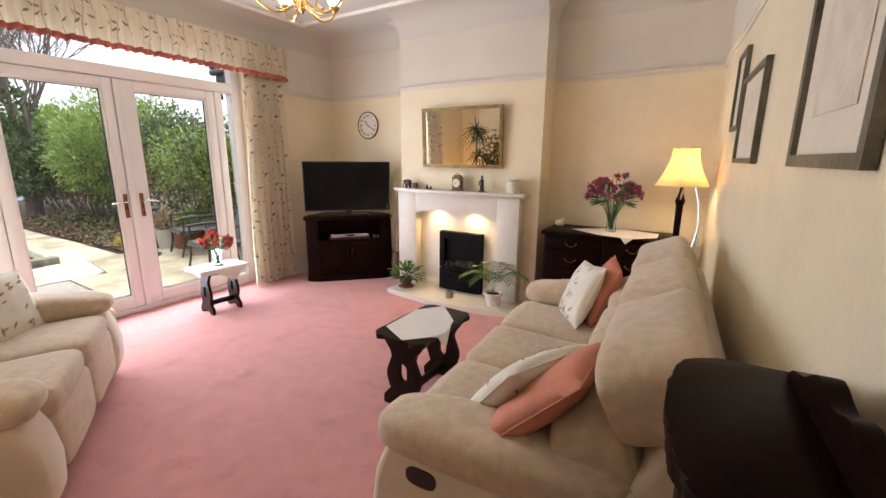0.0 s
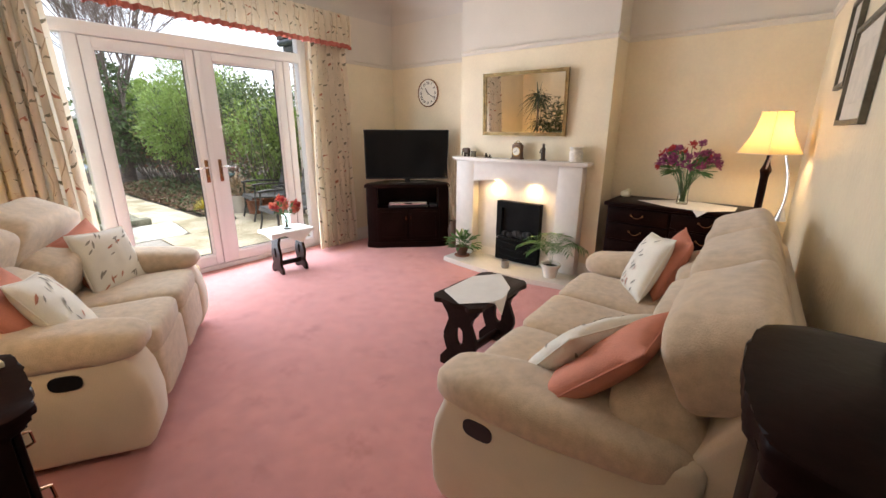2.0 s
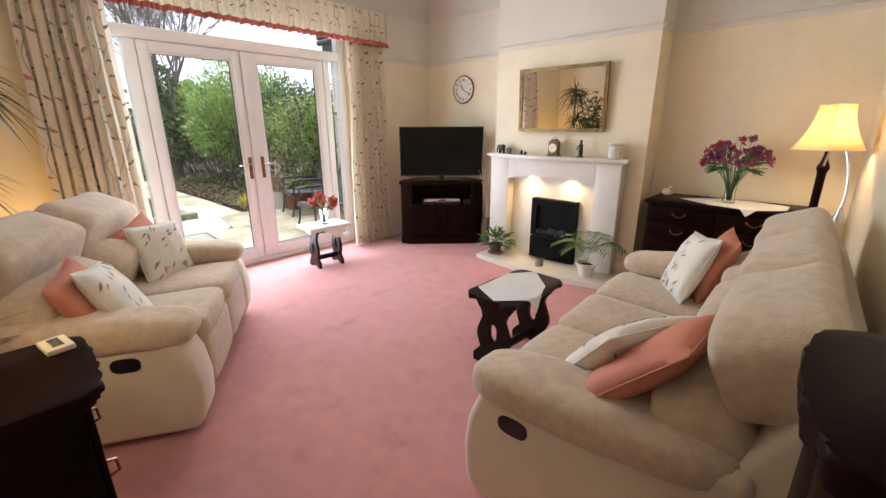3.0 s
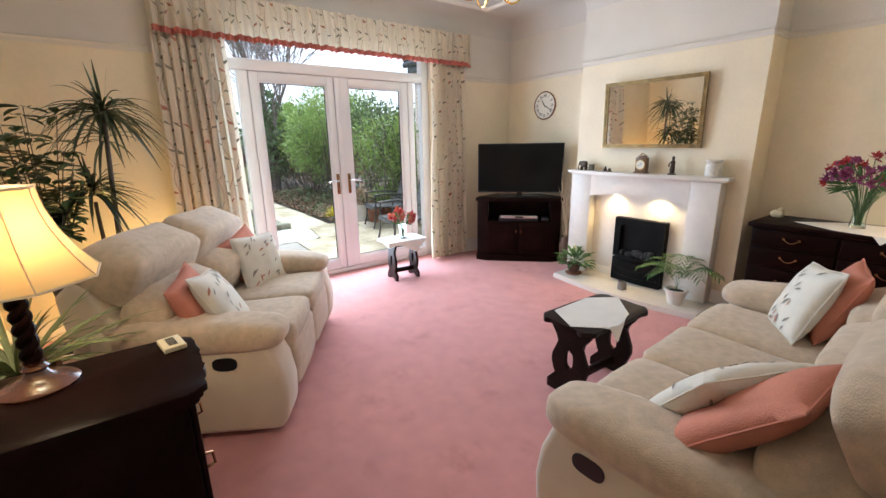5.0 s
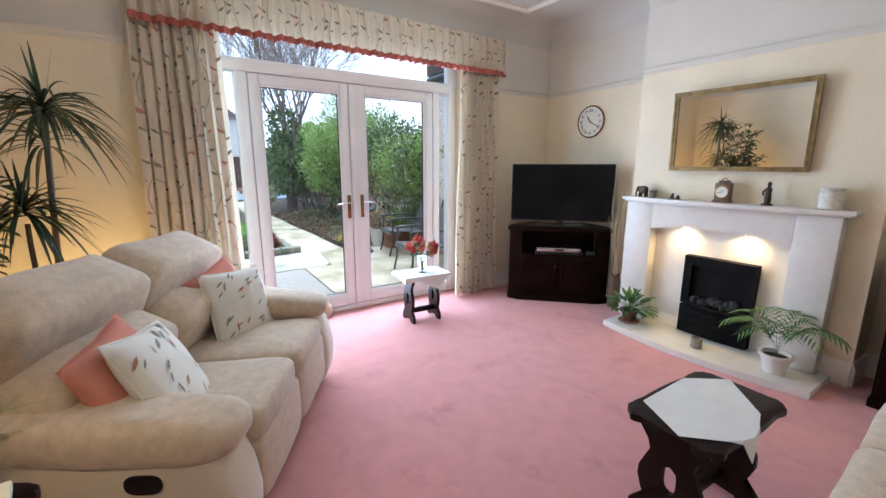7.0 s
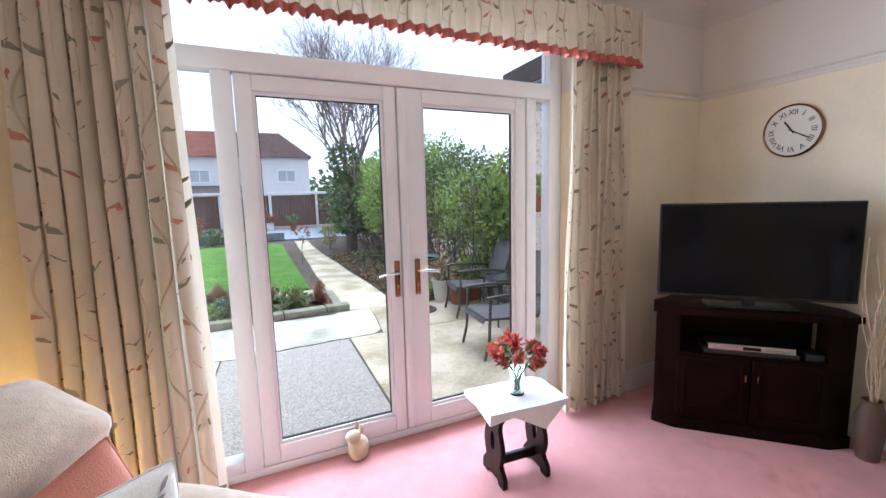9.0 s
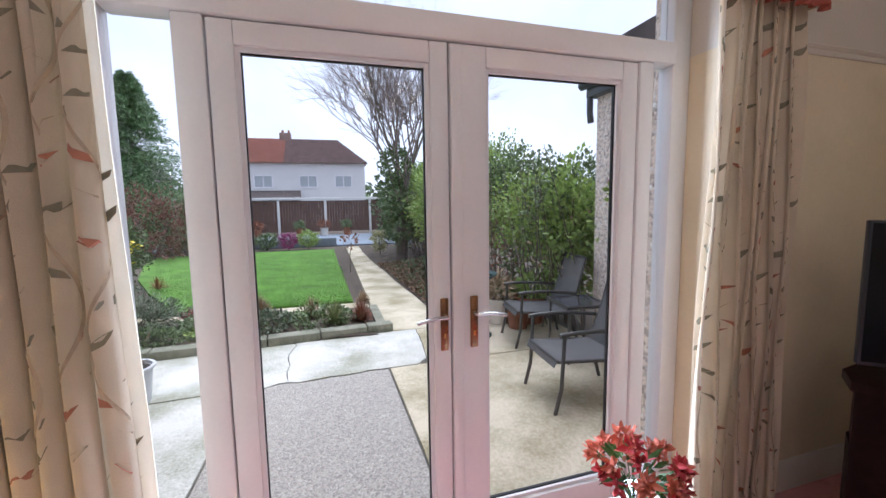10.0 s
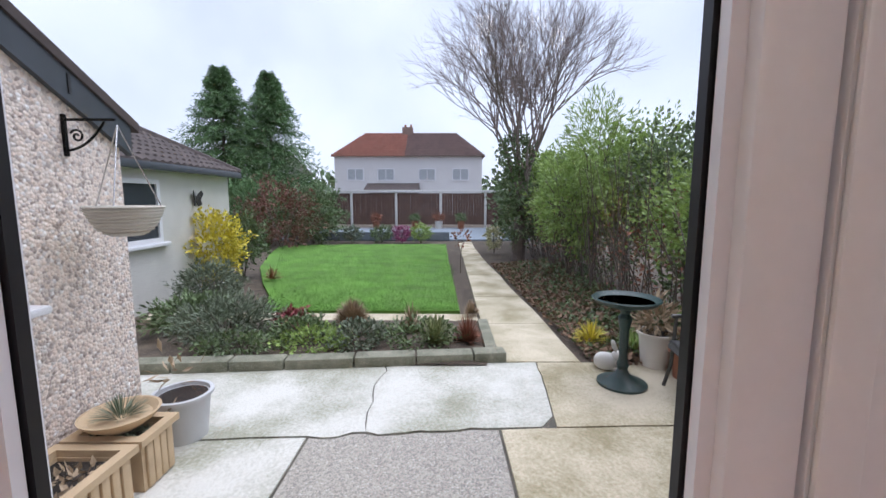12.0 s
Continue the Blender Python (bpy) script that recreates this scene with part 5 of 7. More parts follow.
# ---- serpentine cabinets ----
def serpent_cabinet(name, label, m, w, dpt, h, gallery):
    """Front towards +y with a serpentine top edge."""
    c = thing(name, label, "cabinet", m)
    pts = [(-w / 2, -dpt / 2)] + [(w / 2, -dpt / 2)]
    for k in range(25):
        t = k / 24
        x = w / 2 - w * t
        u = abs(2 * t - 1)
        bowed = 0.05 if gallery else 0.02
        pts.append((x, dpt / 2 - bowed * u ** 2.2 + 0.010 * math.cos(5 * PI * u) * u - 0.03 * u ** 14))
    bm = B()
    slab(bm, pts, h - 0.022, h, None, 0.007)
    part("top", bm, M_MAHOG, c)
    bm = B()
    slab(bm, [(x * 0.975, y * 0.97) for x, y in pts], h - 0.042, h - 0.023)
    part("top_moulding", bm, M_MAHOG, c)
    bm = B()
    slab(bm, [(x * 0.95, y * 0.945) for x, y in pts], h - 0.058, h - 0.043, None, 0.004)
    part("cove_moulding", bm, M_MAHOG, c)
    bm = B()
    box(bm, -w / 2 + 0.025, -dpt / 2 + 0.015, 0.06, w / 2 - 0.025, dpt / 2 - 0.065, h - 0.042, 0.006)
    part("body", bm, M_MAHOG, c)
    bm = B()
    box(bm, -w / 2 + 0.012, -dpt / 2 + 0.01, 0.0, w / 2 - 0.012, dpt / 2 - 0.05, 0.06, 0.01)
    part("plinth", bm, M_MAHOG, c)
    for sg in (-1, 1):
        x0, x1 = sorted((sg * 0.004, sg * (w / 2 - 0.04)))
        bm = B()
        box(bm, x0, dpt / 2 - 0.064, 0.09, x1, dpt / 2 - 0.046, h - 0.06, 0.006)
        d2 = part("door", bm, M_MAHOG, c)
        bm = B()
        hx = sg * (w / 2 - 0.07) if not gallery else sg * 0.03
        tube(bm, [(hx, dpt / 2 - 0.046, h * 0.66), (hx, dpt / 2 - 0.025, h * 0.655), (hx, dpt / 2 - 0.022, h * 0.60), (hx, dpt / 2 - 0.046, h * 0.59)], 0.005, 6)
        part("drop_handle", bm, M_BRONZE, d2)
    if gallery:
        bm = B()
        o = [(-w / 2 + 0.02, 0.0), (w / 2 - 0.02, 0.0)]
        for k in range(21):
            t = k / 20
            o.append((w / 2 - 0.02 - (w - 0.04) * t, 0.004 + 0.06 * math.sin(PI * t) ** 0.8 + 0.012 * math.cos(6 * PI * t) * math.sin(PI * t)))
        slab(bm, o, -0.014, 0.014, Matrix(((1, 0, 0, 0), (0, 0, 1, -dpt / 2 + 0.05), (0, 1, 0, h), (0, 0, 0, 1))))
        part("gallery", bm, M_MAHOG, c, "shaped back gallery")
    return c


serpent_cabinet("lamp_cabinet", "dark mahogany cabinet with a serpentine top", pose(-0.41, 0.735, 0), 0.47, 0.88, 0.765, False)
serpent_cabinet("wall_cabinet", "tall dark mahogany cabinet with a shaped gallery", pose(1.288, 1.86, 0, 0, 0, 92.7), 0.46, 0.26, 1.09, True)
rc = thing("reminder_calendar", "small ivory desk calendar with dark figures", "calendar", pose(-0.56, 1.10, 0.765, 0, 0, 10))
bm = B()
box(bm, -0.055, -0.035, 0, 0.055, 0.035, 0.018, 0.003)
part("case", bm, M_BEIGEPLASTIC, rc)
for k in range(5):
    bm = B()
    box(bm, -0.036 + 0.015 * k, -0.014, 0.0175, -0.027 + 0.015 * k, 0.014, 0.0195)
    part("figure_bar", bm, M_DARK, rc)

# ---- cushions ----


def cushion(label, c, rot, half, m, prints, seed):
    q = thing("cushion", label, "cushion", Matrix.Translation(c) @ rot.to_4x4(), "scatter cushions")
    th = 0.065

    def surf(u, v, sg=1):
        a, b = 2 * u - 1, 2 * v - 1
        k = max(0.0, (1 - abs(a) ** 2.6) * (1 - abs(b) ** 2.6))
        pinch = 1 - 0.07 * (1 - abs(a)) * (abs(b) ** 4) - 0.07 * (1 - abs(b)) * (abs(a) ** 4)
        wr = 0.006 * noise.noise(Vector((a * 3 + seed, b * 3, seed)))
        return Vector((half * a * (pinch + 0.0), half * b * pinch, sg * (th * k ** 0.5 + wr * k)))
    n = 22
    bm = B()
    gr = [[[bm.verts.new(surf(i / n, j / n, sg)) for j in range(n + 1)] for i in range(n + 1)] for sg in (1, -1)]
    for g in gr:
        for i in range(n):
            for j in range(n):
                bm.faces.new((g[i][j], g[i + 1][j], g[i + 1][j + 1], g[i][j + 1]))
    bmesh.ops.remove_doubles(bm, verts=bm.verts, dist=0.0004)
    part("cover", bm, m, q, smooth=80)
    bm = B()
    e = [surf(i / n, 0) for i in range(n)] + [surf(1, i / n) for i in range(n)] + [surf(1 - i / n, 1) for i in range(n)] + [surf(0, 1 - i / n) for i in range(n + 1)]
    tube(bm, e, 0.0035, 5)
    part("piping", bm, m, q)
    if prints:
        for sg in (1, -1):
            rn = random.Random(seed + sg)
            vsd = {0: ([], []), 1: ([], [])}
            for k in range(24):
                u, v, a, L = rn.uniform(0.1, 0.9), rn.uniform(0.1, 0.9), rn.uniform(0.3, 1.6) + PI * (k % 2), rn.uniform(0.04, 0.062) / (2 * half)
                vs, fs = vsd[1 if k % 4 == 3 else 0]
                b0 = len(vs)
                for t, w in ((0, 0), (0.4, 0.12), (0.8, 0.08), (1, 0), (0.8, -0.08), (0.4, -0.12)):
                    uu, vv = u + L * (t * math.cos(a) - w * math.sin(a)), v + L * (t * math.sin(a) + w * math.cos(a))
                    p = surf(min(max(uu, 0.01), 0.99), min(max(vv, 0.01), 0.99), sg)
                    vs.append(p + Vector((0, 0, 0.0035 * sg)))
                fs.append(tuple(range(b0, b0 + 6)))
            for k, mt in ((0, M_LEAFGREY), (1, M_LEAFRED)):
                raw("leaf_print", vsd[k][0], vsd[k][1], mt, q)
    return q


def facing(direction, spin=0, up=(0, 0, 1)):
    """A turn that points a cushion's broad side along direction, its own y upward, then spun."""
    z = Vector(direction).normalized()
    x = Vector(up).cross(z).normalized()
    y = z.cross(x)
    return Matrix((x, y, z)).transposed() @ Matrix.Rotation(radians(spin), 3, "Z")


CREAM = "cream cushion with printed leaves propped on the sofa"
PEACH = "plain peach cotton cushion propped on the sofa"
sf = Vector((0.505, 0.863, 0))   # the way the two-seat sofa faces
sl = Vector((0.863, -0.505, 0))
c0 = Vector((-1.465, 1.91, 0))
cushion(PEACH, c0 - sf * 0.50 + sl * 0.44 + Vector((0, 0, 0.63)), facing(sf + sl * -0.15 + Vector((0, 0, 0.45)), 8), 0.2, M_PEACH, False, 1)
cushion(CREAM, c0 - sf * 0.40 + sl * 0.38 + Vector((0, 0, 0.61)), facing(sf + sl * -0.25 + Vector((0, 0, 0.6)), -10), 0.21, M_CUSHION, True, 2)
cushion(PEACH, c0 - sf * 0.56 - sl * 0.47 + Vector((0, 0, 0.655)), facing(sf + sl * 0.3 + Vector((0, 0, 0.4)), 14), 0.19, M_PEACH, False, 3)
cushion(CREAM, c0 - sf * 0.45 - sl * 0.42 + Vector((0, 0, 0.63)), facing(sf + sl * 0.45 + Vector((0, 0, 0.4)), -4), 0.2, M_CUSHION, True, 4)
wf = Vector((-1, -0.044, 0))
cushion(CREAM, Vector((0.69, 2.53, 0.64)), facing(wf + Vector((0, 0.5, 0.95)), 0), 0.215, M_CUSHION, True, 5)
cushion(PEACH, Vector((0.80, 2.43, 0.68)), facing(wf + Vector((0, 0.15, 0.95)), 6), 0.24, M_PEACH, False, 6)
cushion(PEACH, Vector((0.74, 3.78, 0.67)), facing(wf + Vector((0, -0.2, 0.4)), 0), 0.2, M_PEACH, False, 7)
cushion(CREAM, Vector((0.62, 3.72, 0.65)), facing(wf + Vector((0, -0.45, 0.5)), 8), 0.2, M_CUSHION, True, 8)

# ---- tall house plants behind the two-seat sofa ----
rnd = random.Random(31)
dc = thing("dragon_tree", "tall dragon tree with spiky crowns in a pot", "house plant", pose(-2.42, 0.90, 0))
pot(dc, 0.11, 0.15, 0.26, M_TERRA)
bm = B()
tube(bm, arc((0.0, 0, 0.22), (-0.03, 0.03, 1.0), (0.02, 0.09, 1.66), 14), 0.017, 8, 0.013)
part("stem", bm, M_BARK, dc)
bm = B()
tube(bm, arc((0.01, 0.0, 0.22), (0.05, -0.06, 0.7), (0.02, -0.05, 1.12), 10), 0.015, 8, 0.011)
part("stem", bm, M_BARK, dc)
for cx, cy, cz, n, R in ((0.02, 0.09, 1.66, 85, 0.41), (0.02, 0.07, 1.5, 18, 0.34), (0.02, -0.05, 1.16, 75, 0.36)):
    vs, fs = [], []
    for k in range(n):
        d = rdir(rnd, 0.0, 0.95)
        L = R * rnd.uniform(0.75, 1.15)
        blade(vs, fs, (cx, cy, cz + 0.05 * d.z), Vector((cx, cy, cz)) + d * L, 0.018, L * rnd.uniform(0.55, 1.15) * (1 - 0.5 * d.z ** 2), rnd, 8)
    for k in range(3):
        a = 2.3 * k + cz
        blade(vs, fs, (cx, cy, cz), (cx + 0.07 * math.cos(a), cy + 0.07 * math.sin(a), cz + R * 0.85), 0.018, 0.02, rnd, 6)
    raw("crown", vs, fs, M_DKGREEN, dc)
wfig = thing("weeping_fig", "leafy rubber plant with dark broad leaves", "house plant", pose(-2.2, 0.61, 0))
pot(wfig, 0.10, 0.13, 0.24, M_WHITEPOT)
bm = B()
vs, fs = [], []
for k in range(20):
    a = k * 2.4
    tip = Vector((math.cos(a) * rnd.uniform(0.08, 0.34), math.sin(a) * rnd.uniform(0.05, 0.28), rnd.uniform(1.0, 1.72)))
    if tip.y < -0.25:
        tip.y = -0.25
    pts = arc((0, 0, 0.22), (tip.x * 0.2, tip.y * 0.2, 0.9), tip, 10)
    tube(bm, pts, 0.007, 6, 0.002)
    for i in range(6, 11):
        for j in range(5):
            d = rdir(rnd, -0.5, 0.4)
            leaf(vs, fs, pts[i] + d * 0.015, d, (0, 0, 1), rnd.uniform(0.075, 0.11), 0.052)
tagged(part("branchwork", bm, M_BARK, wfig), kind="stuff")
raw("leaves", vs, fs, mat("fig_leaf_green", (0.075, 0.115, 0.04), 0.4, var=0.3, scale=9, bump=0.05, island=0.6), wfig)
sp = thing("spider_plant", "arching striped spider plant in a pot on a stool", "house plant", pose(-1.0, 0.60, 0))
pot(sp, 0.09, 0.12, 0.2, M_TERRA, 0.42)
bm = B()
lathe(bm, [(0.15, 0.0), (0.12, 0.03), (0.03, 0.1), (0.03, 0.34), (0.12, 0.39), (0.15, 0.4), (0.15, 0.42), (0, 0.42)], 24)
part("stool", bm, M_MAHOG, sp)
vs, fs = [], []
for k in range(130):
    d = rdir(rnd, 0.25, 0.95)
    L = rnd.uniform(0.36, 0.62)
    tip = Vector((d.x * L, d.y * L, 0.6 + d.z * L))
    if tip.y < -0.42:
        tip.y = -0.42
    blade(vs, fs, (0, 0, 0.6), tip, 0.016, rnd.uniform(0.1, 0.3), rnd, 7)
raw("leaves", vs, fs, M_VARIEG, sp)

# ---- pictures on the papered wall ----


def picture(label, y0, y1, z0, z1, w=0.022):
    pic = thing("framed_picture", label, "picture", mr, "wall pictures")
    x0, x1 = y0 - WR0.y, y1 - WR0.y
    mx = Matrix(((1, 0, 0, 0), (0, 0, 1, 0.002), (0, 1, 0, 0), (0, 0, 0, 1)))
    bm = B()
    ring(bm, [(x0, z0), (x1, z0), (x1, z1), (x0, z1)], [(x0 + w, z0 + w), (x1 - w, z0 + w), (x1 - w, z1 - w), (x0 + w, z1 - w)], 0.0, 0.022, mx)
    part("frame", bm, M_FRAMEWOOD, pic, smooth=0)
    bm = B()
    box(bm, x0 + w - 0.002, 0.004, z0 + w - 0.002, x1 - w + 0.002, 0.01, z1 - w + 0.002)
    part("mount", bm, M_PAPER, pic, smooth=0)
    bm = B()
    box(bm, x0 + w * 4, 0.0105, z0 + w * 4, x1 - w * 4, 0.0125, z1 - w * 4)
    part("print", bm, mat("faded_print", (0.69, 0.61, 0.49), 0.6, var=0.1, scale=14), pic, smooth=0)


picture("pale print in a grey-gilt frame", 3.93, 4.25, 1.637, 2.05)
picture("pale print in a slim grey-gilt frame", 3.28, 3.88, 1.458, 1.87)
picture("large pale print in a grey-gilt frame", 2.13, 2.66, 1.456, 1.95, 0.03)

col = thing("photo_collage", "cluster of small dark photo frames on the wall", "photo frames", pose(-1.24, YS + 0.002, 1.55))
for px, pz, w, h in ((-0.12, 0.12, 0.1, 0.13), (0.02, 0.16, 0.13, 0.1), (0.14, 0.05, 0.1, 0.13), (-0.1, -0.06, 0.13, 0.1), (0.04, -0.02, 0.1, 0.12), (0.03, -0.18, 0.13, 0.1)):
    bm = B()
    ring(bm, [(px - w / 2, pz - h / 2), (px + w / 2, pz - h / 2), (px + w / 2, pz + h / 2), (px - w / 2, pz + h / 2)], [(px - w / 2 + 0.018, pz - h / 2 + 0.018), (px + w / 2 - 0.018, pz - h / 2 + 0.018), (px + w / 2 - 0.018, pz + h / 2 - 0.018), (px - w / 2 + 0.018, pz + h / 2 - 0.018)], 0.0, 0.02, MX)
    fr = part("photo_frame", bm, M_DARK, col, smooth=0)
    bm = B()
    box(bm, px - w / 2 + 0.016, 0.004, pz - h / 2 + 0.016, px + w / 2 - 0.016, 0.008, pz + h / 2 - 0.016)
    part("photo", bm, M_PAPER, fr, smooth=0)

# ---- chandelier ----
cl = thing("chandelier", "brass five-arm ceiling light with frosted tulip shades, lit", "ceiling light", pose(CHAND[0], CHAND[1], 0))
bm = B()
lathe(bm, [(0.06, 2.898), (0.06, 2.885), (0.03, 2.86), (0.008, 2.85), (0.008, 2.56), (0.02, 2.54), (0.03, 2.5), (0.02, 2.46), (0.03, 2.42), (0.018, 2.38), (0.022, 2.36), (0, 2.33)], 20)
part("stem", bm, M_BRASS, cl)
for k in range(5):
    a = k * 2 * PI / 5 + 0.3
    R = Matrix.Rotation(a, 4, "Z")
    bm = B()
    tube(bm, arc((0.02, 0, 2.42), (0.12, 0, 2.28), (0.23, 0, 2.36), 10) + arc((0.23, 0, 2.36), (0.29, 0, 2.41), (0.27, 0, 2.44), 5)[1:], 0.007, 8)
    tube(bm, [(0.13 + 0.035 * math.cos(t), 0, 2.385 + 0.035 * math.sin(t)) for t in (i * 0.45 for i in range(13))], 0.004, 6)
    lathe(bm, [(0.004, -0.02), (0.03, 0.0), (0.035, 0.015), (0.02, 0.02)], 14, (0.27, 0, 2.43))
    bm.transform(R)
    am = part("arm", bm, M_BRASS, cl)
    bm = B()
    lathe(bm, [(0.022, 0.0), (0.045, 0.03), (0.05, 0.06), (0.045, 0.085), (0.062, 0.11), (0.059, 0.11), (0.042, 0.085), (0.046, 0.06), (0.04, 0.03), (0.0, 0.005)], 18, (0.27, 0, 2.445))
    bm.transform(R)
    ts = part("tulip_shade", bm, M_BULB, am, "frosted glass tulip shade")
    ts.visible_shadow = False

# ---- dog figure by the doors ----
dg = thing("animal_doorstop", "cream plush animal doorstop by the glass doors", "doorstop", pose(-3.2, 2.58, 0, 0, 0, 20))
bm = B()
puff(bm, (0, 0, 0.07), (0.05, 0.06, 0.07), 0.8, 0.8)
puff(bm, (0.0, -0.03, 0.15), (0.038, 0.045, 0.035), 0.9, 0.9)
for sx in (-0.02, 0.025):
    puff(bm, (sx, 0.01, 0.19), (0.01, 0.012, 0.028), 0.9, 0.9, None, 10, 8)
part("figure", bm, mat("cream_plush", (0.55, 0.45, 0.30), 0.95, var=0.2, fine=150, bump=0.5), dg)

ul = thing("floor_uplight", "small brass floor uplight behind the sofa, lit", "floor light", pose(-2.8, 1.05, 0))
bm = B()
lathe(bm, [(0.07, 0), (0.075, 0.02), (0.07, 0.2), (0.065, 0.2), (0.065, 0.03), (0, 0.03)], 20)
part("housing", bm, M_BRASS, ul)
bm = B()
puff(bm, (0, 0, 0.14), (0.04, 0.04, 0.05), 1, 1, None, 12, 8)
ub = part("bulb", bm, M_BULB, ul)


# ---- outdoors: ground, patio, path, lawn ----
# the garden lies a little askew to the house: built square, then turned as a whole
GARDEN = Matrix.Translation((-2.932, 2.552, 0)) @ Matrix.Rotation(radians(-1.87), 4, "Z") @ Matrix.Translation((2.802, -2.476, 0))
indoor = set(bpy.data.objects)
bm = B()
bmesh.ops.create_grid(bm, x_segments=40, y_segments=40, size=300)
bm.transform(Matrix.Translation((-120, 0, ZG - 0.04)))
for f in [f for f in bm.faces if f.calc_center_median().x > 200]:
    bm.faces.remove(f)
struct("ground", bm, M_EARTH, "dark bare garden earth", "ground")


def flat(name, outline, z0, z1, m, parent=None, label="", bevel=0.0):
    bm = B()
    slab(bm, outline, z0, z1, None, bevel)
    if parent:
        return part(name, bm, m, parent, label, 0)
    return struct(name, bm, m, label, name)


patio = thing("pavement", "cracked concrete patio slabs with dark joints", "patio", kind="structure")
flat("joint_bed", [(-3.0, -0.6), (-3.0, 5.4), (-6.8, 5.4), (-6.8, -0.6)], ZG - 0.06, ZG - 0.012, M_JOINT, patio)


def crack(x0, y0, x1, y1, n, amp, seed):
    rn = random.Random(seed)
    return [(x0 + (x1 - x0) * k / n + (rn.uniform(-amp, amp) if 0 < k < n else 0), y0 + (y1 - y0) * k / n) for k in range(n + 1)]


cA = crack(-5.40, 0.35, -5.47, 1.54, 6, 0.008, 1)
cB = crack(-5.47, 1.56, -5.57, 2.88, 14, 0.03, 2)
cC = crack(-5.57, 2.90, -5.66, 5.3, 8, 0.01, 3)
gx = 0.012
flat("slab", [(-3.0, 0.35), (-3.0, 1.48)] + [(-5.47 + gx, 1.54)] + [(x + gx, y) for x, y in cA[::-1][1:]], ZG - 0.05, ZG, M_CONC, patio, "", 0.004)
flat("slab", [(-3.0, 1.495), (-3.0, 2.90)] + [(x + gx, y) for x, y in cB[::-1]], ZG - 0.05, ZG - 0.003, M_CONCPEB, patio, "", 0.004)
flat("slab", [(-3.0, 2.915), (-3.0, 5.3)] + [(x + gx, y) for x, y in cC[::-1]], ZG - 0.05, ZG + 0.002, M_CONCWARM, patio, "", 0.004)
cD = [(y, x) for x, y in crack(1.95, -5.5, 1.9, -6.72, 8, 0.05, 4)]
cE = [(y, x) for x, y in crack(3.3, -5.6, 3.42, -6.78, 8, 0.012, 5)]
flat("slab", [(x - gx, y) for x, y in cA + cB[1:5]] + [(x, y - 0.006) for x, y in cD[1:]] + [(-6.72, -0.6), (-5.6, -0.6)], ZG - 0.05, ZG, M_CONC, patio, "", 0.004)
flat("slab", [(x - gx, y) for x, y in cB[4:] + cC[1:2]] + [(x, y - 0.006) for x, y in cE[1:]] + [(x, y + 0.006) for x, y in cD[::-1][:-1]], ZG - 0.05, ZG + 0.002, M_CONC, patio, "", 0.004)
flat("slab", [(x - gx, y) for x, y in cC[2:]] + [(-6.78, 5.3)] + [(x, y + 0.006) for x, y in cE[::-1]], ZG - 0.05, ZG, M_CONCWARM, patio, "", 0.004)
path = thing("garden_path", "sandy concrete garden path with cracks", "path", kind="structure")
xs = [-6.80, -8.1, -9.6, -11.6, -14.2, -18.4]
rn = random.Random(6)
for a, b in zip(xs, xs[1:]):
    lo = lambda x: 2.98 - 0.005 * (x + 7)
    hi = lambda x: 3.88 + 0.045 * (x + 7) + 0.02 * math.sin(x * 2)
    flat("slab", [(a - 0.012, lo(a)), (b, lo(b)), (b, max(hi(b), lo(b) + 0.5)), ((a + b) / 2, max(hi((a + b) / 2), lo(a) + 0.5)), (a - 0.012, max(hi(a), lo(a) + 0.5))], ZG - 0.05, ZG - rn.uniform(0, 0.006), M_CONCWARM, path, "", 0.005)
flat("slab", [(-8.2, -1.6), (-8.55, -1.7), (-8.5, 2.95), (-8.15, 2.95)], ZG - 0.05, ZG + 0.01, M_CONCWARM, path, "", 0.005)
lawn_o = [(-8.66, 2.72), (-8.66, -0.15), (-9.6, -0.45), (-10.6, -1.0), (-12.5, -1.9), (-15, -2.7), (-17.0, -3.2), (-17.5, -1.0), (-17.6, 2.55), (-13, 2.62)]
flat("lawn", lawn_o, ZG - 0.06, ZG + 0.015, M_LAWN, None, "short mown green lawn")
rn = random.Random(17)
vs, fs = [], []
for k in range(40000):
    x = -8.68 - 8.7 * rn.random() ** 1.7
    y0 = -0.15 - 0.36 * (-8.7 - x)
    y = rn.uniform(max(y0, -3.1), 2.7 if x > -13 else 2.58)
    a, h = rn.uniform(0, 2 * PI), rn.uniform(0.012, 0.03)
    p = Vector((x, y, ZG + 0.012))
    w = Vector((math.cos(a), math.sin(a), 0)) * 0.0035
    b = len(vs)
    vs += [p - w, p + w, p + Vector((rn.uniform(-0.02, 0.02), rn.uniform(-0.02, 0.02), h))]
    fs.append((b, b + 1, b + 2))
tagged(raw("grass", vs, fs, M_BLADE), "short green blades of mown grass", "grass", kind="stuff")
kerb = thing("kerb", "mossy stone kerb edging the flower bed", "kerb", kind="structure")
y = -0.62
rn = random.Random(8)
while y < 3.0:
    L = rn.uniform(0.5, 0.66)
    L = min(L, 3.12 - y)
    xk = -6.46 - (y + 0.4) * 0.088
    bm = B()
    box(bm, -0.09, 0.004, ZG - 0.04, 0.09, L - 0.008, ZG + 0.10 + rn.uniform(-0.006, 0.008), 0.012)
    bm.transform(pose(xk - 0.09, y, 0, 0, 0, 5))
    part("kerb_stone", bm, M_KERB, kerb, smooth=30)
    y += L
bm = B()
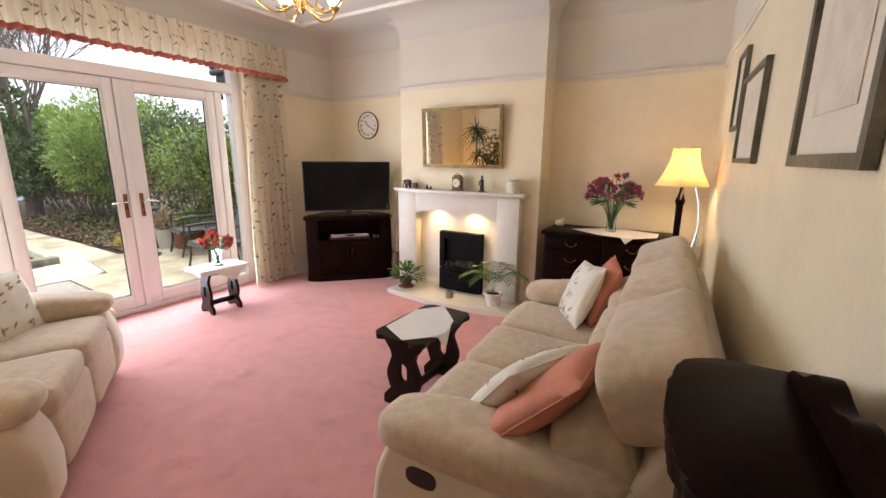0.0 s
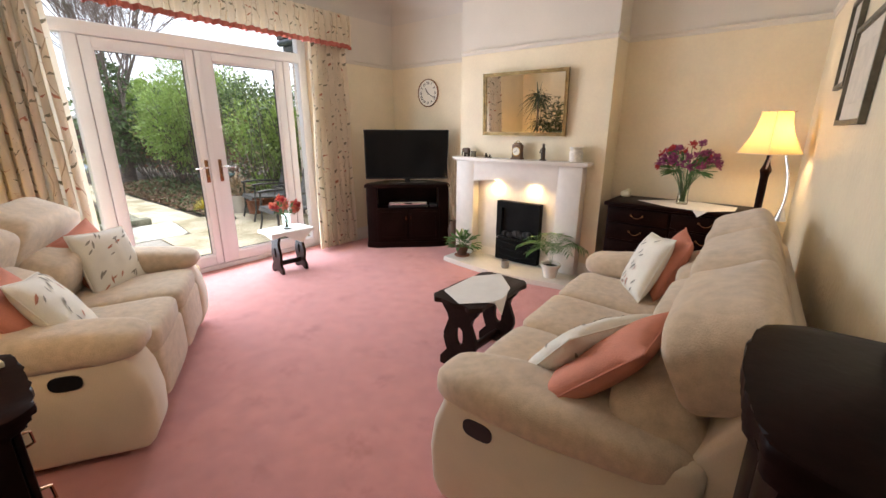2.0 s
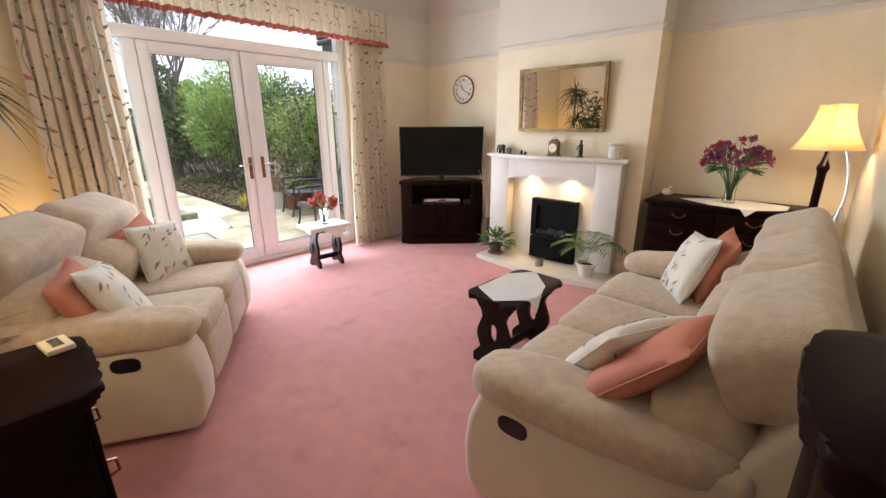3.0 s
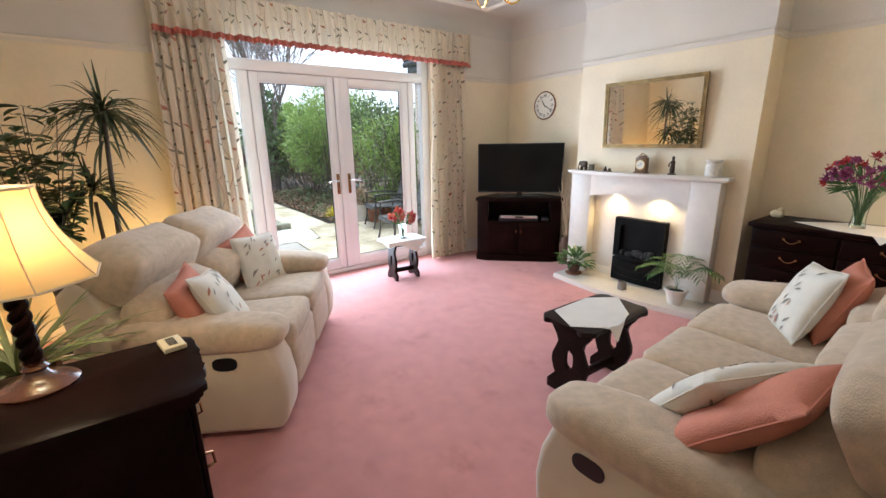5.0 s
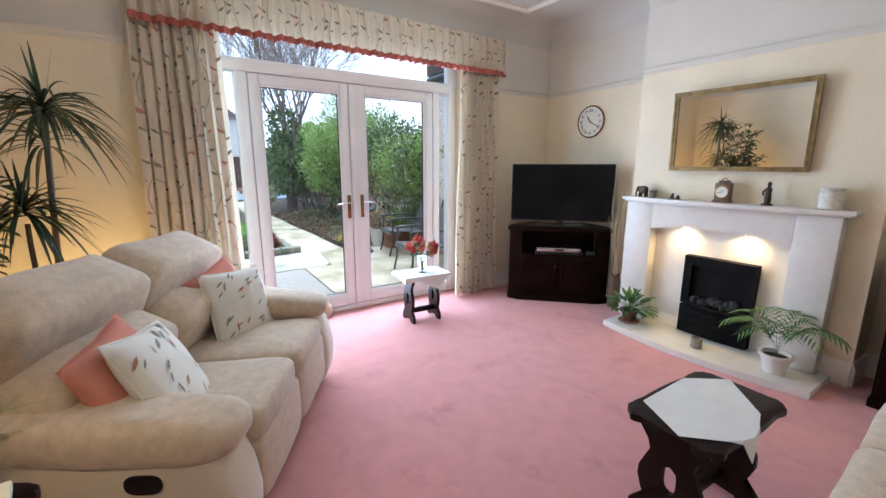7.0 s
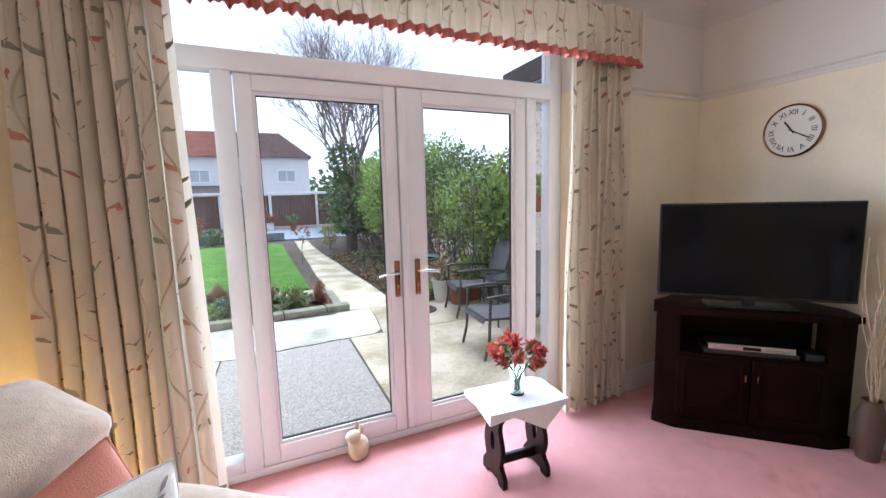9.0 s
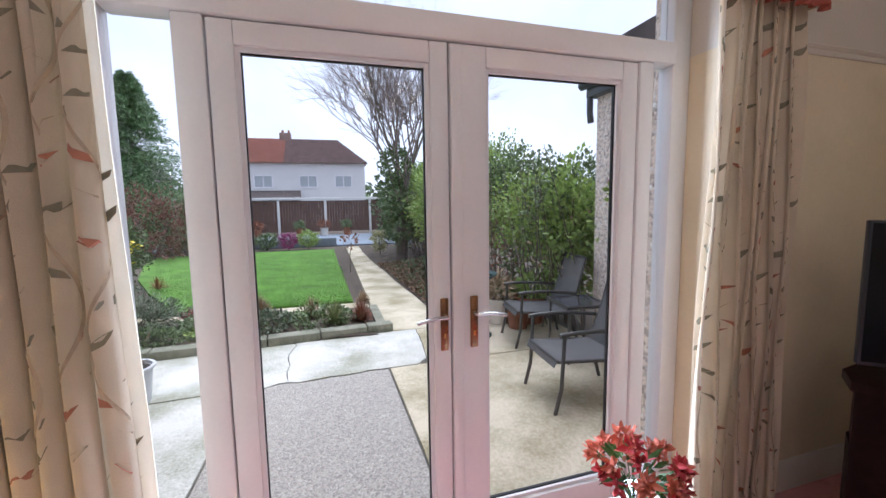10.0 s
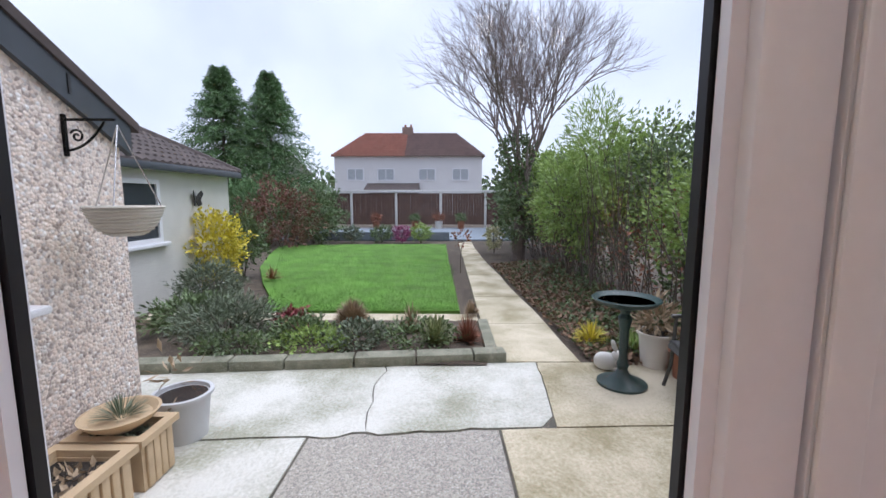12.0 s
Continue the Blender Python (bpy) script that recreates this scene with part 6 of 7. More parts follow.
box(bm, -8.1, 2.93, ZG - 0.04, -6.96, 3.06, ZG + 0.06, 0.012)
part("kerb_stone", bm, M_KERB, kerb, smooth=30)
bm = B()
bmesh.ops.create_grid(bm, x_segments=24, y_segments=40, size=1)
for v in bm.verts:
    x, y = v.co.x, v.co.y
    v.co = Vector((-7.42 + x * 0.74, 1.1 + y * 1.82, ZG + 0.02 + 0.05 * (1 - x * x) * (1 - y ** 4) + 0.03 * noise.noise(Vector((x * 5, y * 9, 0)))))
struct("flower_bed", bm, M_EARTH, "dark soil flower bed", "flower bed", 60)


# ---- foliage ----
def cloud_leaves(vs, fs, rnd, c, s, n, L, W, shell=0.55, droop=0.0):
    """n leaves through an uneven rounded mass of half sizes s about c."""
    ph = Vector((rnd.uniform(0, 50), rnd.uniform(0, 50), rnd.uniform(0, 50)))
    for _ in range(n):
        d = rdir(rnd)
        r = shell + (1 - shell) * rnd.random() ** 0.5
        r *= 0.82 + 0.6 * noise.noise(d * 2.6 + ph)
        p = Vector((c[0] + d.x * s[0] * r, c[1] + d.y * s[1] * r, c[2] + d.z * s[2] * r))
        if p.z < ZG:
            continue
        q = (d + 0.9 * rdir(rnd) + Vector((0, 0, 0.25 - droop))).normalized()
        k = rnd.uniform(0.7, 1.3)
        leaf4(vs, fs, p, q, rdir(rnd), L * k, W * k)


def leaf4(vs, fs, p, d, up, L, W):
    s = d.cross(up)
    s = s.normalized() if s.length > 1e-4 else Vector((1, 0, 0))
    n = s.cross(d)
    b = len(vs)
    vs += [p, p + d * L * 0.5 + s * W / 2 + n * W * 0.15, p + d * L, p + d * L * 0.5 - s * W / 2 + n * W * 0.15]
    fs += [(b, b + 1, b + 2), (b, b + 2, b + 3)]


def branch_tree(bm, rnd, p, d, L, r, depth, tips, bend=0.35, up=0.25):
    q = p + d * L
    mid = p + d * L * 0.5 + rdir(rnd) * L * 0.06
    tube(bm, [p, mid, q], r, 6 if depth > 3 else 4 if depth > 1 else 3, r * 0.68)
    if depth == 0:
        tips.append(q)
        return
    for k in range(3):
        nd = (d + rdir(rnd) * bend * (1.0 + 0.25 * k) + Vector((0, 0, up))).normalized()
        branch_tree(bm, rnd, p + d * L * rnd.uniform(0.6, 1.0), nd, L * rnd.uniform(0.62, 0.85), r * 0.6, depth - 1, tips, bend, up)


def shrub(name, label, cat, c, s, n, L, W, m, seed, droop=0.0, extra=()):
    t = thing(name, label, cat, pose(c[0], c[1], ZG))
    rnd = random.Random(seed)
    bm = B()
    for k in range(6):
        d = rdir(rnd, 0.3, 0.9)
        tube(bm, [(0, 0, -0.05), (d.x * s[0] * 0.4, d.y * s[1] * 0.4, max(0.05, c[2] - ZG)), (d.x * s[0] * 0.8, d.y * s[1] * 0.8, (c[2] - ZG) + d.z * s[2] * 0.8)], 0.012 * s[2] + 0.004, 5, 0.004)
    tagged(part("stems", bm, M_BARK, t), kind="stuff")
    vs, fs = [], []
    cloud_leaves(vs, fs, rnd, (0, 0, c[2] - ZG), s, n, L, W, 0.5, droop)
    tagged(raw("foliage", vs, fs, m, t), kind="stuff")
    for mm, n2, L2, W2 in extra:
        vs, fs = [], []
        cloud_leaves(vs, fs, rnd, (0, 0, c[2] - ZG), (s[0] * 1.05, s[1] * 1.05, s[2] * 1.05), n2, L2, W2, 0.8, droop)
        tagged(raw("foliage", vs, fs, mm, t), kind="stuff")
    return t


# hedge on the far side of the path: several clumps grown into one another
hd = thing("hedge", "tall overgrown mixed green hedge with tangled stems", "hedge")
rnd = random.Random(41)
bm = B()
for k in range(150):
    x, y = rnd.uniform(-16, -5.9), rnd.uniform(4.9, 5.7)
    tube(bm, [(x, y, ZG - 0.05), (x + rnd.uniform(-0.3, 0.3), y - rnd.uniform(0, 0.35), 0.7), (x + rnd.uniform(-0.5, 0.5), y - rnd.uniform(0, 0.6), rnd.uniform(1.2, 2.3))], 0.011, 4, 0.004)
tagged(part("stems", bm, M_BARK, hd), kind="stuff")
for m, n, zlo, zhi, seed in ((M_HEDGE, 34000, 0.9, 2.5, 1), (M_HEDGEDK, 30000, 0.15, 2.3, 2), (M_RUSSET, 5200, 0.2, 1.5, 3), (M_STRAW, 3600, 0.2, 1.7, 4)):
    vs, fs = [], []
    rn = random.Random(50 + seed)
    for k in range(22):
        x = -5.9 - 12.5 * (k + rn.random()) / 22
        far = max(0, (-x - 9) / 8)
        c = (x, 5.75 + rn.uniform(-0.2, 0.25) - far * 0.1, rn.uniform(zlo + 0.2, zhi - 0.35) + far * 0.5)
        cloud_leaves(vs, fs, rn, c, (0.85, 0.85, 0.75), n // 22, 0.072 + 0.03 * far, 0.04 + 0.02 * far, 0.35)
    tagged(raw("foliage", vs, fs, m, hd), kind="stuff")
vs, fs = [], []
rn = random.Random(77)
for k in range(5500):
    x, y = rn.uniform(-13, -6.9), 0
    y = rn.uniform(4.0 + 0.045 * (x + 7), 5.3)
    d = rdir(rn, -0.1, 0.9)
    leaf4(vs, fs, Vector((x, y, ZG - 0.02 + rn.random() * 0.16 * (y - 3.7))), d, rdir(rn), 0.08, 0.045)
ivb = [], []
for k in range(5200):
    x = rn.uniform(-13, -6.7)
    y = rn.uniform(3.95 + 0.045 * (x + 7), 5.2)
    leaf4(ivb[0], ivb[1], Vector((x, y, ZG + 0.01 + rn.random() * 0.12 * (y - 3.6))), rdir(rn, -0.2, 0.6), rdir(rn), 0.075, 0.045)
tagged(raw("leaf_litter", ivb[0], ivb[1], mat("brown_fallen_leaves", (0.23, 0.145, 0.09), 0.85, var=0.35, bump=0, island=0.8)), "brown fallen leaves under the hedge", "leaf litter", kind="stuff")
iv = tagged(raw("ground_ivy", vs, fs, M_HEDGEDK), "dark ivy and leaf litter under the hedge", "ivy", kind="stuff")

# bare deciduous tree with ivy on its trunk
tr = thing("tree", "bare winter tree with ivy on its trunk", "tree", pose(-14.0, 4.5, ZG))
rnd = random.Random(91)
bm = B()
tube(bm, [(0, 0, -0.1), (0.05, 0.05, 0.8), (0.0, 0.1, 1.8)], 0.2, 10, 0.14)
part("trunk", bm, M_BARK, tr)
bm, tips = B(), []
for k in range(8):
    a = k * 2.4
    branch_tree(bm, rnd, Vector((0, 0.1, 1.2 + 0.12 * k)), Vector((0.3 * math.cos(a), 0.3 * math.sin(a), 1)).normalized(), 1.75, 0.045, 6, tips, 0.46, 0.14)
tagged(part("crown", bm, mat("pale_twigs", (0.24, 0.19, 0.17), 0.9, var=0.2), tr, smooth=0), kind="stuff")
vs, fs = [], []
for k in range(3):
    cloud_leaves(vs, fs, rnd, (0.0, -0.1, 1.0 + 0.9 * k), (0.6, 0.55, 0.7), 900, 0.1, 0.07, 0.5)
tagged(raw("ivy", vs, fs, M_HEDGEDK, tr), kind="stuff")


def conifer(x, y, h, r, seed, label):
    t = thing("conifer", label, "tree", pose(x, y, ZG), "garden conifers")
    rnd = random.Random(seed)
    bm = B()
    tube(bm, [(0, 0, -0.1), (0, 0, h)], 0.14, 8, 0.02)
    part("trunk", bm, M_BARK, t)
    vs, fs = [], []
    for k in range(int(h * 110)):
        z = h * (1 - rnd.random() ** 1.25) * 0.97 + 0.25
        a = rnd.uniform(0, 2 * PI)
        R = r * (1 - z / (h + 0.3)) ** 0.92 * rnd.uniform(0.6, 1.12)
        for j in range(9):
            f = (j + 1) / 9
            p = Vector((math.cos(a) * R * f, math.sin(a) * R * f, z - 0.22 * R * f * f + 0.12 * f))
            for q in range(6):
                d = (Vector((math.cos(a), math.sin(a), -0.25)) + rdir(rnd) * 0.9).normalized()
                leaf4(vs, fs, p + rdir(rnd) * 0.07, d, rdir(rnd), 0.17, 0.035)
    tagged(raw("crown", vs, fs, M_CONIFER, t), kind="stuff")


conifer(-20.0, -6.5, 6.7, 3.9, 5, "tall dark green conifer beyond the lawn")
conifer(-20.8, -4.9, 6.7, 3.7, 6, "tall bushy green conifer beside its twin")

SHRUBS = [
    ("golden_shrub", "bright golden-leaved shrub beside the garage", (-10.3, -1.75, 0.66), (0.62, 0.62, 0.68), 3400, 0.07, 0.045, M_YELLOW, 0),
    ("green_shrub", "rounded dark green shrub", (-11.4, -1.75, 0.65), (0.55, 0.55, 0.68), 2600, 0.07, 0.04, M_HEDGEDK, 0),
    ("lavender_bush", "grey-green lavender bush in the border", (-8.9, -1.05, 0.22), (0.55, 0.5, 0.42), 2600, 0.09, 0.018, M_GREYLEAF, 0),
    ("heather_bush", "low grey-green heather bush", (-7.45, 0.0, 0.1), (0.6, 0.62, 0.32), 4200, 0.07, 0.016, M_GREYLEAF, 0),
    ("low_shrub", "low dark green ground cover", (-8.0, -0.75, 0.05), (0.6, 0.5, 0.25), 1800, 0.08, 0.03, M_HEDGEDK, 0),
    ("ground_cover", "low green ground cover with reddish leaves", (-7.35, 0.85, 0.02), (0.4, 0.4, 0.16), 1000, 0.06, 0.03, M_HEDGEDK, 0),
    ("ground_cover", "trailing grey-green ground cover", (-7.2, 1.55, 0.02), (0.4, 0.36, 0.15), 1000, 0.06, 0.03, M_GREYLEAF, 0),
    ("ground_cover", "low green ground cover in the bed", (-7.1, 1.1, 0.0), (0.35, 0.45, 0.14), 900, 0.05, 0.03, M_HEDGE, 0),
    ("ground_cover", "dark leafy ground cover in the bed", (-7.3, 2.2, 0.0), (0.45, 0.5, 0.16), 1200, 0.05, 0.028, M_HEDGEDK, 0),
    ("ground_cover", "low leafy ground cover along the kerb", (-6.95, 0.3, 0.0), (0.3, 0.5, 0.14), 900, 0.05, 0.03, M_HEDGEDK, 0),
    ("bamboo", "tall feathery olive-green bamboo", (-10.0, 5.1, 2.2), (0.9, 0.6, 1.2), 3600, 0.12, 0.02, M_HEDGE, 0),
    ("red_ground_cover", "low red-leaved plant in the bed", (-7.75, 0.62, 0.04), (0.2, 0.24, 0.14), 420, 0.06, 0.03, mat("pink_red_leaves", (0.32, 0.07, 0.08), 0.6, var=0.3, bump=0, island=0.6), 0),
    ("copper_shrub", "copper beech shrub with russet leaves", (-16.6, -3.0, 1.0), (1.2, 1.5, 1.25), 3400, 0.09, 0.05, mat("copper_leaves", (0.20, 0.085, 0.055), 0.6, var=0.35, bump=0, island=0.8), 0),
    ("evergreen_shrub", "dense dark evergreen shrub", (-18.2, -2.4, 0.9), (1.3, 1.2, 1.2), 4200, 0.12, 0.06, M_HEDGEDK, 0),
    ("evergreen_shrub", "dense dark evergreen shrub", (-17.8, -4.6, 1.0), (1.6, 1.4, 1.4), 4200, 0.12, 0.06, M_CONIFER, 0),
    ("white_shrub", "pale flowering shrub at the lawn's end", (-18.4, -1.0, 0.2), (0.35, 0.4, 0.35), 900, 0.07, 0.04, M_GREYLEAF, 0),
    ("purple_shrub", "dark purple-leaved small shrub", (-18.3, 0.9, 0.22), (0.35, 0.4, 0.35), 900, 0.07, 0.04, M_PETALPUR, 0),
    ("border_shrub", "small green border shrub", (-18.4, 1.6, 0.25), (0.45, 0.45, 0.35), 1000, 0.08, 0.04, M_HEDGE, 0),
    ("border_shrub", "small green border shrub", (-18.5, 0.1, 0.2), (0.45, 0.5, 0.32), 1000, 0.08, 0.04, M_HEDGEDK, 0),
    ("pale_shrub", "pale cream flowering shrub by the path", (-15.2, 4.0, 0.35), (0.35, 0.3, 0.4), 900, 0.07, 0.04, mat("cream_yellow_leaves", (0.5, 0.48, 0.25), 0.6, var=0.3, bump=0, island=0.6), 0),
    ("olive_shrub", "tall olive-green bushy shrub", (-11.0, 5.0, 1.5), (1.3, 0.8, 1.2), 5200, 0.10, 0.035, M_HEDGE, 0),
    ("climbing_shrub", "tangled climbing shrub by the wall", (-6.35, 5.4, 1.1), (0.6, 0.42, 1.05), 2400, 0.08, 0.05, M_HEDGE, 0),
]
for i, (nm, lb, c, s, n, L, W, m, dr) in enumerate(SHRUBS):
    shrub(nm, lb, "shrub", c, s, n, L, W, m, 100 + i, dr)


def tuft(name, label, x, y, n, h, spread, m, seed):
    vs, fs = [], []
    rnd = random.Random(seed)
    t = thing(name, label, "ornamental grass", pose(x, y, ZG + 0.04))
    for k in range(n):
        d = rdir(rnd, 0.2, 1.0)
        L = h * rnd.uniform(0.7, 1.1)
        blade(vs, fs, (d.x * 0.03, d.y * 0.03, 0), (d.x * spread, d.y * spread, d.z * L), 0.010, 0.05, rnd, 3)
    tagged(raw("blades", vs, fs, m, t), kind="stuff")


tuft("dry_grass_tuft", "rounded tuft of dry brown ornamental grass", -7.95, 1.31, 1100, 0.40, 0.27, M_STRAW, 1)
tuft("grass_tuft", "thin clump of pale green grass stems", -7.2, 2.4, 260, 0.44, 0.22, M_VARIEG, 2)
tuft("grass_tuft", "clump of dry reddish stems", -7.28, 2.75, 280, 0.38, 0.2, M_RUSSET, 3)
tuft("grass_tuft", "clump of dry straw-coloured stems", -7.6, 2.1, 220, 0.42, 0.2, M_STRAW, 4)
tuft("grass_tuft", "bright green grass clump by the path", -7.3, 4.15, 150, 0.32, 0.24, M_YELLOW, 5)
tuft("grass_tuft", "bright green grass clump by the path", -7.0, 4.5, 150, 0.32, 0.24, M_HEDGE, 6)
tuft("dry_grass_tuft", "small dry grass by the lawn's corner", -8.43, 2.87, 260, 0.26, 0.14, M_STRAW, 7)
tuft("dry_grass_tuft", "dry reeds behind the lawn", -17.6, -2.6, 120, 0.7, 0.4, M_STRAW, 8)
tuft("dry_grass_tuft", "dry reddish stems beside the lawn", -10.9, -0.95, 90, 0.35, 0.25, M_RUSSET, 9)
st = thing("rose_standard", "small bare standard rose with red leaves", "rose bush", pose(-11.8, 2.85, ZG))
bm = B()
tube(bm, [(0, 0, 0), (0.02, 0.0, 0.4), (0, 0.05, 0.75)], 0.012, 5, 0.006)
part("stem", bm, M_BARK, st)
vs, fs = [], []
cloud_leaves(vs, fs, random.Random(3), (0, 0.03, 0.8), (0.22, 0.22, 0.2), 60, 0.08, 0.05, 0.6)
raw("leaves", vs, fs, M_RUSSET, st)

# ---- pebbledashed wings either side of the patio ----
MXZ = Matrix(((1, 0, 0, 0), (0, 0, 1, 0), (0, 1, 0, 0), (0, 0, 0, 1)))


def wing(name, y0, y1, xe, ze, slope, label):
    h = thing(name, label, "house wing", kind="structure")
    z1 = ze + slope * (xe * -1 - 3.3)
    bm = B()
    slab(bm, [(-3.31, ZG - 0.1), (xe, ZG - 0.1), (xe, ze), (-3.31, z1)], y0, y1, MXZ)
    part("wall", bm, M_PEBBLE, h, smooth=0)
    return h, z1


lw, lz = wing("house_wing_1", -2.6, 0.35, -5.57, 1.84, 0.56, "pebbledashed lean-to wing with a grey bargeboard")
bm = B()
slab(bm, [(-3.31, lz + 0.0), (-5.64, 1.80), (-5.64, 2.0), (-3.31, lz + 0.2)], 0.34, 0.385, MXZ)
part("bargeboard", bm, M_FASCIA, lw, smooth=0)
bm = B()
slab(bm, [(-3.31, lz + 0.15), (-5.70, 1.96), (-5.70, 2.02), (-3.31, lz + 0.22)], -2.7, 0.40, MXZ)
part("roof", bm, M_ROOF, lw, smooth=0)
for k in range(3):
    bm = B()
    xk = -4.2 - 0.5 * k
    zk = 1.84 + 0.56 * (5.57 + xk) + 0.05
    box(bm, xk - 0.008, 0.385, zk, xk + 0.008, 0.392, zk + 0.11)
    part("joint_clip", bm, M_BLACK, lw, smooth=0)
# window in the lean-to
bm = B()
ring(bm, [(-3.72, 0.97), (-4.68, 0.97), (-4.68, 1.95), (-3.72, 1.95)], [(-3.78, 1.03), (-4.62, 1.03), (-4.62, 1.89), (-3.78, 1.89)], 0.352, 0.40, MXZ)
wf2 = part("window_frame", bm, M_UPVC, lw, smooth=0)
bm = B()
box(bm, -4.63, 0.355, 1.02, -3.77, 0.365, 1.9)
part("window_glass", bm, M_DARKGLASS, wf2, smooth=0)
bm = B()
box(bm, -4.87, 0.352, 0.925, -3.66, 0.47, 0.968, 0.008)
part("window_sill", bm, M_UPVC, lw)
rw, rz = wing("house_wing_2", 5.3, 8.0, -5.65, 2.72, 0.0, "tall pebbledashed neighbouring wing with grey gutter")
bm = B()
box(bm, -5.72, 5.2, 2.66, -3.31, 8.1, 2.86, 0.01)
part("fascia", bm, M_FASCIA, rw)
bm = B()
tube(bm, [(-5.76, 5.17, 2.8), (-3.31, 5.17, 2.8)], 0.05, 10)
part("gutter", bm, M_FASCIA, rw)
bm = B()
tube(bm, [(-5.70, 5.24, 2.8), (-5.70, 5.24, 2.5), (-5.72, 5.27, 2.4)], 0.035, 10)
part("downpipe", bm, M_FASCIA, rw)
bm = B()
box(bm, -5.8, 5.15, 2.86, -3.31, 8.2, 3.1)
part("roof", bm, M_ROOF, rw)
# the house's own outer wall, above and beside the doors
bm = B()
box(bm, -3.51, -2.6, -0.3, -3.46, OY0 - 0.01, 5.2)
struct("wall_outside_south", bm, M_PEBBLE, "pebbledashed outer wall of the house", "wall")
bm = B()
box(bm, -3.51, OY1 + 0.01, -0.3, -3.46, 8, 5.2)
struct("wall_outside_north", bm, M_PEBBLE, "pebbledashed outer wall of the house", "wall")
bm = B()
box(bm, -3.51, OY0 - 0.01, OZ, -3.46, OY1 + 0.01, 5.2)
struct("wall_outside_top", bm, M_PEBBLE, "pebbledashed outer wall over the doors", "wall")
bm = B()
box(bm, -3.49, OY0, ZG - 0.05, -3.372, OY1, -0.002, 0.01)
struct("door_step", bm, M_CONC, "concrete step under the garden doors", "step")

# ---- white-painted outbuilding with a tiled roof ----
ob = thing("outbuilding", "white-painted brick garage with a brown tiled roof", "garage")
bm = B()
box(bm, -11.25, -6.2, ZG - 0.1, -6.4, -1.9, 2.02)
part("wall", bm, M_WHITEBRICK, ob, smooth=0)
for r in range(26):
    z = ZG + 0.05 + r * 0.08
    bm = B()
    box(bm, -11.25, -1.9, z, -6.4, -1.896, z + 0.066)
    part("brick_course", bm, M_WHITEBRICK, ob, smooth=0)
n = 12
for r in range(n):
    f0, f1 = r / n, (r + 1.25) / n
    y0, y1 = -1.72 - 2.2 * f0, -1.72 - 2.2 * f1
    z0, z1 = 2.02 + 1.15 * f0, 2.02 + 1.15 * f1
    xa = -11.42 + 1.7 * f0 * 0.8
    bm = B()
    seg = 30
    for k in range(seg):
        xl, xr = xa + (-6.2 - xa) * k / seg, xa + (-6.2 - xa) * (k + 1) / seg - 0.01
        a = [bm.verts.new(p) for p in ((xl, y0, z0 + 0.045), ((xl + xr) / 2, y0, z0 + 0.075), (xr, y0, z0 + 0.045), (xr, y1, z1 + 0.02), ((xl + xr) / 2, y1, z1 + 0.05), (xl, y1, z1 + 0.02), (xl, y0, z0 + 0.01), ((xl + xr) / 2, y0, z0 + 0.01), (xr, y0, z0 + 0.01))]
        bm.faces.new((a[0], a[1], a[4], a[5]))
        bm.faces.new((a[1], a[2], a[3], a[4]))
        bm.faces.new((a[6], a[7], a[1], a[0]))
        bm.faces.new((a[7], a[8], a[2], a[1]))
    part("tile_course", bm, M_ROOF, ob, smooth=0)
bm = B()
vsr = [(-11.3, -1.85, 2.03), (-6.2, -1.85, 2.03), (-6.2, -3.92, 3.15), (-10.0, -3.92, 3.15), (-11.3, -6.1, 2.03), (-6.2, -6.1, 2.03)]
vv = [bm.verts.new(v) for v in vsr]
for f in ((0, 1, 2, 3), (0, 3, 4), (3, 2, 5, 4), (1, 5, 2), (0, 4, 5, 1)):
    bm.faces.new([vv[i] for i in f])
part("roof_deck", bm, M_ROOF, ob, smooth=0)
bm = B()
tube(bm, [(-10.0, -3.92, 3.2), (-6.2, -3.92, 3.2)], 0.09, 8)
part("ridge_tiles", bm, M_ROOF, ob)
bm = B()
tube(bm, [(-11.42, -1.72, 2.05), (-10.0, -3.92, 3.2)], 0.07, 8)
part("hip_tiles", bm, M_ROOF, ob)
bm = B()
box(bm, -11.4, -1.76, 1.93, -6.2, -1.68, 2.04, 0.01)
part("gutter", bm, M_FASCIA, ob)
bm = B()
ring(bm, [(-8.05, 0.85), (-9.15, 0.85), (-9.15, 1.8), (-8.05, 1.8)], [(-8.12, 0.92), (-9.08, 0.92), (-9.08, 1.73), (-8.12, 1.73)], -1.893, -1.85, MXZ)
ow = part("window", bm, M_UPVC, ob, smooth=0)
bm = B()
box(bm, -9.09, -1.892, 0.91, -8.11, -1.88, 1.74)
part("pane", bm, M_DARKGLASS, ow, smooth=0)
bm = B()
box(bm, -9.25, -1.893, 0.79, -7.95, -1.80, 0.848, 0.01)
part("sill", bm, M_UPVC, ow)
bf = thing("butterfly_ornament", "grey metal butterfly on the white wall", "ornament", pose(-10.1, -1.885, 1.5, 90, 0, 0))
bm = B()
for sg in (-1, 1):
    slab(bm, [(0, -0.02), (sg * 0.05, -0.12), (sg * 0.12, -0.1), (sg * 0.1, 0.0), (sg * 0.16, 0.1), (sg * 0.12, 0.16), (0, 0.03)][::sg], -0.008, 0.008, Matrix.Rotation(sg * 0.35, 4, "Y"))
tube(bm, [(0, -0.12, 0.01), (0, 0.1, 0.01)], 0.012, 6)
part("figure", bm, M_GREYMETAL, bf)

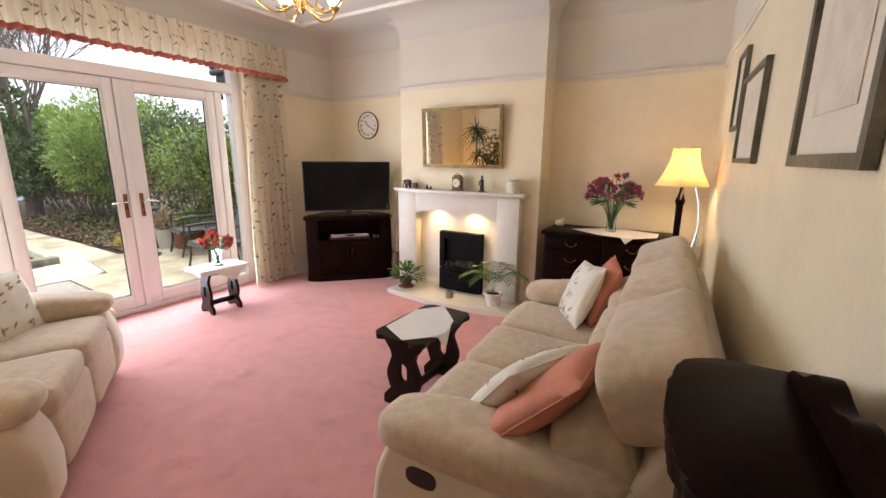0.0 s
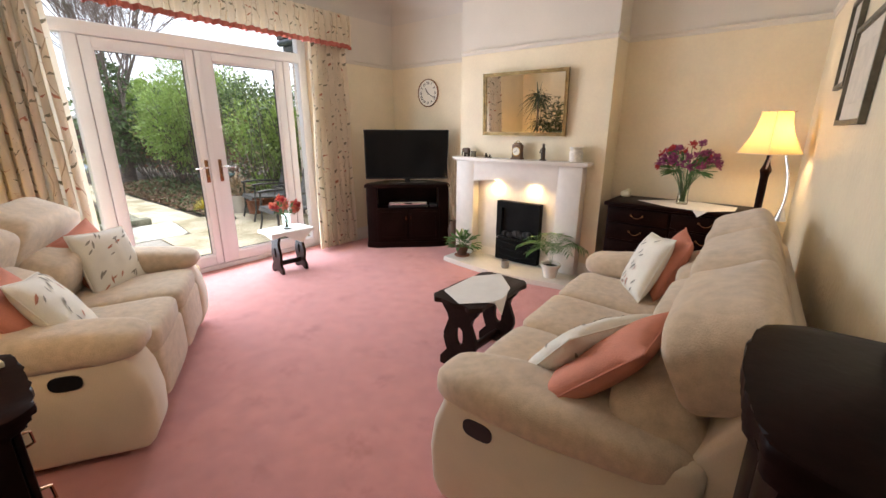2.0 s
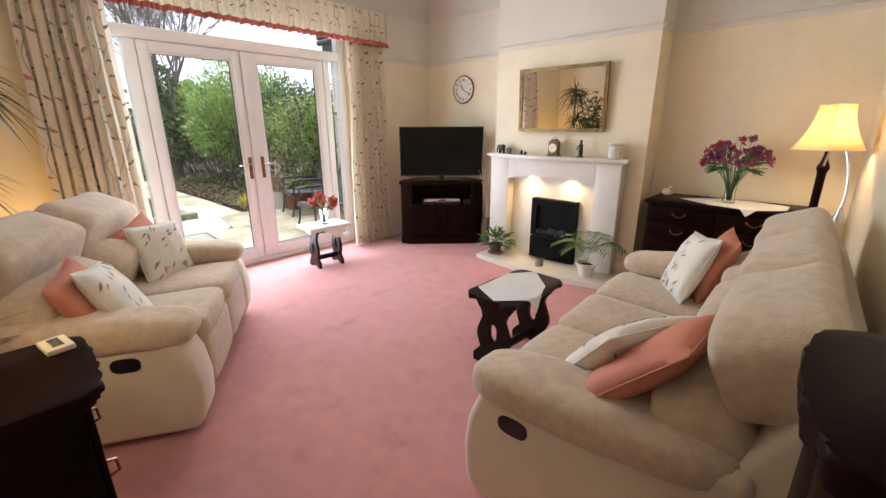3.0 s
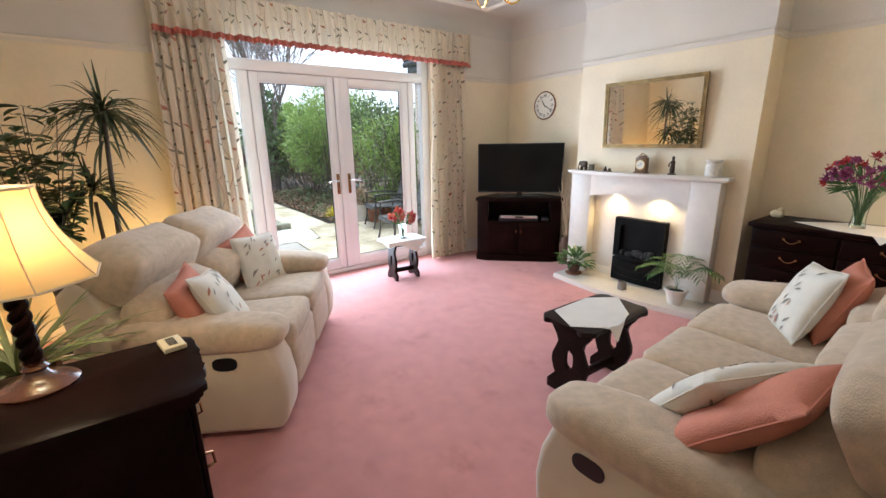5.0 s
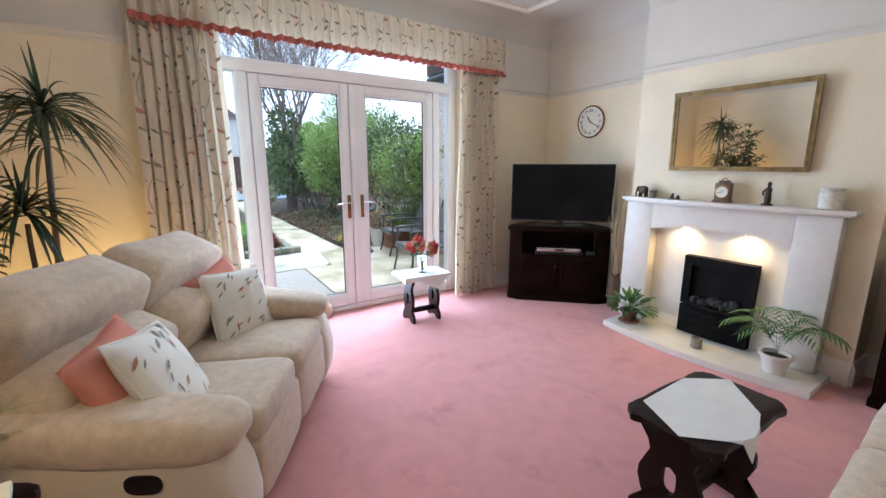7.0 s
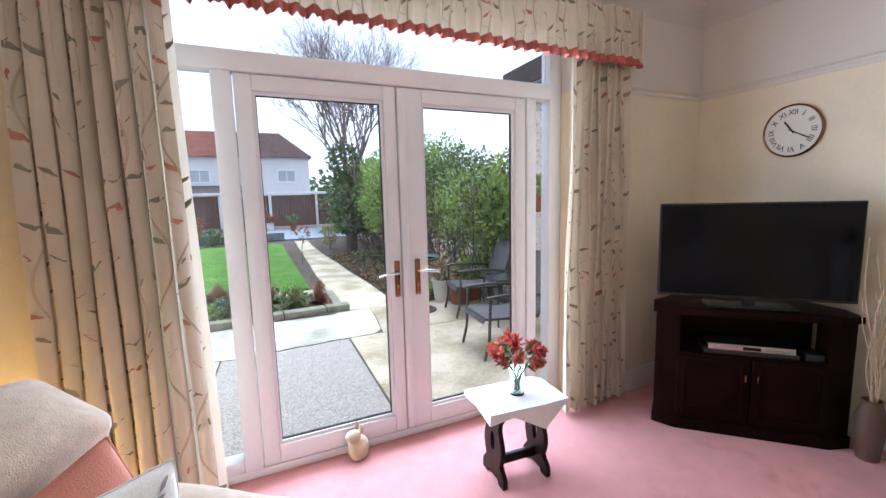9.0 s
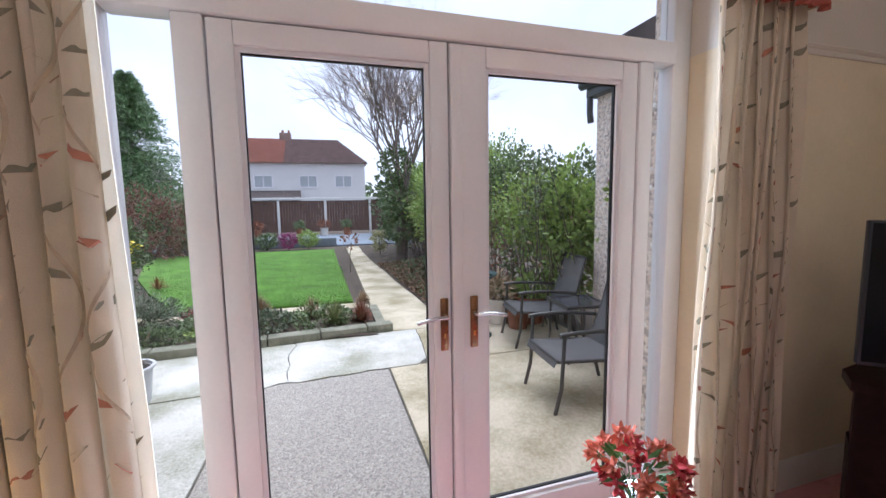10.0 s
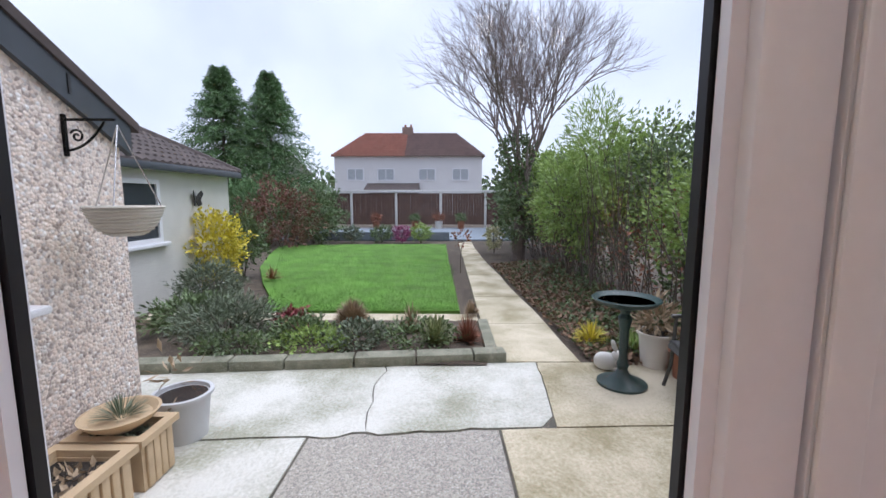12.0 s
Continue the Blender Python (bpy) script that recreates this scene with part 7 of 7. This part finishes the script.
# ---- fence, posts and raised terrace at the garden's end ----
fn = thing("fence", "brown boarded fence between white posts", "fence", kind="structure")
for k in range(6):
    y0 = -5.2 + 2.5 * k
    bm = B()
    box(bm, -26.1, y0 - 0.06, ZG - 0.1, -25.98, y0 + 0.06, 1.95, 0.01)
    part("post", bm, M_POST, fn)
    if k < 5:
        for j in range(16):
            ya = y0 + 0.07 + (2.36 / 16) * j
            bm = B()
            box(bm, -26.06 - 0.012 * (j % 2), ya, ZG + 0.2, -26.03 - 0.012 * (j % 2), ya + 0.14, 1.82)
            part("board", bm, M_FENCE, fn, smooth=0)
bm = B()
box(bm, -26.0, -5.2, 1.86, -25.92, 7.3, 2.0, 0.01)
part("top_rail", bm, M_POST, fn)
bm = B()
box(bm, -25.9, -4.5, ZG - 0.1, -19.2, 6, ZG + 0.03, 0.02)
struct("terrace", bm, M_BLUEGREY, "blue-grey paved terrace at the garden's end", "terrace")
bm = B()
box(bm, -19.4, -3.6, ZG - 0.1, -19.2, 2.7, 0.2, 0.02)
struct("terrace_wall", bm, M_BLUEGREY, "low blue-grey terrace wall", "wall")
for i, (y, r, m) in enumerate(((-1.2, 0.2, M_TERRA), (0.9, 0.18, M_TERRA), (2.2, 0.22, M_WHITEPOT), (3.4, 0.2, M_TERRA))):
    t = thing("planted_pot", "garden pot with a small shrub on the terrace", "potted plant", pose(-25.2, y, ZG + 0.03), "terrace pots")
    pot(t, r * 0.75, r, 0.42, m)
    vs, fs = [], []
    cloud_leaves(vs, fs, random.Random(200 + i), (0, 0, 0.58), (0.3, 0.34, 0.28), 320, 0.12, 0.05, 0.2)
    tagged(raw("foliage", vs, fs, M_HEDGEDK if i % 2 else M_RUSSET, t), kind="stuff")


# ---- semi-detached houses beyond ----
def semi(x, y0, y1, ze, zr, label):
    h = thing("house", label, "house", pose(0, 0, 0))
    bm = B()
    box(bm, x - 8, y0, ZG - 0.1, x, y1, ze)
    part("wall", bm, M_HOUSEWALL, h, smooth=0)
    ym = (y0 + y1) / 2 - 0.3
    for a, b, hip, m in ((y0 - 0.3, ym, y0 + 2.4, M_ROOFRED), (ym, y1 + 0.3, y1 - 2.4, M_ROOFHOUSE)):
        bm = B()
        if m is M_ROOFRED:
            P = [(x + 0.4, a, ze - 0.1), (x + 0.4, b, ze - 0.1), (x - 4, b, zr), (x - 4, hip, zr), (x - 8.4, b, ze - 0.1), (x - 8.4, a, ze - 0.1)]
            F = ((0, 1, 2, 3), (0, 3, 5), (3, 2, 4, 5), (0, 5, 4, 1), (1, 4, 2))
        else:
            P = [(x + 0.4, a, ze - 0.1), (x + 0.4, b, ze - 0.1), (x - 4, hip, zr), (x - 4, a, zr), (x - 8.4, b, ze - 0.1), (x - 8.4, a, ze - 0.1)]
            F = ((0, 1, 2, 3), (1, 4, 2), (3, 2, 4, 5), (0, 5, 4, 1), (0, 3, 5))
        v = [bm.verts.new(p) for p in P]
        for f in F:
            bm.faces.new([v[i] for i in f])
        rf = part("roof", bm, m, h, "red tiled roof" if m is M_ROOFRED else "brown tiled roof", 0)
        for k in range(14):
            t0 = (k + 0.5) / 14
            yy0 = a + (hip - a) * t0 if m is M_ROOFRED else a
            yy1 = b if m is M_ROOFRED else b + (hip - b) * t0
            bm = B()
            xx, zz = x + 0.4 - 4.4 * t0, ze - 0.1 + (zr - ze + 0.1) * t0
            box(bm, xx - 0.12, yy0, zz - 0.02, xx + 0.12, yy1, zz + 0.10)
            part("tile_course", bm, m, rf, smooth=0)
    bm = B()
    box(bm, x - 4.6, ym - 0.6, zr - 0.6, x - 3.6, ym + 0.5, zr + 0.6, 0.03)
    ch2 = part("chimney", bm, mat("chimney_brick", (0.24, 0.17, 0.14), 0.85, var=0.2), h)
    for q in (-0.3, 0.3):
        bm = B()
        lathe(bm, [(0.13, 0), (0.1, 0.3), (0.12, 0.32), (0.0, 0.32)], 10, (x - 4.1, ym + q, zr + 0.6))
        part("chimney_pot", bm, M_TERRA, ch2)
    for yy in (y0 + 1.2, y0 + 4.2, ym + 1.3, ym + 4.6):
        for z0 in (3.3, 0.9):
            bm = B()
            ring(bm, [(yy, z0), (yy + 1.7, z0), (yy + 1.7, z0 + 1.2), (yy, z0 + 1.2)], [(yy + 0.1, z0 + 0.1), (yy + 1.6, z0 + 0.1), (yy + 1.6, z0 + 1.1), (yy + 0.1, z0 + 1.1)], x + 0.002, x + 0.06, Matrix(((0, 0, 1, 0), (1, 0, 0, 0), (0, 1, 0, 0), (0, 0, 0, 1))))
            w = part("window", bm, M_UPVC, h, smooth=0)
            bm = B()
            box(bm, x + 0.004, yy + 0.08, z0 + 0.08, x + 0.02, yy + 1.62, z0 + 1.12)
            part("pane", bm, M_FARGLASS, w, smooth=0)
            bm = B()
            box(bm, x + 0.0, yy + 0.82, z0 + 0.08, x + 0.055, yy + 0.88, z0 + 1.12)
            part("mullion", bm, M_UPVC, w, smooth=0)
    bm = B()
    slab(bm, [(x + 0.0, 3.05), (x + 2.2, 2.3), (x + 2.2, 2.2), (x + 0.0, 2.2)], y0 + 3.2, ym + 1.4, Matrix(((1, 0, 0, 0), (0, 0, 1, 0), (0, 1, 0, 0), (0, 0, 0, 1))))
    part("porch_roof", bm, M_ROOF, h, smooth=0)
    return h


semi(-44, -8.3, 6.2, 5.75, 8.45, "white rendered semi-detached pair with red and brown roofs")
g2 = thing("house", "white gabled house half hidden by trees", "house")
bm = B()
slab(bm, [(-16.5, ZG - 0.1), (-11.6, ZG - 0.1), (-11.6, 4.2), (-14.0, 6.6), (-16.5, 4.2)], -46, -40, Matrix(((0, 0, 1, 0), (1, 0, 0, 0), (0, 1, 0, 0), (0, 0, 0, 1))))
part("wall", bm, M_HOUSEWALL, g2, smooth=0)
for sg in (-1, 1):
    bm = B()
    slab(bm, [(-14.05, 6.7), (-14.05 + sg * 2.8, 3.9), (-14.05 + sg * 2.8, 4.15), (-14.05, 6.95)][::sg], -46.3, -39.7, Matrix(((0, 0, 1, 0), (1, 0, 0, 0), (0, 1, 0, 0), (0, 0, 0, 1))))
    part("roof", bm, M_ROOF, g2, smooth=0)
# distant trees and hedges closing the horizon
vs, fs = [], []
rn = random.Random(61)
for k in range(60):
    a = PI * (0.62 + 0.76 * k / 60)
    R = rn.uniform(62, 80)
    cloud_leaves(vs, fs, rn, (R * math.cos(a), 2 + R * math.sin(a), 1.6), (4, 4, rn.uniform(2.4, 4.6)), 160, 1.1, 0.8, 0.5)
tagged(raw("far_trees", vs, fs, M_HEDGEDK), "distant belt of dull green trees", "trees", kind="stuff")
for i, (x, y, sx, sy, sz) in enumerate(((-24.5, -8.0, 2.4, 2.4, 1.6), (-23, 6.5, 2.5, 1.6, 1.8), (-28.5, -7.5, 3, 3, 2.0))):
    shrub("boundary_shrub", "large dull green shrub on the garden boundary", "shrub", (x, y, sz * 0.75), (sx, sy, sz), 3600, 0.22, 0.12, M_HEDGEDK, 300 + i)


# ---- patio furniture and ornaments ----
def garden_chair(label, m):
    c = thing("garden_chair", label, "garden chair", m, "patio chairs")
    # faces -y, origin on the ground under the seat's middle
    for sg in (-1, 1):
        x = sg * 0.29
        bm = B()
        tube(bm, [(x, -0.36, 0), (x, -0.31, 0.2), (x, -0.29, 0.63)], 0.016, 8)
        part("front_leg", bm, M_GREYMETAL, c)
        bm = B()
        tube(bm, [(x, 0.38, 0), (x, 0.30, 0.3), (x, 0.29, 0.42)], 0.016, 8)
        part("rear_leg", bm, M_GREYMETAL, c)
        bm = B()
        tube(bm, arc((x, -0.33, 0.625), (x, -0.05, 0.66), (x, 0.33, 0.60), 8), 0.018, 8)
        part("armrest", bm, M_GREYMETAL, c)
        bm = B()
        tube(bm, [(x * 0.93, -0.33, 0.41), (x * 0.93, 0.25, 0.38), (x * 0.93, 0.36, 0.62), (x * 0.93, 0.46, 1.0)], 0.014, 8)
        part("side_rail", bm, M_GREYMETAL, c)
    for z, y in ((0.41, -0.33), (0.38, 0.25), (1.0, 0.46)):
        bm = B()
        tube(bm, [(-0.27, y, z), (0.27, y, z)], 0.014, 8)
        part("cross_rail", bm, M_GREYMETAL, c)
    for nm, pts in (("seat_sling", [(-0.36, 0.36), (-0.33, 0.41), (-0.15, 0.395), (0.05, 0.38), (0.24, 0.385)]), ("back_sling", [(0.25, 0.39), (0.3, 0.5), (0.36, 0.65), (0.42, 0.85), (0.465, 1.0)])):
        bm = B()
        strip(bm, [(y, z + 0.012) for y, z in pts] + [(y, z + 0.004) for y, z in pts[::-1]], (-0.262, 0), (0.262, 0), (0, 1))
        part(nm, bm, M_MESHFAB, c, smooth=60)
    return c


ca = garden_chair("grey mesh garden armchair on the patio", pose(-4.52, 4.36, ZG, 0, 0, -4))
garden_chair("grey mesh garden armchair on the patio", pose(-5.93, 4.74, ZG, 0, 0, -8))
gt = thing("garden_table", "grey steel side table with a smoked glass top", "garden table", pose(-5.3, 4.86, ZG, 0, 0, -6))
for x in (-0.22, 0.22):
    for y in (-0.2, 0.2):
        bm = B()
        tube(bm, [(x * 1.02, y * 1.02, 0), (x, y, 0.58)], 0.013, 8)
        part("leg", bm, M_GREYMETAL, gt)
bm = B()
ring(bm, [(-0.26, -0.24), (0.26, -0.24), (0.26, 0.24), (-0.26, 0.24)], [(-0.23, -0.21), (0.23, -0.21), (0.23, 0.21), (-0.23, 0.21)], 0.575, 0.6)
part("top_frame", bm, M_GREYMETAL, gt)
bm = B()
box(bm, -0.232, -0.212, 0.585, 0.232, 0.212, 0.593)
part("glass_top", bm, M_SMOKED, gt)

bb = thing("bird_bath", "dark green bird bath on a fluted pedestal", "bird bath", pose(-6.3, 4.07, ZG))
bm = B()
lathe(bm, [(0.21, 0), (0.21, 0.02), (0.16, 0.04), (0.07, 0.09), (0.04, 0.14), (0.055, 0.18), (0.035, 0.24), (0.04, 0.5), (0.06, 0.6), (0.035, 0.64), (0.05, 0.68), (0, 0.7)], 28)
part("pedestal", bm, M_VERDI, bb)
bm = B()
lathe(bm, [(0.0, 0.68), (0.08, 0.685), (0.25, 0.74), (0.285, 0.775), (0.275, 0.785), (0.24, 0.755), (0.08, 0.71), (0, 0.705)], 36)
part("bowl", bm, M_VERDI, bb)
bm = B()
lathe(bm, [(0, 0.752), (0.235, 0.752)], 36)
part("water", bm, M_WATER, bb, "", 0)
rb = thing("rabbit_figure", "white stone rabbit figure on the patio", "garden ornament", pose(-6.62, 4.05, ZG, 0, 0, 60))
bm = B()
puff(bm, (0, 0, 0.08), (0.11, 0.07, 0.085), 0.85, 0.85)
puff(bm, (0.1, 0, 0.15), (0.055, 0.045, 0.05), 0.9, 0.9)
for sg in (-1, 1):
    puff(bm, (0.07, sg * 0.02, 0.24), (0.018, 0.012, 0.06), 0.9, 0.9, Matrix.Rotation(-0.4, 3, "Y"), 10, 8)
puff(bm, (0.09, 0, 0.025), (0.05, 0.05, 0.025), 0.8, 0.8)
part("figure", bm, M_POST, rb)


def tub(label, x, y, r, h, m, plant=None, seed=0, n=260):
    t = thing("planter_pot", label, "plant pot", pose(x, y, ZG))
    pot(t, r * 0.78, r, h, m, 0, 0.018)
    if plant:
        vs, fs = [], []
        cloud_leaves(vs, fs, random.Random(seed), (0, 0, h + 0.12), (r * 1.1, r * 1.1, 0.22), n, 0.12, 0.03, 0.3)
        tagged(raw("foliage", vs, fs, plant, t), kind="stuff")
    return t


tub("white fluted garden pot near the bird bath", -6.72, 4.58, 0.17, 0.34, M_WHITEPOT, M_STRAW, 1)
tub("large terracotta pot with grassy leaves", -6.62, 5.0, 0.22, 0.36, M_TERRA, M_HEDGE, 2)
tub("terracotta pot beside the garden chair", -6.42, 4.72, 0.15, 0.26, M_TERRA, None)
tub("grey-white garden pot with soil and dead stems", -5.48, 0.70, 0.175, 0.32, mat("grey_pot", (0.55, 0.56, 0.57), 0.6, var=0.08), M_STRAW, 3, 22)
tub("dark green pot by the hedge", -6.95, 4.8, 0.12, 0.2, M_VERDI, M_HEDGEDK, 4)


def trough(label, x0, x1, y0, y1, h, plant, seed):
    t = thing("trough", label, "trough planter", pose(0, 0, ZG), "stone troughs")
    bm = B()
    ring(bm, [(x0 + 0.03, y0 + 0.03), (x1 - 0.03, y0 + 0.03), (x1 - 0.03, y1 - 0.03), (x0 + 0.03, y1 - 0.03)], [(x0 + 0.06, y0 + 0.06), (x1 - 0.06, y0 + 0.06), (x1 - 0.06, y1 - 0.06), (x0 + 0.06, y1 - 0.06)], 0.0, h - 0.03)
    part("body", bm, M_TROUGH, t, smooth=0)
    bm = B()
    ring(bm, [(x0, y0), (x1, y0), (x1, y1), (x0, y1)], [(x0 + 0.055, y0 + 0.055), (x1 - 0.055, y0 + 0.055), (x1 - 0.055, y1 - 0.055), (x0 + 0.055, y1 - 0.055)], h - 0.03, h + 0.01)
    part("rim", bm, M_TROUGH, t, smooth=0)
    k = int((x1 - x0) / 0.07)
    for i in range(k):
        xx = x0 + 0.05 + (x1 - x0 - 0.1) * (i + 0.5) / k
        bm = B()
        box(bm, xx - 0.024, y1 - 0.032, 0.01, xx + 0.024, y1 - 0.012, h - 0.03, 0.008)
        part("flute", bm, M_TROUGH, t)
    bm = B()
    box(bm, x0 + 0.05, y0 + 0.05, 0.02, x1 - 0.05, y1 - 0.05, h - 0.05)
    part("soil", bm, M_SOIL, t)
    vs, fs = [], []
    rn = random.Random(seed)
    for q in range(90):
        p = Vector((rn.uniform(x0 + 0.08, x1 - 0.08), rn.uniform(y0 + 0.08, y1 - 0.08), h - 0.06))
        leaf4(vs, fs, p, rdir(rn, 0.2, 1), rdir(rn), 0.07, 0.03)
    tagged(raw("foliage", vs, fs, plant, t), kind="stuff")


trough("sandstone fluted trough with sparse plants along the wall", -4.87, -4.2, 0.40, 0.85, 0.31, M_STRAW, 1)
trough("sandstone fluted trough with sparse plants along the wall", -5.21, -4.89, 0.40, 0.85, 0.31, M_GREYLEAF, 2)
bw = thing("bowl_planter", "shallow sandstone bowl with grassy plant on a trough", "plant pot", pose(-5.05, 0.62, ZG + 0.32))
bm = B()
lathe(bm, [(0.1, 0), (0.17, 0.05), (0.2, 0.09), (0.185, 0.09), (0.15, 0.06), (0, 0.05)], 28)
part("bowl", bm, M_TROUGH, bw)
vs, fs = [], []
rn = random.Random(12)
for k in range(120):
    d = rdir(rn, 0.3, 1)
    blade(vs, fs, (d.x * 0.05, d.y * 0.05, 0.06), (d.x * 0.17, d.y * 0.17, 0.06 + d.z * 0.16), 0.005, 0.03, rn, 3)
raw("grass", vs, fs, M_GREYLEAF, bw)

# hanging basket on its bracket
hb = thing("hanging_basket", "pale rattan hanging basket on chains", "hanging basket", pose(-5.17, 0.66, 1.30))
bm = B()
lathe(bm, [(0, 0), (0.08, 0.0), (0.14, 0.05), (0.18, 0.13), (0.19, 0.17), (0.182, 0.17), (0.165, 0.12), (0.08, 0.02), (0, 0.02)], 32)
part("bowl", bm, M_RATTAN, hb)
for k in range(9):
    bm = B()
    z = 0.02 + 0.018 * k
    r = 0.105 + 0.085 * (k / 8) ** 0.6
    tube(bm, [((r + 0.006 * math.sin(i * PI)) * math.cos(2 * PI * i / 48), r * math.sin(2 * PI * i / 48), z) for i in range(49)], 0.008, 5)
    part("weave_strand", bm, M_RATTAN, hb)
for k in range(3):
    a = 2 * PI * k / 3 + 0.4
    bm = B()
    tube(bm, [(0.183 * math.cos(a), 0.183 * math.sin(a), 0.17), (0, 0, 0.62)], 0.004, 5)
    part("chain", bm, M_CHROME, hb)
bk = thing("wall_bracket", "black scrolled iron hanging basket bracket", "bracket", pose(-5.17, 0.39, 1.95))
bm = B()
box(bm, -0.01, -0.038, -0.2, 0.01, -0.02, 0.03)
part("back_plate", bm, M_IRON, bk)
bm = B()
tube(bm, [(0, -0.03, 0.0), (0, 0.26, 0.0)], 0.008, 6)
part("arm", bm, M_IRON, bk)
bm = B()
tube(bm, arc((0, -0.025, -0.17), (0, 0.1, -0.16), (0, 0.2, -0.01), 8), 0.007, 6)
tube(bm, [(0, 0.04 + (0.006 + 0.0045 * t) * math.cos(t * 1.2), -0.09 + (0.006 + 0.0045 * t) * math.sin(t * 1.2)) for t in (i * 0.5 for i in range(16))], 0.006, 6)
part("scroll", bm, M_IRON, bk)
# pot on the neighbouring wall
wpn = thing("wall_pot", "terracotta wall pot with green leaves on a board", "wall planter", pose(-4.95, 5.298, 1.42))
bm = B()
box(bm, -0.115, -0.03, -0.17, 0.115, -0.004, 0.28, 0.004)
part("board", bm, M_FENCE, wpn)
bm = B()
lathe(bm, [(0, -0.13), (0.085, -0.13), (0.12, 0.05), (0.132, 0.05), (0.132, 0.085), (0.112, 0.085), (0, 0.07)], 24, (0, -0.155, 0))
part("pot", bm, M_TERRA, wpn)
vs, fs = [], []
cloud_leaves(vs, fs, random.Random(5), (0, -0.18, 0.17), (0.2, 0.15, 0.1), 150, 0.09, 0.06, 0.3)
raw("leaves", vs, fs, M_HEDGE, wpn)
vs, fs = [], []
cloud_leaves(vs, fs, random.Random(6), (-0.14, -0.2, 0.25), (0.14, 0.08, 0.08), 14, 0.05, 0.04, 0.3)
raw("petals", vs, fs, mat("pink_petals", (0.6, 0.15, 0.25), 0.6, var=0.2, bump=0), wpn)

for ob in bpy.data.objects:
    if ob not in indoor and ob.parent is None and not ob.name.startswith(("wall_outside", "door_step")):
        ob.matrix_basis = GARDEN @ ob.matrix_basis
